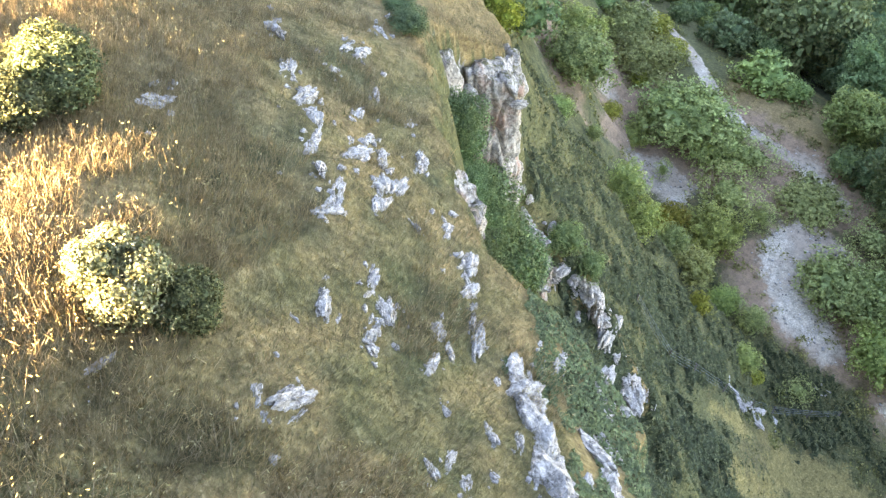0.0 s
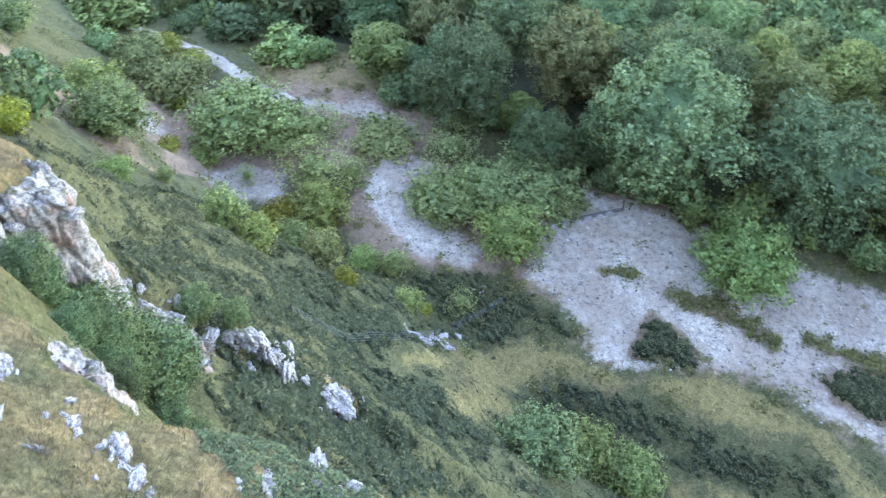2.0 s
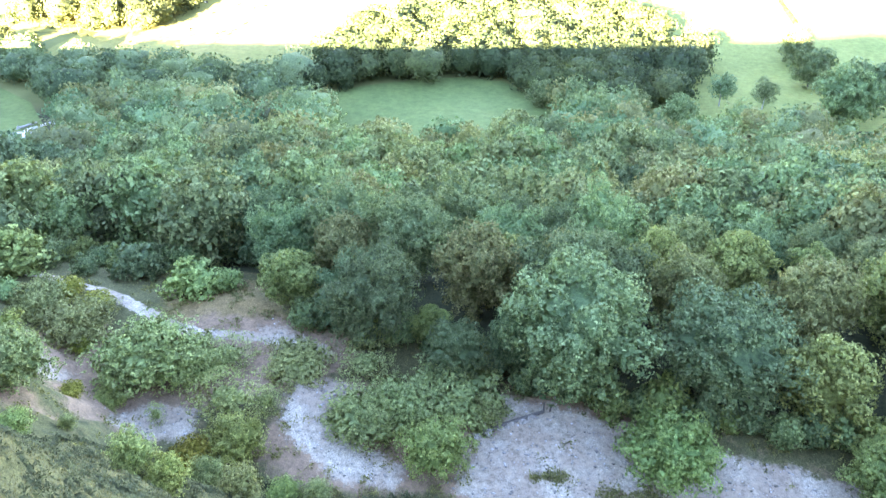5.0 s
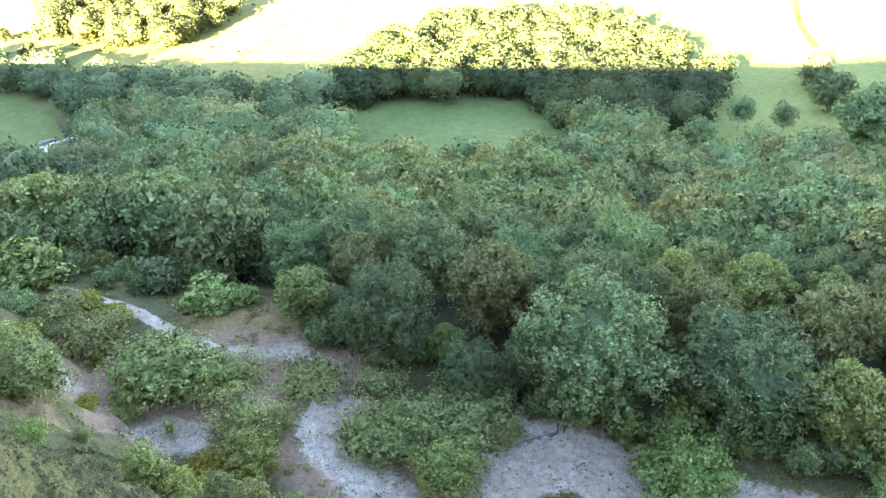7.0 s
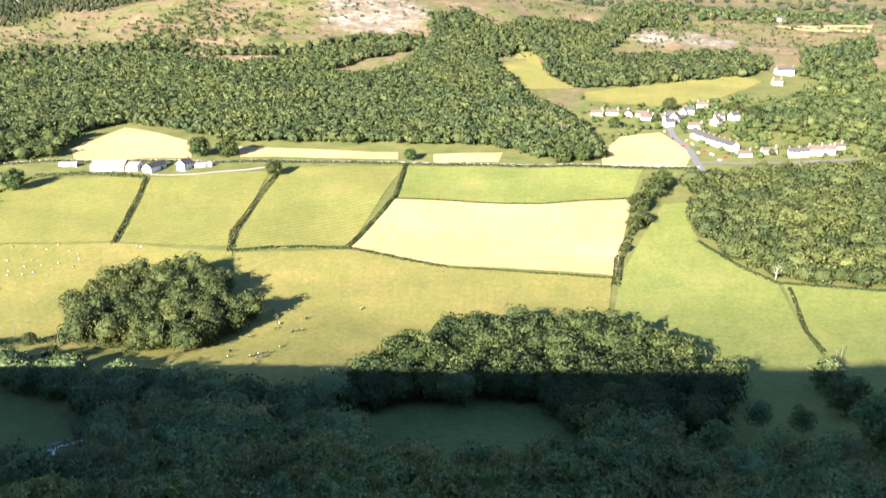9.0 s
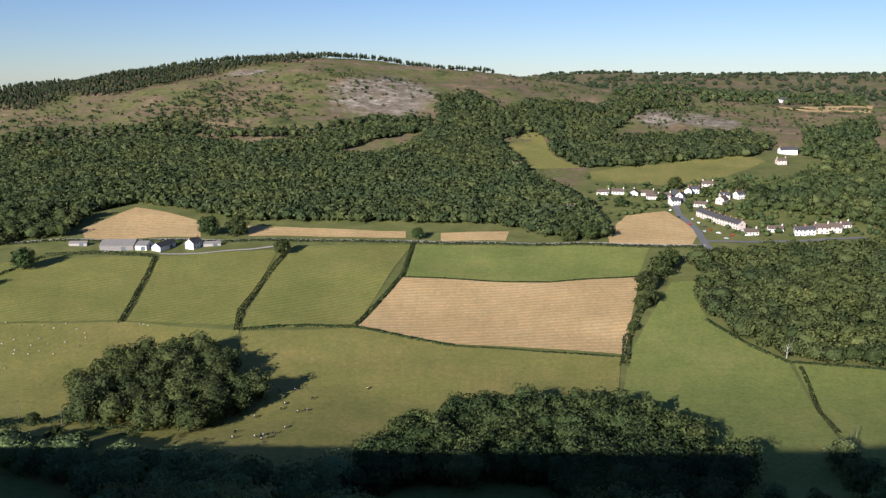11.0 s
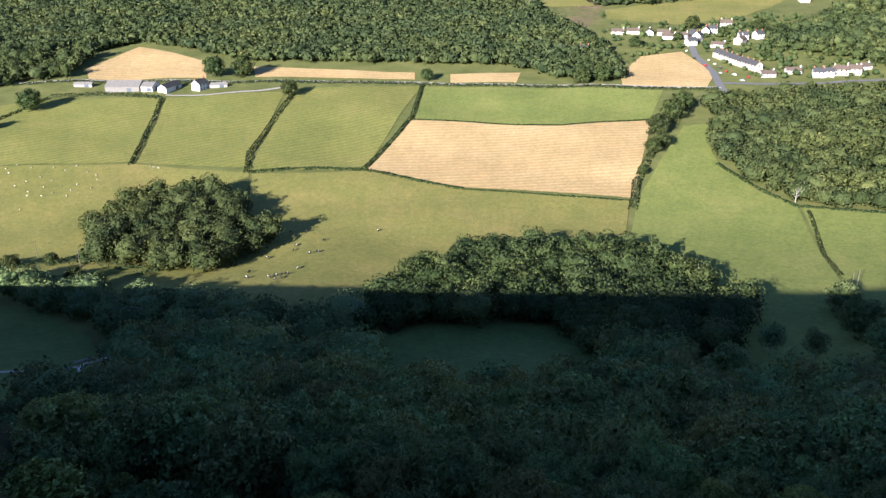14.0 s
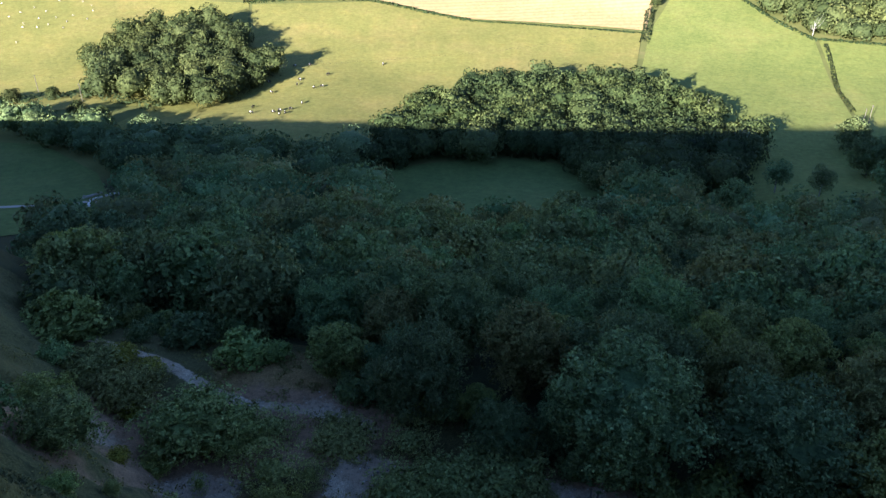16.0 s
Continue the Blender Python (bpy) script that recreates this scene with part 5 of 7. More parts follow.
OUTCROPS = (
    ("white limestone rock half sunk in dry grass", "rocks in the turf", ((-11.1, 2.8, 0.46), (-6.7, 0.0, 0.32), (-13.9, 6.9, 0.34), (-11.8, 5.8, 0.3), (-10.7, 5.3, 0.34), (-9.7, 4.9, 0.37), (-9.0, 4.3, 0.25), (-8.2, 4.0, 0.19),
        (-7.5, 3.7, 0.32), (-7.2, 3.3, 0.22), (-5.6, 2.0, 0.28), (-5.4, -1.0, 0.16), (-4.4, 0.2, 0.2), (-4.2, 0.5, 0.3), (-4.1, 0.1, 0.1), (-5.4, 1.4, 0.09))),
    ("pale weathered limestone rock breaking through steep turf", "rocks of the upper outcrop", ((-14.2, 10.2, 0.38), (-12.9, 8.2, 0.27), (-12.5, 8.3, 0.27), (-11.1, 7.5, 0.32), (-10.1, 6.2, 0.23), (-9.5, 6.0, 0.34), (-8.7, 5.0, 0.37),
        (-8.6, 5.6, 0.27), (-7.6, 5.0, 0.45), (-7.8, 4.9, 0.3), (-7.3, 4.4, 0.19), (-9.8, 7.3, 0.24), (-8.8, 6.8, 0.23), (-8.6, 6.6, 0.29), (-6.7, 5.5, 0.29), (-6.8, 4.8, 0.12), (-12.9, 7.3, 0.16), (-11.9, 7.0, 0.25))),
    ("grey-white limestone rock in a broken ledge", "rocks of the middle ledge", ((-5.7, 2.9, 0.25), (-5.3, 2.8, 0.25), (-5.0, 2.4, 0.28), (-5.2, 2.9, 0.21), (-4.8, 2.1, 0.16), (-4.7, 2.1, 0.16), (-5.8, 5.1, 0.39), (-5.2, 4.6, 0.23),
        (-4.8, 4.3, 0.18), (-4.4, 4.0, 0.27), (-4.7, 3.4, 0.19), (-4.1, 2.7, 0.2), (-3.4, 2.3, 0.09), (-4.6, 2.5, 0.08), (-4.3, 3.3, 0.15), (-3.6, 5.2, 0.29), (-3.6, 4.8, 0.19))),
    ("jointed white limestone block along the crag's brink", "rocks of the brink", ((-3.6, 4.0, 0.27), (-3.3, 3.8, 0.31), (-3.5, 4.3, 0.2), (-3.0, 3.7, 0.34), (-2.6, 3.5, 0.38), (-2.2, 3.2, 0.34), (-1.8, 2.9, 0.45), (-1.6, 2.8, 0.4),
        (-2.5, 2.9, 0.14), (-2.0, 2.7, 0.16), (-2.8, 2.6, 0.16), (-2.3, 1.6, 0.18), (-2.7, 1.7, 0.15), (-2.7, 1.4, 0.14), (-2.3, 2.1, 0.09), (-2.0, 4.2, 0.4), (-1.8, 4.4, 0.27), (-1.3, 3.7, 0.3), (-2.9, 5.8, 0.3), (-2.3, 5.7, 0.2), (-2.6, 5.4, 0.25))),
    ("rough limestone block of the lower rib below the crag", "rocks of the lower rib", ((-13.6, 17.9, 0.8), (-12.9, 19.2, 0.85), (-12.5, 19.3, 0.6), (-11.8, 19.8, 1.0), (-11.2, 19.9, 1.0), (-10.8, 19.8, 0.8), (-10.1, 19.7, 0.9),
        (-9.6, 19.7, 0.6), (-8.3, 19.9, 1.1), (-8.5, 19.2, 0.8), (-7.2, 20.5, 0.4), (-8.0, 19.8, 0.57), (-10.2, 19.5, 0.54), (-13.0, 19.0, 0.5), (-12.0, 19.6, 0.7))),
    ("low limestone block in brown grass along the lower rib", "rocks beside the lower rib", ((-14.9, 18.1, 0.80), (-14.7, 18.3, 0.70), (-14.2, 18.4, 0.80), (-13.8, 18.3, 0.70), (-13.4, 18.2, 0.60), (-11.2, 19.7, 0.50), (-10.6, 19.5, 0.60), (-10.0, 19.5, 0.55), (-9.4, 19.6, 0.40), (-8.7, 19.7, 0.60), (-14.3, 17.8, 0.50), (-13.0, 18.4, 0.50))),
    ("grey limestone debris on the slope below the fence", "slope debris", ((-7.9, 36.2, 0.7), (-6.1, 37.9, 0.9), (-4.4, 39.9, 0.6), (-5.6, 38.6, 0.7), (-5.2, 37.7, 0.5), (-6.8, 37.0, 0.6), (-3.9, 46.5, 0.7), (-3.2, 47.2, 0.6))),
)
for label, group, places in OUTCROPS:
    for x, y, s in places:
        set_rock(x, y, s * (1.05 if "rib" in group else 1.25), label, group)
        if s > 0.2:
            for k in range(3 if "rib" in group else 2):
                a = rng.uniform(0, 6.28) if "rib" in group else 2.37 + 3.14159 * (k % 2) + rng.normal(0, 0.45)
                q = s * rng.uniform(0.3, 0.65)
                far_ = s * rng.uniform(0.6, 1.5) if "rib" in group else s * rng.uniform(0.55, 1.5)
                set_rock(x + math.cos(a) * far_, y + math.sin(a) * far_, q, label, group, 0.28)


def rubble(places, seed):
    """Small fragments breaking through the turf along the outcrops' grain."""
    rng = np.random.default_rng(seed)
    vs, fs, k = [], [], 0
    forms = []
    for me in ROCKS[:4]:
        bm = bmesh.new()
        bmesh.ops.create_icosphere(bm, subdivisions=2, radius=0.5)
        o = Vector((len(forms) * 5.3, 1.7, 2.9))
        for v in bm.verts:
            v.co *= 1 + 1.0 * noise.fractal(v.co * 3.4 + o, 0.9, 2.0, 3)
        bm.faces.ensure_lookup_table()
        bm.verts.index_update()
        forms.append((np.array([v.co[:] for v in bm.verts]), np.array([[v.index for v in f.verts] for f in bm.faces])))
        bm.free()
    for x, y, s in places:
        for _ in range(3):
            a, c = rng.normal(0, s * 1.5), rng.normal(0, s * 0.5)
            px_, py_ = x - 0.72 * a + 0.69 * c, y + 0.69 * a + 0.72 * c
            q = min(0.22, s * rng.uniform(0.12, 0.5))
            p, f = forms[rng.integers(4)]
            th = rng.uniform(0, 6.28)
            ca, sa = math.cos(th) * q, math.sin(th) * q
            vs.append(np.stack([p[:, 0] * ca * 1.4 - p[:, 1] * sa + px_, p[:, 0] * sa * 1.4 + p[:, 1] * ca + py_, p[:, 2] * q * 0.7 + ground_z(px_, py_) - q * 0.05], -1))
            fs.append(f + k)
            k += len(p)
    return mesh_object("rock_rubble", np.concatenate(vs), np.concatenate(fs), ROCK)


tagged(rubble([p for _l, g, places in OUTCROPS[:4] for p in places], 23), "small white limestone fragments breaking through the turf", "stones", kind="stuff")


def crag_mesh(name, r0, r1, f0, f1, z0, z1, seed, slant=0.0, n=56, m=40, caps=26):
    """A standing crag: fissured sides rising from the slope to a broken, stepped top."""
    vs = []
    o = Vector((seed * 5.1, seed * 2.7, seed))
    cr, cf, hr, hf = (r0 + r1) / 2, (f0 + f1) / 2, (r1 - r0) / 2, (f1 - f0) / 2
    rows = m + caps
    for j in range(rows):
        k, t = (1.0, j / m) if j <= m else (1 - (j - m) / caps, 1.0)
        for i in range(n):
            a = 6.28318 * i / n
            c, s = math.cos(a), math.sin(a)
            q = (abs(c) ** 3.2 + abs(s) ** 3.2) ** (-1 / 3.2)
            taper = (1.16 - 0.22 * t) * max(k, 0.02)
            r, f = cr + c * q * hr * taper + slant * (t - 0.5), cf + s * q * hf * taper
            z = z0 + (z1 - z0) * t
            fis = noise.fractal(Vector((r * 1.1, f * 1.1, z * 0.22)) + o, 0.8, 2.0, 5)
            ledge = noise.noise(Vector((r * 0.4, f * 0.4, z * 1.5)) + o)
            cell, mid = noise.voronoi(Vector((r * 0.8, f * 0.8, z * 0.40)) + o)
            crack = max(0.0, 0.16 - (cell[1] - cell[0]))
            fine = noise.fractal(Vector((r * 3.5, f * 3.5, z * 1.6)) + o, 0.8, 2.0, 4)
            block = noise.cell(mid[0] * 9.1) - 0.5
            d = 0.20 * fis + 0.12 * ledge + 0.12 * fine - 1.3 * crack + 0.20 * block
            if k < 1:
                d *= k * k
            r, f = r + c * d, f + s * d
            if t >= 0.86:
                up = smooth(0.86, 1.0, t)
                cell, mid = noise.voronoi(Vector((r * 1.0, f * 1.0, 0.0)) + o)
                z += up * (0.18 * (noise.cell(mid[0] * 7.7) - 0.5) + 0.2 * noise.fractal(Vector((r * 1.3, f * 1.3, 3.0)) + o, 0.9, 2.0, 5) - 0.9 * max(0.0, 0.14 - (cell[1] - cell[0])) - 0.42 * (r - cr))
            x, y = xy(r, f)
            vs.append((float(x), float(y), float(z)))
    return mesh_object(name, vs, grid_faces(rows, n, True), CRAG)


PINNACLE = new("limestone_pinnacle")
bx, by = map(float, xy(2.0, 25.0))
PINNACLE.location = (bx, by, 141.0)
face = crag_mesh("rock_face", 0.85, 3.55, 21.9, 25.0, 137.5, 150.7, 3, -0.2, n=150, m=110)
face.parent = PINNACLE
face.location = (-bx, -by, -141.0)
for i, (r, f, z, s) in enumerate(((1.3, 22.1, 150.6, 0.4), (3.0, 22.2, 149.9, 0.4))):
    block = new("rock_block", ROCKS[i])
    block.parent = PINNACLE
    x, y = map(float, xy(r, f))
    block.matrix_basis = pose(x - bx, y - by, z - 141.0 - 0.1, 8 * (i % 3), 6 - 4 * (i % 4), 47 * i) @ Matrix.Diagonal((s * 1.3, s, s * 1.2, 1))
tagged(PINNACLE, "tall fissured limestone pinnacle with rusty lichen", "rock formation")
tagged(crag_mesh("limestone_buttress", -0.4, 0.95, 20.4, 22.0, 141.0, 152.6, 5, n=100, m=80), "pale limestone buttress beside the pinnacle", "rock formation")
tagged(crag_mesh("rock_rib", 0.2, 1.3, 11.0, 13.0, 149.0, 156.3, 8, n=60, m=36), "narrow limestone rib at the brink of a gully", "rock formation")
tagged(crag_mesh("lower_crag", 3.9, 5.4, 21.2, 23.4, 132.0, 140.5, 11, n=60, m=40), "lower limestone crag at the pinnacle's foot", "rock formation")


# ---- plants of the near hill ----
def bush_mesh(seed, width, tall, leaf, leaves, size, lobes=18, name="gorse_bush", label="", category="bush"):
    return make_tree(name, seed, width, tall, 0.02, leaf, lobes, leaves, size, 0.04, ragged=0.3, core=0.95, inner=-0.4, label=label, category=category, bunch=3)


GORSE = bush_mesh(90, 1.05, 1.0, LEAF_GORSE, 9000, 0.021, label="dense prickly gorse bush on the dry turf")
DARK_GORSE = bush_mesh(94, 1.05, 1.0, LEAF_DARK_GORSE, 9000, 0.021, label="broad dark green gorse bush in tall dry grass")
plant.set(GORSE, -6.05, -0.25, 1.05, 0, squash=1.15)
plant.set(DARK_GORSE, -5.7, 0.25, 0.8, 120, label="dark low juniper-like bush beside the gorse")
plant.set(DARK_GORSE, -11.2, 1.25, 1.25, 200, label="broad dark green gorse bush in tall dry grass")
plant.set(DARK_GORSE, -11.9, 1.5, 1.1, 80, label="broad dark green gorse bush in tall dry grass")
plant.set(DARK_GORSE, -10.9, 0.4, 1.0, 10, label="broad dark green gorse bush in tall dry grass")
IVY = bush_mesh(91, 2.0, 2.3, LEAF_OAK, 9500, 0.028, name="gully_shrub", label="leafy shrub in the gully below the crag", category="shrub")
for r, f, s, a in ((0.8, 19.5, 0.8, 0), (1.3, 19.5, 0.9, 90), (1.7, 19.8, 1.0, 30), (2.1, 20.9, 1.9, 140), (2.8, 20.9, 1.7, 200), (1.4, 20.9, 1.75, 60), (1.75, 20.6, 1.6, 250), (0.9, 20.2, 0.9, 15), (2.4, 20.4, 1.3, 75), (3.6, 21.4, 1.2, 280), (1.0, 17.0, 0.6, 20), (1.6, 17.6, 0.7, 80),
                   (2.2, 18.4, 0.8, 310), (2.2, 20.8, 0.9, 170), (1.4, 15.4, 0.6, 5), (2.0, 16.2, 0.65, 45), (2.8, 20.2, 0.7, 120), (2.9, 18.0, 0.6, 210), (2.4, 14.4, 0.55, 300)):
    plant.set(IVY, *map(float, xy(r, f)), s, a)
GREY = bush_mesh(92, 1.7, 1.5, LEAF_GREY, 3000, 0.04, name="whitebeam_shrub", label="grey-leaved whitebeam shrub on the ledge", category="shrub")
for r, f, s, a in ((3.7, 14.5, 1.0, 0), (4.4, 15.6, 0.9, 70), (4.9, 14.0, 0.7, 160)):
    plant.set(GREY, *map(float, xy(r, f)), s, a)
YEW = bush_mesh(93, 2.2, 1.4, LEAF_YELLOW, 3500, 0.05, name="box_bush", label="olive yellow-green bush behind the pinnacle")
plant.set(YEW, *map(float, xy(2.0, 29.0)), 1.0, 0)
plant.set(YEW, *map(float, xy(-0.9, 33.0)), 1.0, 60)
plant.set(IVY, *map(float, xy(-0.6, 19.4)), 0.5, 33, label="dark leafy shrub on the hill's brink", squash=0.6)
plant.set(IVY, *map(float, xy(-0.9, 20.3)), 0.45, 80, label="dark leafy shrub on the hill's brink", squash=0.6)

for x, y, scale, turn in ((-21.0, 20.1, 0.51, 0), (-27.4, 28.1, 0.77, 67), (-38.2, 42.2, 1.12, 134), (-40.9, 48.7, 1.26, 201), (-22.1, 19.2, 0.46, 268)):
    plant.set(THICKET[2], x, y, scale, turn, label="dark leafy shrub crowding the hill's flank")

def blades(name, pts, tall, wide, mat, label, seed, bend=0.5):
    """Grass: single thin blades, leaning with the slope."""
    rng = np.random.default_rng(seed)
    n = len(pts)
    a = rng.uniform(0, 6.283, n)
    h = tall * rng.uniform(0.5, 1.3, n)
    w = wide * rng.uniform(0.7, 1.4, n)
    z = height(pts[:, 0], pts[:, 1])
    base = np.stack([pts[:, 0], pts[:, 1], z - 0.02], -1)
    side = np.stack([np.cos(a), np.sin(a), np.zeros(n)], -1) * w[:, None]
    lean = np.stack([0.18 + bend * rng.normal(0, 0.4, n), 0.25 + bend * rng.normal(0, 0.4, n), np.ones(n)], -1)
    lean /= np.linalg.norm(lean, axis=1, keepdims=True)
    mid = base + lean * (h * 0.55)[:, None]
    tip = mid + (lean * 0.8 + np.stack([0.5 * np.cos(a + 1.6) * bend, 0.5 * np.sin(a + 1.6) * bend, -0.1 * np.ones(n)], -1)) * (h * 0.5)[:, None]
    flip = (np.cross(2 * side, tip - base) * (np.array((0.0, -1.0, 170.0)) - base)).sum(1) < 0
    side = np.where(flip[:, None], -side, side)
    v = np.stack([base - side, base + side, tip], 1).reshape(-1, 3)
    up = np.stack([rng.normal(0, 0.3, n), rng.normal(0, 0.3, n), np.ones(n)], -1)
    up = np.repeat(up / np.linalg.norm(up, axis=1, keepdims=True), 3, axis=0)
    return tagged(mesh_object(name, v, np.arange(3 * n).reshape(n, 3), mat, normals=up), label, "grass", kind="stuff")


def turf_points(n, seed, clump, fmax=34):
    rng = np.random.default_rng(seed)
    m = n // clump
    f = fmax * rng.uniform(0, 1, m * 3) ** 1.35 - 1.5
    r = rng.uniform(-1, 1, m * 3) * (4 + 0.25 * f) - 2.8 - 0.12 * f
    keep = (r < edge(f) + 0.15)
    r, f = r[keep][:m], f[keep][:m]
    s = rng.normal(0, 0.10, (len(r), clump, 2))
    r, f = (r[:, None] + s[..., 0]).ravel(), (f[:, None] + s[..., 1]).ravel()
    return np.stack(xy(r, f), -1), r, f


p, r, f = turf_points(210000, 1, 5)
blades("short_turf", p, 0.15, 0.0065, GREENBLADE, "short green and brown turf of the hill", 2, 0.9)
p, r, f = turf_points(270000, 3, 9)
w = waves(p[:, 0], p[:, 1], 5.5, 31) + 0.5 * waves(p[:, 0], p[:, 1], 1.6, 33)
p = p[(0.6 * w + 0.85 * smooth(-1.0, -6.0, r) - 0.12 > 0.1)]
blades("dry_grass", p[:150000], 0.36, 0.0052, STRAW, "tall straw-coloured dry grass in tufts", 4, 0.7)

def seed_heads(pts, seed):
    """Pale drooping seed heads above the dry grass."""
    rng = np.random.default_rng(seed)
    n = len(pts)
    at_ = np.stack([pts[:, 0] + rng.normal(0.06, 0.06, n), pts[:, 1] + rng.normal(0.08, 0.06, n), height(pts[:, 0], pts[:, 1]) + rng.uniform(0.18, 0.48, n)], -1)
    v, fc = leaf_quads(at_, np.tile((0.2, -0.3, 1.0), (n, 1)), 0.0075, rng, 0.5, 3.0)
    return tagged(mesh_object("seed_heads", v, fc, SEED), "pale nodding seed heads of dry grass", "grass", kind="stuff")


seed_heads(p[::5][:16000], 41)

# brambles and rough grass below the crag
def slope_points(n, seed, low, high, size):
    rng = np.random.default_rng(seed)
    r = rng.uniform(4, 62, n * 5)
    f = rng.uniform(-34, 56, n * 5)
    x, y = xy(r, f)
    keep = in_view(x, y, 75, -64) & (y < 66) & (y > 5)
    x, y = x[keep], y[keep]
    br = brambles(x, y)
    k = (br + rng.normal(0, 0.10, len(br)) > low) & (br + rng.normal(0, 0.12, len(br)) < high)
    return x[k][:n], y[k][:n], br[k][:n]


# the thicket: a lumpy body of stems and leaves over the slope, with sprays on it
gr, gf = np.meshgrid(np.arange(4, 62, 0.33), np.arange(-34, 56, 0.33), indexing="ij")
gx, gy = xy(gr.ravel(), gf.ravel())
bb = brambles(gx, gy)


def thicket_top(x, y, br):
    k = smooth(0.44, 0.62, br + 0.05 * waves(x, y, 1.9, 43))
    return k * (0.30 + 0.55 * np.clip(br - 0.5, 0, 0.8)) + k * (0.16 * waves(x, y, 2.6, 41) + 0.10 * waves(x, y, 1.1, 45)) - 0.25 * (1 - k)


gz = height(gx, gy) + thicket_top(gx, gy, bb)
fc = grid_faces(*gr.shape)
ok = (in_view(gx, gy, 75, -64) & (gy < 66) & (gy > 5) & (bb > 0.40))[fc].any(1)
x, y, br = slope_points(150000, 8, 0.46, 9, 1)
rg = np.random.default_rng(9)
zz = height(x, y) + np.maximum(thicket_top(x, y, br), 0.0) + rg.uniform(0, 0.07, len(x))
nrm = np.stack([0.15 + 0 * x, -0.1 + 0 * x, 1 + 0 * x], -1)
v, f4 = leaf_quads(np.stack([x, y, zz], -1), nrm, 0.075, rg, 0.6, 1.7)
fc, n_ = fc[ok], len(gx)
used, inv = np.unique(fc, return_inverse=True)
body = np.stack([gx, gy, gz], -1)[used]
fc = inv.reshape(fc.shape)
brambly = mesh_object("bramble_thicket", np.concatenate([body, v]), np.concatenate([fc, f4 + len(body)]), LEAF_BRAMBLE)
# body painted darker, as the shadowed holes between its leaf sprays
brambly.data.attributes.new("shade_tone", "FLOAT", "POINT").data.foreach_set("value", np.repeat((-2.2, 0.3), (len(body), len(v))).astype(np.float32))
tagged(brambly, "dark bramble thicket sprawling over the slope", "bramble", kind="stuff")
rg = np.random.default_rng(19)
r, f = rg.uniform(0.2, 4.6, 110000), rg.uniform(-3, 22, 110000)
x, y = xy(r, f)
br = brambles(x, y)
k = (br > 0.42) & (r < edge(f) + 2.2)
x, y, br = x[k][:40000], y[k][:40000], br[k][:40000]
lift = 0.03 + 0.22 * np.clip(br - 0.4, 0, 0.6) * rg.uniform(0, 1, len(x))
v, fc = leaf_quads(np.stack([x, y, height(x, y) + lift], -1), np.stack([0.5 + 0 * x, 0.2 + 0 * x, 1 + 0 * x], -1), 0.032, rg, 0.5, 1.4)
tagged(mesh_object("brink_bramble", v, fc, LEAF_BRAMBLE), "low brambles and ivy along the crag's brink", "bramble", kind="stuff")
x, y, br = slope_points(90000, 18, -0.3, 0.58, 1)
blades("rough_grass", np.stack([x, y], -1), 0.28, 0.018, SLOPEBLADE, "rough grass on the slope and quarry edge", 6, 1.0)


# low herbs and seedlings on the quarry floor
rg = np.random.default_rng(61)
hx, hy = rg.uniform(-52, 44, 9000), rg.uniform(36, 84, 9000)
keep = (waves(hx, hy, 9, 61) + 0.7 * waves(hx, hy, 3.3, 62) > 0.25) & (hy < wood_front(hx)) & (brambles(hx, hy) < 0.5)
for q in GRAVEL:
    keep &= (soft_in(hx, hy, q, 2.0) < 0.75) | (rg.uniform(0, 1, 9000) < 0.06)
gx_, gy_ = rg.uniform(2, 40, 5000), rg.uniform(38, 53, 5000)
tuft = np.zeros(5000, bool)
for q in GRASSY:
    tuft |= (soft_in(gx_, gy_, q, 1.5) + 0.35 * waves(gx_, gy_, 2.2, 66) > 0.62)
hx, hy = np.concatenate([np.repeat(hx[keep], 16), np.repeat(gx_[tuft], 20)]), np.concatenate([np.repeat(hy[keep], 16), np.repeat(gy_[tuft], 20)])
hx, hy = hx + rg.normal(0, 0.28, len(hx)), hy + rg.normal(0, 0.28, len(hx))
v, f4 = leaf_quads(np.stack([hx, hy, height(hx, hy) + rg.uniform(0.02, 0.3, len(hx))], -1), np.tile((0.0, 0.0, 1.0), (len(hx), 1)), 0.10, rg, 0.7, 1.3)
tagged(mesh_object("quarry_herbs", v, f4, SLOPEBLADE), "low herbs and seedlings scattered over stony earth", "herbs", kind="stuff")


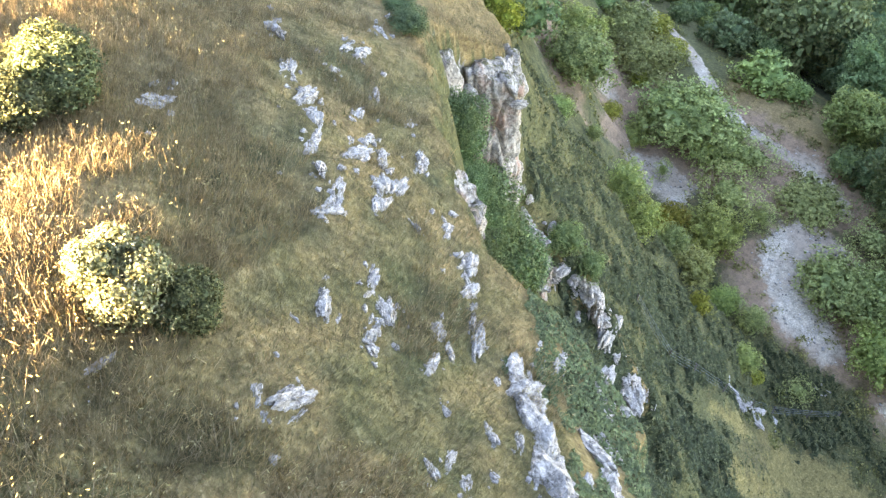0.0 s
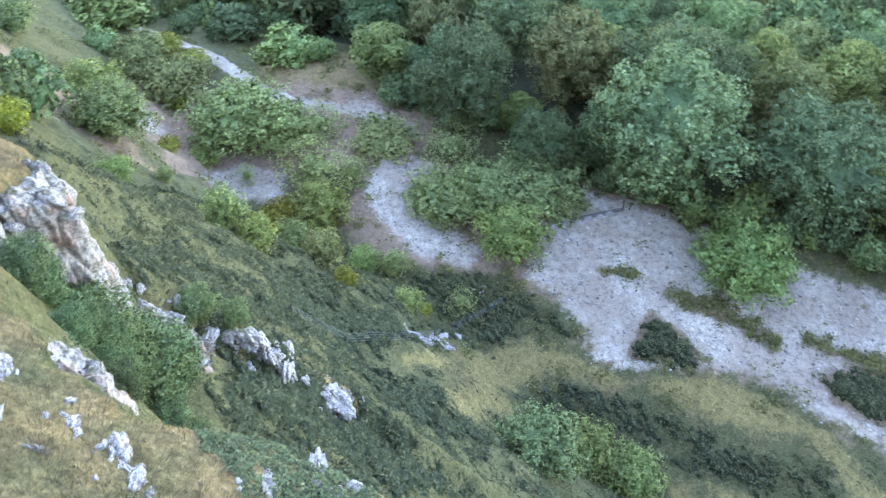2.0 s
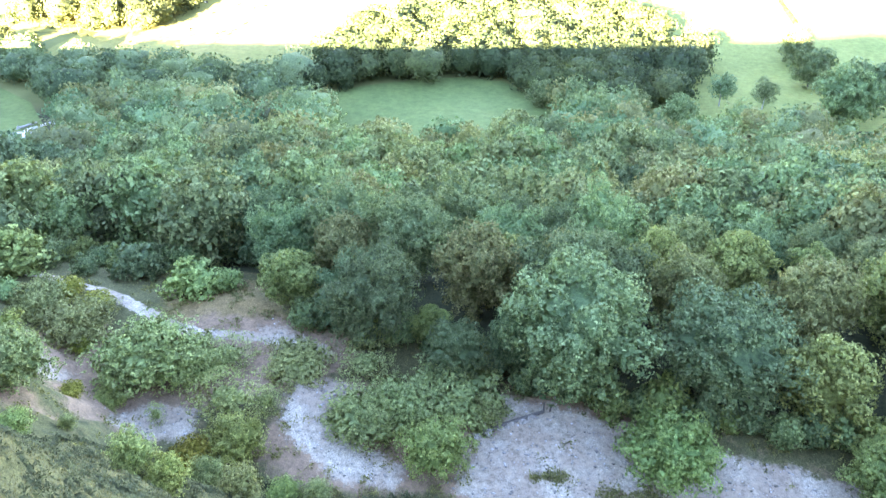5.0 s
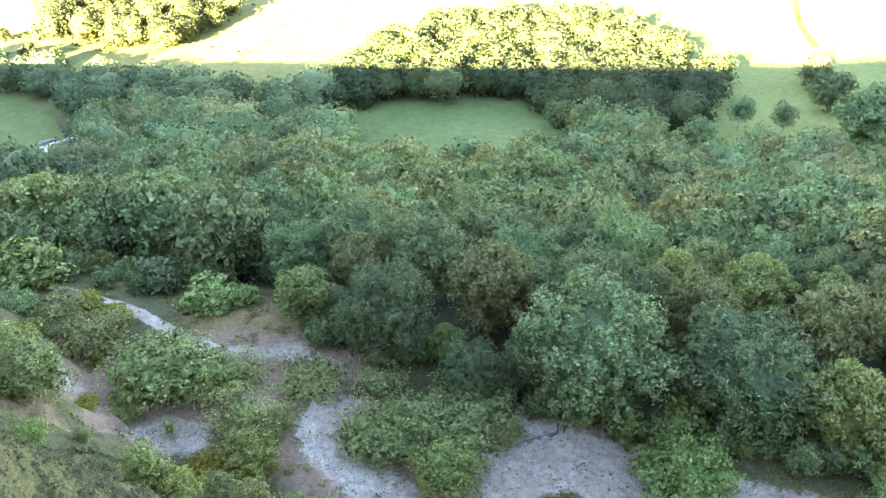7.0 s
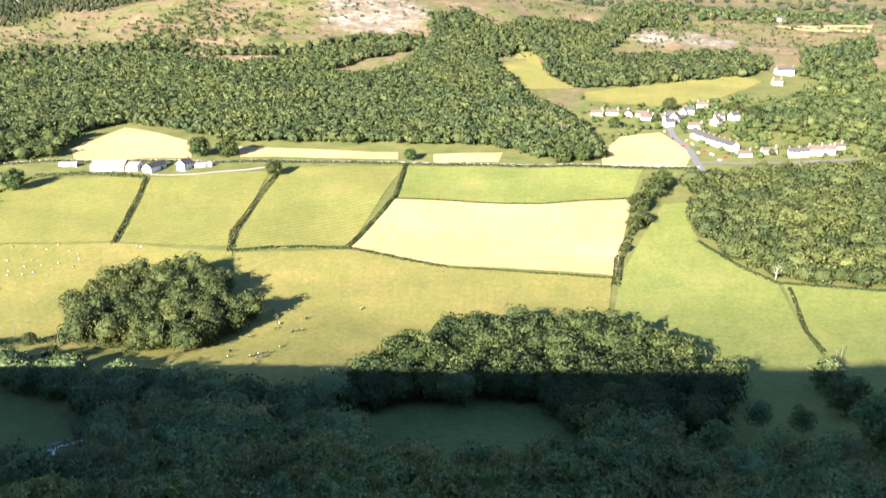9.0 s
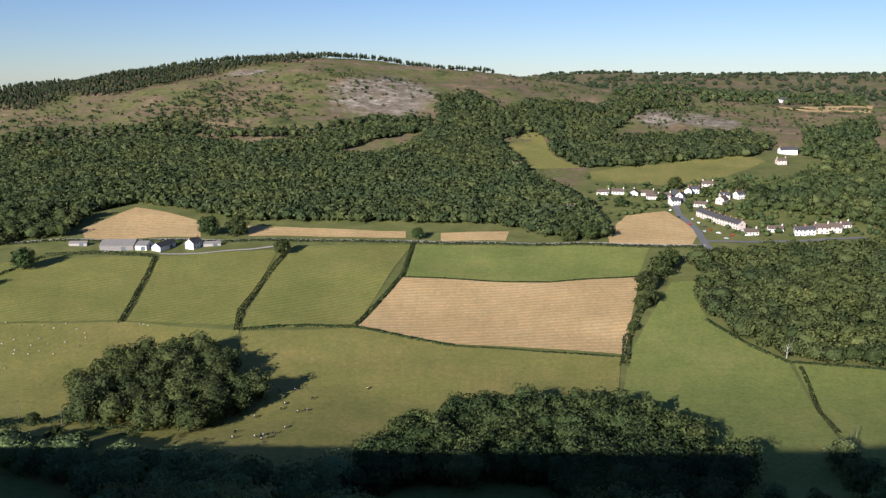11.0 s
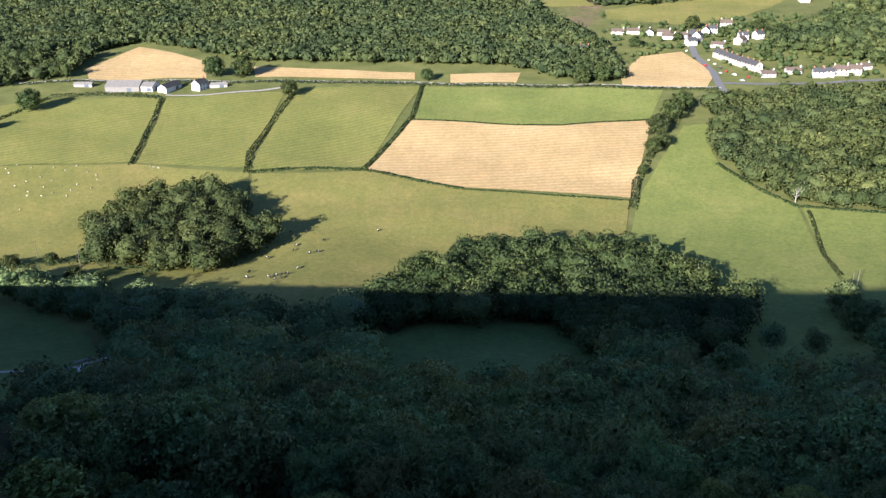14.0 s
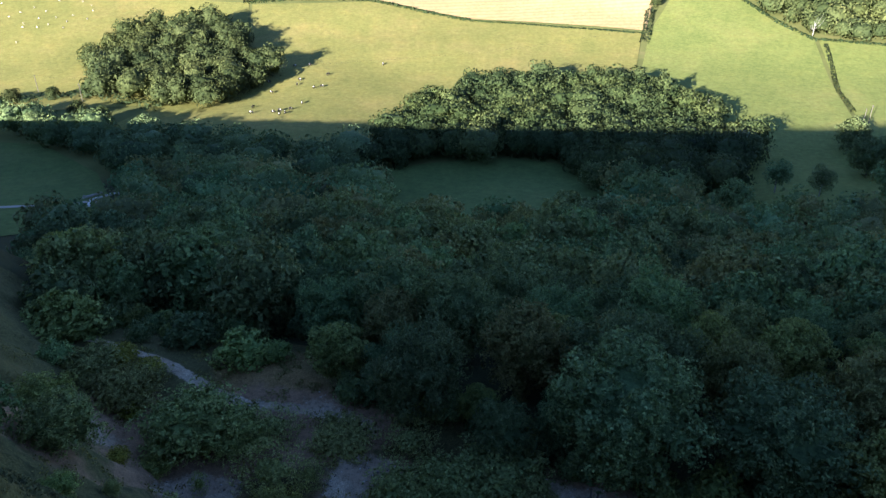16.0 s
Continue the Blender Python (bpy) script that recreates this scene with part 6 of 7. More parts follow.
def loose_stones(n, seed):
    """Loose stones over the quarry floor, thickest on the gravel."""
    rg = np.random.default_rng(seed)
    x, y = rg.uniform(-44, 50, n), rg.uniform(28, 74, n)
    g = np.zeros(n)
    for q in GRAVEL:
        g = np.maximum(g, soft_in(x, y, q, 2.0))
    for q in ISLANDS + GRASSY:
        g = np.minimum(g, 1 - soft_in(x, y, q, 1.0))
    k = (g * (0.6 + 0.6 * waves(x, y, 6, 71)) > rg.uniform(0.1, 1, n)) & (y < wood_front(x))
    x, y = x[k], y[k]
    m = len(x)
    form = np.array([(1, 0, 0.1), (0.1, 0.9, 0), (-0.9, 0.1, 0.1), (0, -1, 0), (0.1, 0.1, 0.75), (0, 0, -0.5)])
    tri = np.array([(0, 1, 4), (1, 2, 4), (2, 3, 4), (3, 0, 4), (1, 0, 5), (2, 1, 5), (3, 2, 5), (0, 3, 5)])
    size = 0.05 + 0.12 * rg.uniform(0, 1, m) ** 3
    v = form[None] * rg.uniform(0.6, 1.4, (m, 6, 3)) * size[:, None, None] * np.array([1.2, 1.0, 0.8])
    v += np.stack([x, y, height(x, y) + 0.02], -1)[:, None]
    return mesh_object("loose_stones", v.reshape(-1, 3), (tri[None] + 6 * np.arange(m)[:, None, None]).reshape(-1, 3), LOOSE)


tagged(loose_stones(26000, 73), "loose grey limestone stones on the quarry floor", "stones", kind="stuff")


# ---- fences, barrier and posts ----
def tube_part(name, path, radii, mat, parent, sides=6, label=""):
    return mesh_object(name, *[np.array(q) for q in tube(path, radii, sides)], mat, parent, label)


def wire_fence(points, tall=1.15):
    ob = new("wire_fence")
    x0, y0 = points[0]
    ob.location = (x0, y0, ground_z(x0, y0))
    o = Vector(ob.location)
    tops = []
    for i, (x, y) in enumerate(points):
        g = Vector((x, y, ground_z(x, y))) - o
        lean = Vector((0.12 * math.sin(i * 2.3), -0.1 * math.cos(i * 1.7), 0))
        t = g + Vector((0, 0, tall)) + lean
        tube_part("post", [g - Vector((0, 0, 0.3)), g + Vector((0, 0, 0.4)) + lean * 0.4, t], [0.06, 0.055, 0.05], POST_WOOD, ob)
        tops.append((g, t))
    for k in (0.25, 0.5, 0.75, 0.97):
        path = []
        for (g, t), (g2, t2) in zip(tops, tops[1:]):
            path += [g.lerp(t, k), (g.lerp(t, k) + g2.lerp(t2, k)) / 2 - Vector((0, 0, 0.08))]
        path.append(tops[-1][0].lerp(tops[-1][1], k))
        tube_part("wire", path, [0.012] * len(path), WIRE, ob, 4)
    return tagged(ob, "sagging wire fence on leaning weathered posts", "fence")


wire_fence([(-13.0, 28.0), (-10.9, 30.6), (-9.4, 32.3), (-7.6, 34.3), (-6.2, 38.6), (-5.0, 41.3), (-3.0, 43.4), (-1.2, 45.0)])

log = new("log_barrier")
log.location = (2.9, 55.0, ground_z(2.9, 55.0))
d = Vector((6.2, 2.6, ground_z(9.2, 57.6) - ground_z(2.9, 55.0)))
tube_part("log", [Vector((0, 0, 0.22)), d * 0.5 + Vector((0, 0, 0.3)), d + Vector((0, 0, 0.25))], [0.22, 0.2, 0.17], POST_WOOD, log, 9)
for i in range(9):
    boulder = new("boulder", ROCKS[i % 8])
    boulder.parent = log
    boulder.matrix_basis = Matrix.Translation(d * (i / 9) + Vector((0.25 * math.sin(i * 2.2), -0.3, 0.2))) @ pose(0, 0, 0, 10, 20 * (i % 3), 36 + 25 * math.sin(i * 1.9)) @ Matrix.Diagonal((0.8, 0.7, 0.7, 1))
tube_part("stake", [d + Vector((0.15, 0.15, -0.2)), d + Vector((0.1, 0.2, 1.3))], [0.1, 0.08], POST_WOOD, log)
tube_part("stake", [d + Vector((0.75, 0.3, -0.2)), d + Vector((0.85, 0.3, 0.9))], [0.1, 0.08], POST_WOOD, log)
tagged(log, "weathered log and pale boulders barring the gravel track", "barrier")


trunk = new("fallen_trunk")
trunk.location = (-133.4, 235.8, ground_z(-133.4, 235.8))
d = Vector((3.2, 6.2, ground_z(-130.2, 242.0) - ground_z(-133.4, 235.8)))
tube_part("stem", [Vector((0, 0, 0.5)), d * 0.5 + Vector((0.2, 0, 0.55)), d + Vector((0, 0, 0.5))], [0.5, 0.42, 0.26], DEADWOOD, trunk, 9)
tube_part("root_plate", [Vector((-0.5, -0.3, -0.3)), Vector((0, 0, 0.4)), Vector((0.1, 0.4, 1.3))], [0.55, 0.6, 0.25], DEADWOOD, trunk, 8)
tagged(trunk, "bleached fallen trunk lying on a shaded meadow", "fallen tree")


# ---- hedges ----
def hedge(points, tall=2.0, wide=1.8, size=0.7, label="dark trimmed field hedge", leaf=None):
    """A clipped hedge along a line: leafy sprays over a rounded bank."""
    rng = np.random.default_rng(int(abs(points[0][0]) * 10) + len(points))
    out, nr = [], []
    for (x0, y0), (x1, y1) in zip(points, points[1:]):
        L = math.hypot(x1 - x0, y1 - y0)
        n = int(L * 7)
        t = rng.uniform(0, 1, n)
        a = rng.uniform(-0.2, 3.34, n)
        nx, ny = -(y1 - y0) / L, (x1 - x0) / L
        off = np.cos(a) * wide / 2
        x, y = x0 + (x1 - x0) * t + nx * off, y0 + (y1 - y0) * t + ny * off
        h = tall * (0.85 + 0.25 * waves(x, y, 9, 2))
        out.append(np.stack([x, y, height(x, y) + np.maximum(np.sin(a), 0) ** 0.6 * h * rng.uniform(0.75, 1.05, n)], -1))
        nr.append(np.stack([nx * np.cos(a), ny * np.cos(a), np.sin(a)], -1))
    v, f = leaf_quads(np.concatenate(out), np.concatenate(nr), size, rng, 0.5)
    return tagged(mesh_object("hedge", v, f, leaf or LEAF_HEDGE), label, "hedge", "field hedges")


for pts, tall, wide in (
        (((-257, 639), (-243, 575), (-228.4, 506)), 2.3, 2.6), (((-165, 672), (-161.9, 658), (-161.9, 600), (-160.6, 530), (-153.5, 498)), 2.4, 3.0), (((-64.7, 694), (-64.4, 608), (-84, 511)), 2.2, 2.6),
        (((-153, 499), (-111.5, 510), (-83.5, 508.5), (-54, 495), (-22.9, 482)), 1.8, 2.4), (((-22.9, 482), (25.7, 474.5), (72.9, 469)), 0.8, 1.2), (((71, 455), (74.5, 470.5), (78.7, 497), (99.7, 560)), 3.0, 4.5),
        (((165, 457), (160, 427), (153, 395), (150.4, 365)), 0.9, 2.0), (((132, 530), (146, 491), (161, 463), (206, 455), (280, 445)), 1.4, 2.4), (((-360, 560), (-349, 610), (-343, 636)), 2.0, 2.5),
        (((-343, 640), (-306, 646.5), (-257, 638.5)), 2.8, 4.0), (((-63, 604), (40.7, 599), (104.5, 617)), 0.7, 1.0), (((-460, 655), (-335, 681), (-176, 690), (-66, 696), (92, 686), (165, 684)), 2.0, 3.5),
        (((-230, 350), (-190, 362), (-150, 345)), 3.5, 6.0)):
    hedge(pts, tall, wide)


def strip(name, line, width, mat, label, lift=0.35):
    """A lane: a ribbon along a line, laid over the ground."""
    vs = []
    pts = []
    for (x0, y0), (x1, y1) in zip(line, line[1:]):
        n = max(2, int(math.hypot(x1 - x0, y1 - y0) / 6))
        pts += [(x0 + (x1 - x0) * k / n, y0 + (y1 - y0) * k / n) for k in range(n)]
    pts.append(line[-1])
    for i, (x, y) in enumerate(pts):
        a, c = pts[max(i - 1, 0)], pts[min(i + 1, len(pts) - 1)]
        L = math.hypot(c[0] - a[0], c[1] - a[1])
        nx, ny = -(c[1] - a[1]) / L * width / 2, (c[0] - a[0]) / L * width / 2
        for s in (1, -1):
            vs.append((x + nx * s, y + ny * s, ground_z(x + nx * s, y + ny * s) + lift))
    return tagged(mesh_object(name, vs, grid_faces(len(pts), 2), mat, flat=False), label, "road", kind="structure")


strip("road", ((186, 900), (172, 840), (168.6, 812.6), (166.1, 781.6), (171.5, 737.7), (168.5, 700), (167, 660)), 6.0, TARMAC, "grey village road")
strip("lane", ((-460, 660), (-333, 685.5), (-176, 694), (-66, 700), (92, 690.5), (168, 688)), 4.0, LANE, "pale country lane behind a hedge")
strip("lane", ((170, 700), (205, 697), (240.2, 702), (300, 712)), 5.0, TARMAC, "lane along the village front")
strip("lane", ((-257, 648), (-225, 652), (-190, 664), (-166, 680)), 3.0, LANE, "pale farm drive")
strip("lane", ((-190, 206), (-150, 222), (-128, 232), (-112, 222)), 3.0, LANE, "pale farm track in shade")


# ---- farm and village ----
def box(name, size, at_, mat, parent, label="", rot=0):
    bm = bmesh.new()
    bmesh.ops.create_cube(bm, size=1)
    for v in bm.verts:
        v.co = Vector((v.co.x * size[0], v.co.y * size[1], v.co.z * size[2]))
    me = bpy.data.meshes.new(name)
    bm.to_mesh(me)
    bm.free()
    me.materials.append(mat)
    ob = new(name, me)
    ob.parent = parent
    ob.matrix_basis = pose(*at_, 0, 0, rot)
    return tagged(ob, label) if label else ob


def prism(name, w, d, h0, h1, mat, parent, thick=0.0, over=0.0):
    """Gabled walls (thick 0) or a pitched roof of two slabs with overhang."""
    if not thick:
        sec = [(-d / 2, -0.6), (d / 2, -0.6), (d / 2, h0), (0, h1), (-d / 2, h0)]
    else:
        k = (h1 - h0) / (d / 2)
        e = d / 2 + over
        sec = [(-e, h0 - over * k), (0, h1), (e, h0 - over * k), (e, h0 - over * k + thick), (0, h1 + thick), (-e, h0 - over * k + thick)]
    W = w / 2 + over
    vs = [(-W, y, z) for y, z in sec] + [(W, y, z) for y, z in sec]
    n = len(sec)
    bm = bmesh.new()
    bv = [bm.verts.new(v) for v in vs]
    bm.faces.new(bv[:n])
    bm.faces.new(bv[n:])
    for i in range(n):
        j = (i + 1) % n
        bm.faces.new((bv[i], bv[j], bv[n + j], bv[n + i]))
    bmesh.ops.recalc_face_normals(bm, faces=bm.faces)
    me = bpy.data.meshes.new(name)
    bm.to_mesh(me)
    bm.free()
    me.materials.append(mat)
    ob = new(name, me)
    ob.parent = parent
    return ob


def house(name, w, d, h0, h1, wall, roof, label, chimneys=1, bays=3, floors=2, category="house"):
    ob = new(name)
    prism("wall", w, d, h0, h1, wall, ob)
    r = prism("roof", w, d, h0 + 0.05, h1 + 0.05, roof, ob, 0.22, 0.35)
    for k in range(chimneys):
        x = (w / 2 - 0.7) * (1 if k == 0 else -1)
        box("chimney", (0.9, 0.7, 2.0), (x, 0, h1 + 0.6), BRICK if roof is SLATE else wall, r)
    for side in (-1, 1):
        for fl in range(floors):
            for k in range(bays):
                x = -w / 2 + w * (k + 0.5) / bays
                if fl == 0 and k == bays // 2:
                    box("door", (1.0, 0.12, 2.0), (x, side * (d / 2 + 0.02), 1.0), PAINT, ob)
                else:
                    box("window", (1.2, 0.12, 1.2), (x, side * (d / 2 + 0.02), 1.5 + fl * 2.6), DARK_GLASS, ob)
    if floors > 1:
        for side in (-1, 1):
            box("window", (0.12, 1.1, 1.2), (side * (w / 2 + 0.02), 0, 4.1), DARK_GLASS, ob)
    return tagged(ob, label, category)


def shed(name, w, d, h0, h1, wall, roof, label, category="barn"):
    ob = new(name)
    prism("wall", w, d, h0, h1, wall, ob)
    prism("roof", w, d, h0 + 0.05, h1 + 0.05, roof, ob, 0.15, 0.3)
    box("door", (3.4, 0.14, 3.0), (w * 0.2, -d / 2 - 0.02, 1.5), PAINT, ob)
    box("door", (0.14, 3.0, 3.0), (w / 2 + 0.02, 0, 1.5), PAINT, ob)
    return tagged(ob, label, category)


COTTAGE = house("cottage", 9, 7, 4.8, 7.4, RENDERED, SLATE, "white two-storey cottage with a slate roof", 2)
BUNGALOW = house("bungalow", 12, 8, 2.7, 5.0, RENDERED, BROWN_TILE, "white bungalow with a brown tiled roof", 1, 4, 1)
TERRACE = house("terraced_house", 6.5, 8, 5.0, 7.8, PALE_WALL, SLATE, "terraced house with slate roof and red chimney", 1, 2)
PINK = house("stone_house", 11, 8, 5.0, 7.8, PALE_WALL, BROWN_TILE, "pale stone house with a tiled roof", 2)
VILLA = house("white_villa", 22, 9, 6.2, 9.5, RENDERED, SLATE, "large white villa on the hillside", 2, 6)
FARMHOUSE = house("farmhouse", 11, 8, 5.2, 8.2, RENDERED, SLATE, "white farmhouse with a slate roof", 2)
BARN = shed("barn", 26, 20, 4.0, 7.4, SHEET, SHEET, "wide pale sheet-roofed farm barn")
BYRE = shed("byre", 9, 16, 3.6, 6.0, RENDERED, SHEET, "long white byre with a pale roof")
STABLE = shed("stable", 20, 8, 3.6, 6.4, RENDERED, SLATE, "stable block with a dark slate roof")
HUT = shed("shed", 14, 6, 2.4, 3.8, STONE_WALL, SHEET, "low stone shed with a pale roof", "shed")

for kind, x, y, turn, group in (
        (BARN, -294.5, 664, 6, "farm buildings"), (BYRE, -274.4, 663, 0, "farm buildings"), (STABLE, -259.5, 664, 75, "farm buildings"), (FARMHOUSE, -237.2, 669.6, 70, "farm buildings"), (HUT, -331.6, 671, 8, "farm buildings"),
        (HUT, -225.0, 677, 15, "farm buildings"),
        (BUNGALOW, 108, 866, -8, "village houses"), (BUNGALOW, 122.8, 868, -5, "village houses"), (BUNGALOW, 138, 865, 80, "village houses"), (BUNGALOW, 151, 862, -12, "village houses"), (BUNGALOW, 153, 846, -10, "village houses"),
        (BUNGALOW, 165, 850, -15, "village houses"), (COTTAGE, 179, 842, 60, "village houses"), (COTTAGE, 190.9, 866, 75, "village houses"), (COTTAGE, 199, 874, -10, "village houses"), (PINK, 218, 902, -15, "village houses"),
        (PINK, 214.5, 829, 55, "village houses"), (COTTAGE, 221, 846, 0, "village houses"), (BUNGALOW, 192, 815, -20, "village houses"), (COTTAGE, 169, 822, 20, "village houses"),
        (TERRACE, 185, 779, -62, "terrace row"), (TERRACE, 188.1, 773.3, -62, "terrace row"), (TERRACE, 191.2, 767.5, -62, "terrace row"), (TERRACE, 194.3, 761.8, -62, "terrace row"), (TERRACE, 197.4, 756, -62, "terrace row"),
        (TERRACE, 200.5, 750.3, -62, "terrace row"), (TERRACE, 203.6, 744.5, -62, "terrace row"), (TERRACE, 206.7, 738.8, -62, "terrace row"), (BUNGALOW, 211, 722, 10, "village houses"), (BUNGALOW, 234.8, 733, -5, "village houses"),
        (COTTAGE, 251.6, 722.5, -8, "village houses"), (COTTAGE, 259, 723.5, -8, "village houses"), (PINK, 270, 727, -8, "village houses"), (PINK, 281, 729, -8, "village houses"), (BUNGALOW, 294, 745, 20, "village houses"),
        (VILLA, 364.8, 1113, 10, "village houses"), (PINK, 336, 1046, 5, "village houses"), (FARMHOUSE, 25.8, 989, 0, "village houses"), (TERRACE, 52, 796, -5, "village houses"), (TERRACE, 58.5, 795.4, -5, "village houses"),
        (TERRACE, 65, 794.8, -5, "village houses"), (TERRACE, 71.5, 794.2, -5, "village houses"), (VILLA, 531, 1680, 0, "village houses"), (COTTAGE, 236, 850, 30, "village houses"), (HUT, 175, 834, 40, "village houses")):
    z = min(ground_z(x + a, y + b_) for a in (-3, 3) for b_ in (-3, 3)) - 0.1
    m = pose(x, y, z, 0, 0, turn)
    if kind in plant.used:
        made = copy_thing(kind, m)
    else:
        plant.used.add(kind)
        kind.matrix_basis = m
        made = kind
    tagged(made, group=group)

# cars by the road, livestock, poles
CAR = new("parked_car")
bm = bmesh.new()
prof = [(-2.1, 0.35), (2.1, 0.35), (2.15, 0.75), (1.3, 0.9), (0.7, 1.42), (-1.2, 1.45), (-1.9, 0.95), (-2.15, 0.8)]
va, vb = [bm.verts.new((x, -0.85, z)) for x, z in prof], [bm.verts.new((x, 0.85, z)) for x, z in prof]
bm.faces.new(va)
bm.faces.new(vb)
for i in range(len(prof)):
    j = (i + 1) % len(prof)
    bm.faces.new((va[i], va[j], vb[j], vb[i]))
bmesh.ops.recalc_face_normals(bm, faces=bm.faces)
me = bpy.data.meshes.new("body")
bm.to_mesh(me)
bm.free()
CARS = []
for c in CAR_PAINTS:
    m2 = me.copy()
    m2.materials.append(c)
    root = CAR if not CARS else new("parked_car")
    o = new("body", m2)
    o.parent = root
    for x in (-1.35, 1.35):
        for y in (-0.8, 0.8):
            tube_part("wheel", [(x, y - 0.1, 0.33), (x, y + 0.1, 0.33)], [0.33, 0.33], RUBBER, root, 10)
    CARS.append(tagged(root, "parked car beside the village road", "car", "parked cars"))
spots_c = [(161.5, 800), (163.5, 775), (168.0, 752), (174.5, 768), (177.0, 757), (179.5, 746), (182, 735), (176, 730), (186, 724), (172, 822), (195, 716), (188, 706)]
for i, (x, y) in enumerate(spots_c):
    k = CARS[i % 4]
    m = pose(x, y, ground_z(x, y) + 0.1, 0, 0, 70 + 25 * (i % 3))
    if i < 4:
        k.matrix_basis = m
    else:
        copy_thing(k, m)


def beast(name, size, mat, label, category):
    """A grazing animal: barrel body, lowered head, four legs."""
    ob = new(name)
    bm = bmesh.new()
    bmesh.ops.create_icosphere(bm, subdivisions=2, radius=0.5)
    for v in bm.verts:
        v.co = Vector((v.co.x * 1.7, v.co.y * 0.72, v.co.z * 0.85 + 1.0)) * size
    m_ = bpy.data.meshes.new("body")
    bm.to_mesh(m_)
    bm.free()
    m_.materials.append(mat)
    o = new("body", m_)
    o.parent = ob
    tube_part("head", [(0.7 * size, 0, 1.15 * size), (1.0 * size, 0, 0.9 * size), (1.15 * size, 0, 0.5 * size)], [0.2 * size, 0.19 * size, 0.12 * size], mat, ob, 6)
    for x in (-0.55, 0.55):
        for y in (-0.2, 0.2):
            tube_part("leg", [(x * size, y * size, 0.85 * size), (x * size, y * size, 0)], [0.11 * size, 0.07 * size], mat, ob, 5)
    return tagged(ob, label, category)


COW = beast("cow", 1.0, HIDE, "black and white cow grazing in the pasture", "cow")
SHEEP = beast("sheep", 0.6, WOOL, "white sheep grazing on dry pasture", "sheep")
cows = ((-105.8, 409.6), (-98.2, 411.6), (-62.3, 416.7), (-86.7, 398.2), (-112.7, 387.2), (-98.9, 390.3), (-98.3, 382.3), (-89.2, 377.7), (-86.1, 379.6), (-107.6, 371.3), (-90.0, 355.2), (-110.1, 348.4),
        (-108.3, 339.8), (-97.1, 343.8), (-93.8, 340.2), (-95.8, 338.5), (-92.9, 345.9), (-99.0, 341.0))
flock = ((-302.6, 496), (-299, 502.8), (-287.4, 498), (-273.7, 499.3), (-264.7, 495.4), (-261.2, 503), (-274.7, 483.9), (-265, 478.6), (-279.5, 476.5), (-264.3, 467.3), (-255, 469), (-245.9, 462.8), (-267.2, 453.9),
         (-259, 454), (-261.4, 434.2), (-244.5, 454.6), (-246.2, 471.7), (-296.6, 488.7), (-254.7, 458.3), (-215.5, 504.8), (-212.8, 503.8), (-209.3, 502.2), (-238, 480), (-242, 488), (-250, 494), (-283, 470), (-270, 460), (-236, 467))
for kind, places, group in ((COW, cows, "grazing cattle"), (SHEEP, flock, "flock of sheep")):
    for i, (x, y) in enumerate(places):
        m = pose(x, y, ground_z(x, y) + 0.22, 0, 0, (i * 137) % 360)
        if i:
            copy_thing(kind, m)
        else:
            kind.matrix_basis = m
            tagged(kind, group=group)

POLE = new("power_pole")
tube_part("pole", [(0, 0, -0.5), (0, 0, 8.6)], [0.17, 0.12], POST_WOOD, POLE, 7)
tube_part("crossarm", [(-0.9, 0, 8.2), (0.9, 0, 8.2)], [0.08, 0.08], POST_WOOD, POLE, 5)
tagged(POLE, "wooden power pole at the field's edge", "pole", "power poles")
for i, (x, y) in enumerate(((-131.8, 384.5), (-187.7, 367.7), (-188.6, 352.3), (-217.5, 368.5), (147.1, 345.4), (151.2, 350))):
    m = pose(x, y, ground_z(x, y), 0, 0, 20 * i)
    if i:
        copy_thing(POLE, m)
    else:
        POLE.matrix_basis = m

# wires between the poles
WIRES = new("overhead_wire")
line_p = [(-217.5, 368.5), (-187.7, 367.7), (-131.8, 384.5), (0, 420), (90, 470)]
for k in (-0.6, 0.6):
    path = []
    for (x0, y0), (x1, y1) in zip(line_p, line_p[1:]):
        for q in range(8):
            t = q / 8
            x, y = x0 + (x1 - x0) * t, y0 + (y1 - y0) * t
            z = (ground_z(x0, y0) * (1 - t) + ground_z(x1, y1) * t) + 8.3 - 5 * t * (1 - t)
            path.append((x + k, y, z))
    tube_part("wire", path, [0.012] * len(path), RUBBER, WIRES, 4)
tagged(WIRES, "thin overhead wires strung across the pasture", "wire")

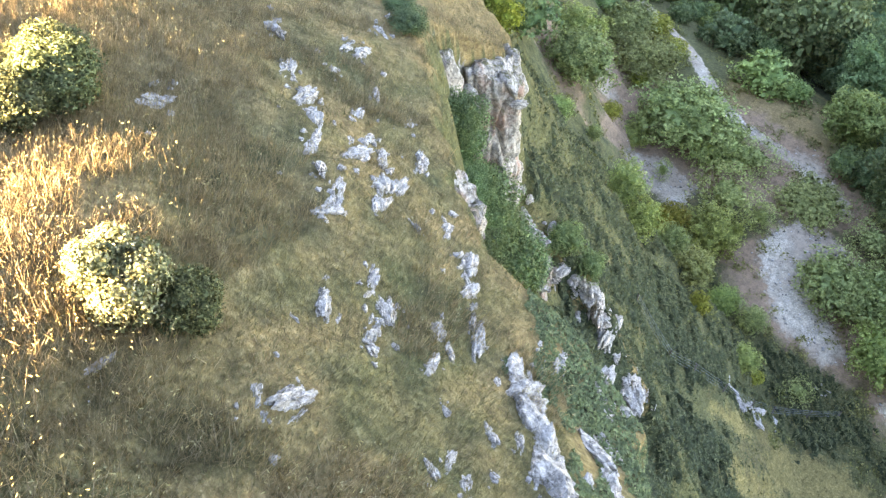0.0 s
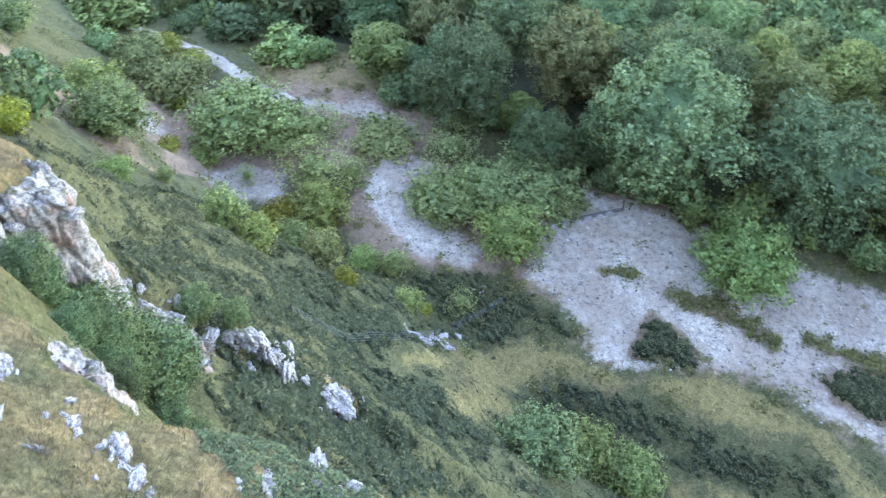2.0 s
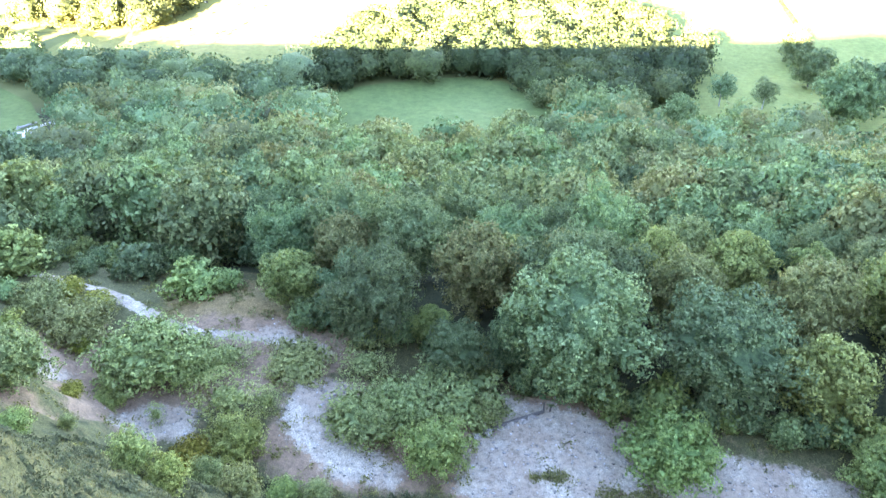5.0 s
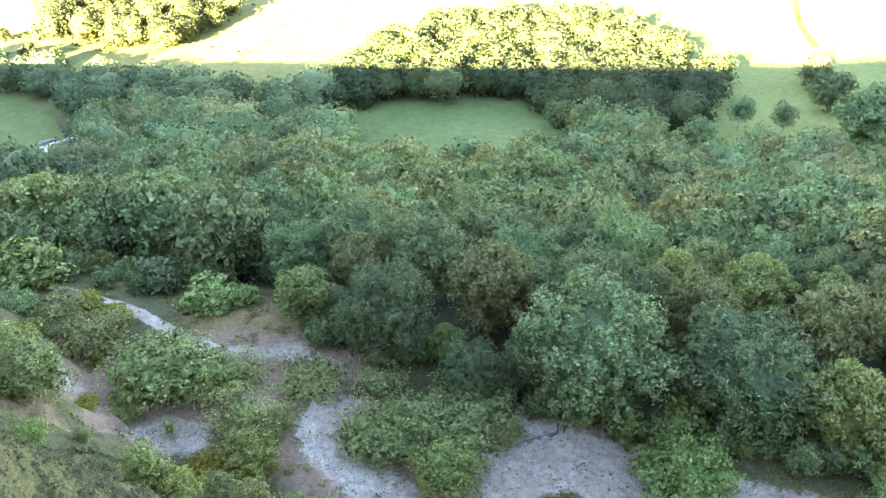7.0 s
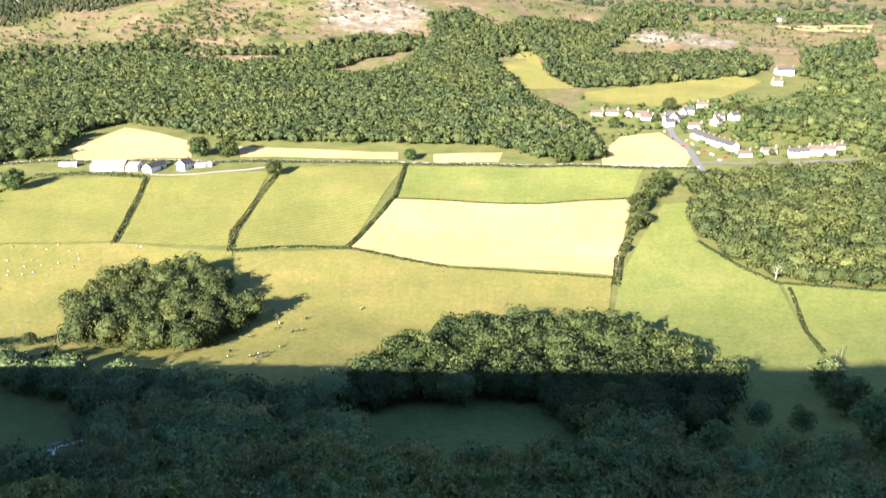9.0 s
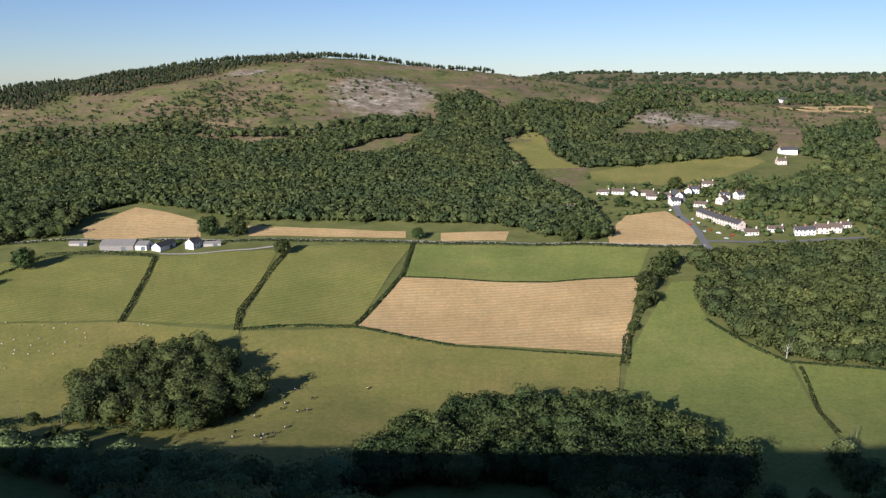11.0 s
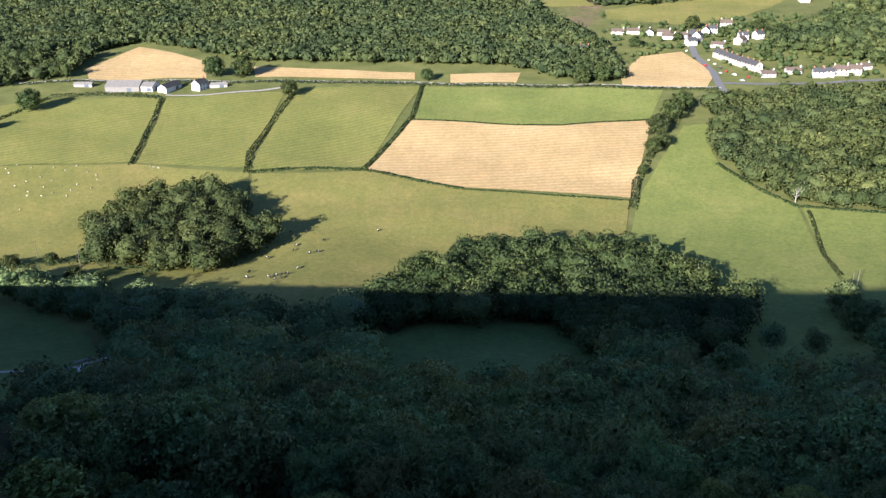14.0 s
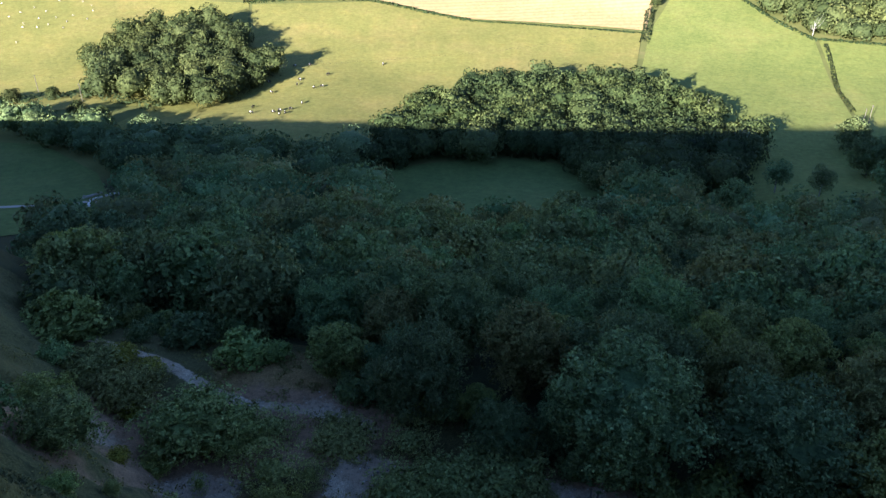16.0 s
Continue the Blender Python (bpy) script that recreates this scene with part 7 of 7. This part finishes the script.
# single trees of the valley
for kind, x, y, s, a, label in (
        (VALLEY[1], -221, 352, 0.62, 0, "small tree in the valley hedge"), (VALLEY[0], -205, 358, 0.55, 30, "small tree in the valley hedge"), (VALLEY[1], -190, 362, 0.6, 80, "small tree in the valley hedge"), (VALLEY[0], -232, 345, 0.7, 30, "small tree in the valley hedge"),
        (VALLEY[0], -196, 327, 0.6, 10, "sunlit bush at the shadow's edge"), (VALLEY[1], -180, 330, 0.65, 50, "sunlit bush at the shadow's edge"), (VALLEY[0], -168, 326, 0.6, 90, "sunlit bush at the shadow's edge"),
        (VALLEY[0], -235.8, 703, 1.5, 0, "tall dark tree behind the farmhouse"), (VALLEY[1], -212.9, 706, 1.5, 40, "tall dark tree behind the farmhouse"), (VALLEY[0], -342.5, 606, 1.45, 90, "spreading field tree beside a hedge"),
        (VALLEY[0], -163.2, 657, 1.1, 10, "round tree in a field hedge"), (VALLEY[1], -352, 560, 0.9, 120, "small field tree in a hedge"), (SLENDER[1], 90, 264, 1.15, 230, "pale slender tree on the shaded field"), (SLENDER[0], 103, 260, 1.05, 305, "thin rounded tree on the shaded field"), (OAK[0], 134, 319, 1.1, 22, "dark tree on the shaded field"),
        (OAK[1], 129, 289, 1.25, 52, "dark tree on the shaded field"), (OAK[0], 123, 247, 1.6, 105, "dark tree on the shaded field"), (OAK[1], 137, 262, 1.5, 15, "dark tree on the shaded field"), (OAK[1], 40, 246, 1.1, 335, "tree at the shaded meadow's corner"),
        (ASH[0], 69, 236, 1.0, 145, "tree at the shaded meadow's corner"), (OAK[0], 30, 256, 0.85, 280, "tree at the shaded meadow's corner"), (ASH[1], 58, 245, 0.85, 40, "tree at the shaded meadow's corner"),
        (VALLEY[1], 104, 584, 1.25, 0, "tall tree at the wood's corner"), (VALLEY[0], 118, 612, 1.45, 30, "tall tree at the wood's corner"), (VALLEY[0], 128, 632, 1.3, 70, "tall tree at the wood's corner"), (VALLEY[0], 95, 545, 0.9, 10, "dark tree in the hedge beside the stubble"),
        (VALLEY[1], 103, 556, 0.9, 200, "dark tree in the hedge beside the stubble"), (VALLEY[0], 84, 510, 0.55, 120, "dark tree in the hedge beside the stubble"), (VALLEY[0], 138, 548, 0.9, 40, "reddish-olive tree at the wood's corner"), (VALLEY[0], -62, 706, 0.9, 0, "tree behind the field hedge"), (VALLEY[1], 62, 697, 1.1, 0, "tree by the lane"),
        (VALLEY[0], 78, 700, 1.2, 60, "tree by the lane"), (VALLEY[1], 118, 815, 0.9, 0, "round dark bush below the bungalows"), (VALLEY[0], 184, 895, 1.2, 0, "tall tree among the houses"), (VALLEY[1], 240, 865, 1.3, 0, "garden tree in the village"),
        (VALLEY[0], 252, 838, 1.4, 0, "garden tree in the village"), (VALLEY[0], 205, 858, 0.8, 0, "garden tree in the village"), (VALLEY[0], 160, 838, 0.7, 0, "garden tree in the village"), (VALLEY[1], 224, 770, 0.8, 0, "garden tree in the village")):
    plant.set(kind, x, y, s, a, label=label, sink=0.4)

# a pale water pipe at the shaded meadow's edge
PIPE = new("water_pipe")
PIPE.location = (-126, 225, ground_z(-126, 225))
tube_part("pipe", [Vector((0.3, -2, 0.3)), Vector((-0.4, 0, 0.7)), Vector((-1.0, 3, 0.9)), Vector((4.0, 7, 0.9)), Vector((7.0, 8, 0.9))], [0.5] * 5, RENDERED, PIPE, 8)
for p_ in (Vector((0, 0, 0)), Vector((5.5, 7.5, 0))):
    tube_part("stand", [p_ - Vector((0, 0, 0.4)), p_ + Vector((0, 0, 0.6))], [0.25, 0.25], POST_WOOD, PIPE, 6)
tagged(PIPE, "white water pipe on low stands beside the meadow", "pipe")

# bare tree in the wood's edge
for x, y in ((161, 468), (83, 338)):
    rg2 = np.random.default_rng(int(x))
    cen = np.array([(rg2.normal(0, 3), rg2.normal(0, 3), rg2.uniform(6, 12)) for _ in range(9)])
    ob = mesh_object("dead_tree", *[np.array(q) for q in limbs(rg2, cen, 12, 2.5, 0.3)], DEADWOOD)
    ob.location = (x, y, ground_z(x, y))
    tagged(ob, "bare bleached dead tree at the wood's edge", "tree")

# gardens and hedges of the village
rg = np.random.default_rng(29)
gd = np.stack([rg.uniform(95, 320, 900), rg.uniform(715, 960, 900)], -1)
clear_of = np.ones(len(gd), bool)
for poly_, _m, _l in FIELDS:
    clear_of &= ~inside(gd[:, 0], gd[:, 1], poly_)
for ob_ in [o for o in scene.objects if o.parent is None and o.name.split(".")[0] in ("cottage", "bungalow", "terraced_house", "stone_house", "parked_car", "shed")]:
    clear_of &= np.hypot(gd[:, 0] - ob_.matrix_basis.translation.x, gd[:, 1] - ob_.matrix_basis.translation.y) > 8
clear_of &= near_line(gd[:, 0], gd[:, 1], ((186, 900), (168, 812), (166, 781), (171, 737), (168, 700), (240, 702), (300, 712))) > 6
gd = gd[clear_of & (gd[:, 1] < 740 + 1.6 * (gd[:, 0] - 90)) | clear_of & (rg.uniform(0, 1, len(gd)) < 0.4)]
woodland("garden_shrubs", gd, LEAF_GARDEN, "garden hedges, shrubs and small trees round the houses", (2, 6.5), 12, 0.6, 12, wide=1.3, hull=2)

# scrub on the far hill
rg = np.random.default_rng(31)
cl = []
for x, y, n, s in ((-406, 1302, 40, 35), (-352, 1258, 40, 40), (-340, 1310, 30, 25), (-287, 1431, 40, 45), (-436, 1236, 25, 30), (-178, 1514, 30, 30), (-629, 1260, 60, 60), (-690, 1260, 60, 60), (-30, 1359, 60, 45), (-4, 1280, 60, 40),
                   (275, 1561, 40, 50), (285, 1456, 40, 30), (331, 1506, 30, 40), (228, 1382, 40, 30), (420, 1480, 60, 70), (520, 1400, 60, 70), (600, 1560, 60, 90), (120, 1650, 60, 60), (-420, 1500, 30, 60),
                   (-470, 1319, 70, 32), (-465, 1412, 45, 28), (-470, 1202, 60, 28), (-417, 1210, 50, 26), (-277, 1550, 24, 25), (-380, 1344, 30, 30), (300, 1512, 40, 24), (250, 1580, 40, 30)):
    cl.append(np.stack([rg.normal(x, s, 2 * n), rg.normal(y, s * 1.6, 2 * n)], -1))
woodland("hill_scrub", np.concatenate(cl), LEAF_FAR, "scattered dark scrub on the limestone hill", (1.8, 6.0), 8, 1.1, 8, wide=1.6, hull=1)
far = np.stack([rg.uniform(150, 2600, 2600), rg.uniform(2050, 4300, 2600)], -1)
far = far[(waves(far[:, 0], far[:, 1], 700, 51) > -0.2) & in_view(far[:, 0], far[:, 1])]
woodland("far_woods", far, LEAF_PINE, "dark woods on the far plateau", (10, 16), 4, 2.0, 9, wide=1.6, hull=2)
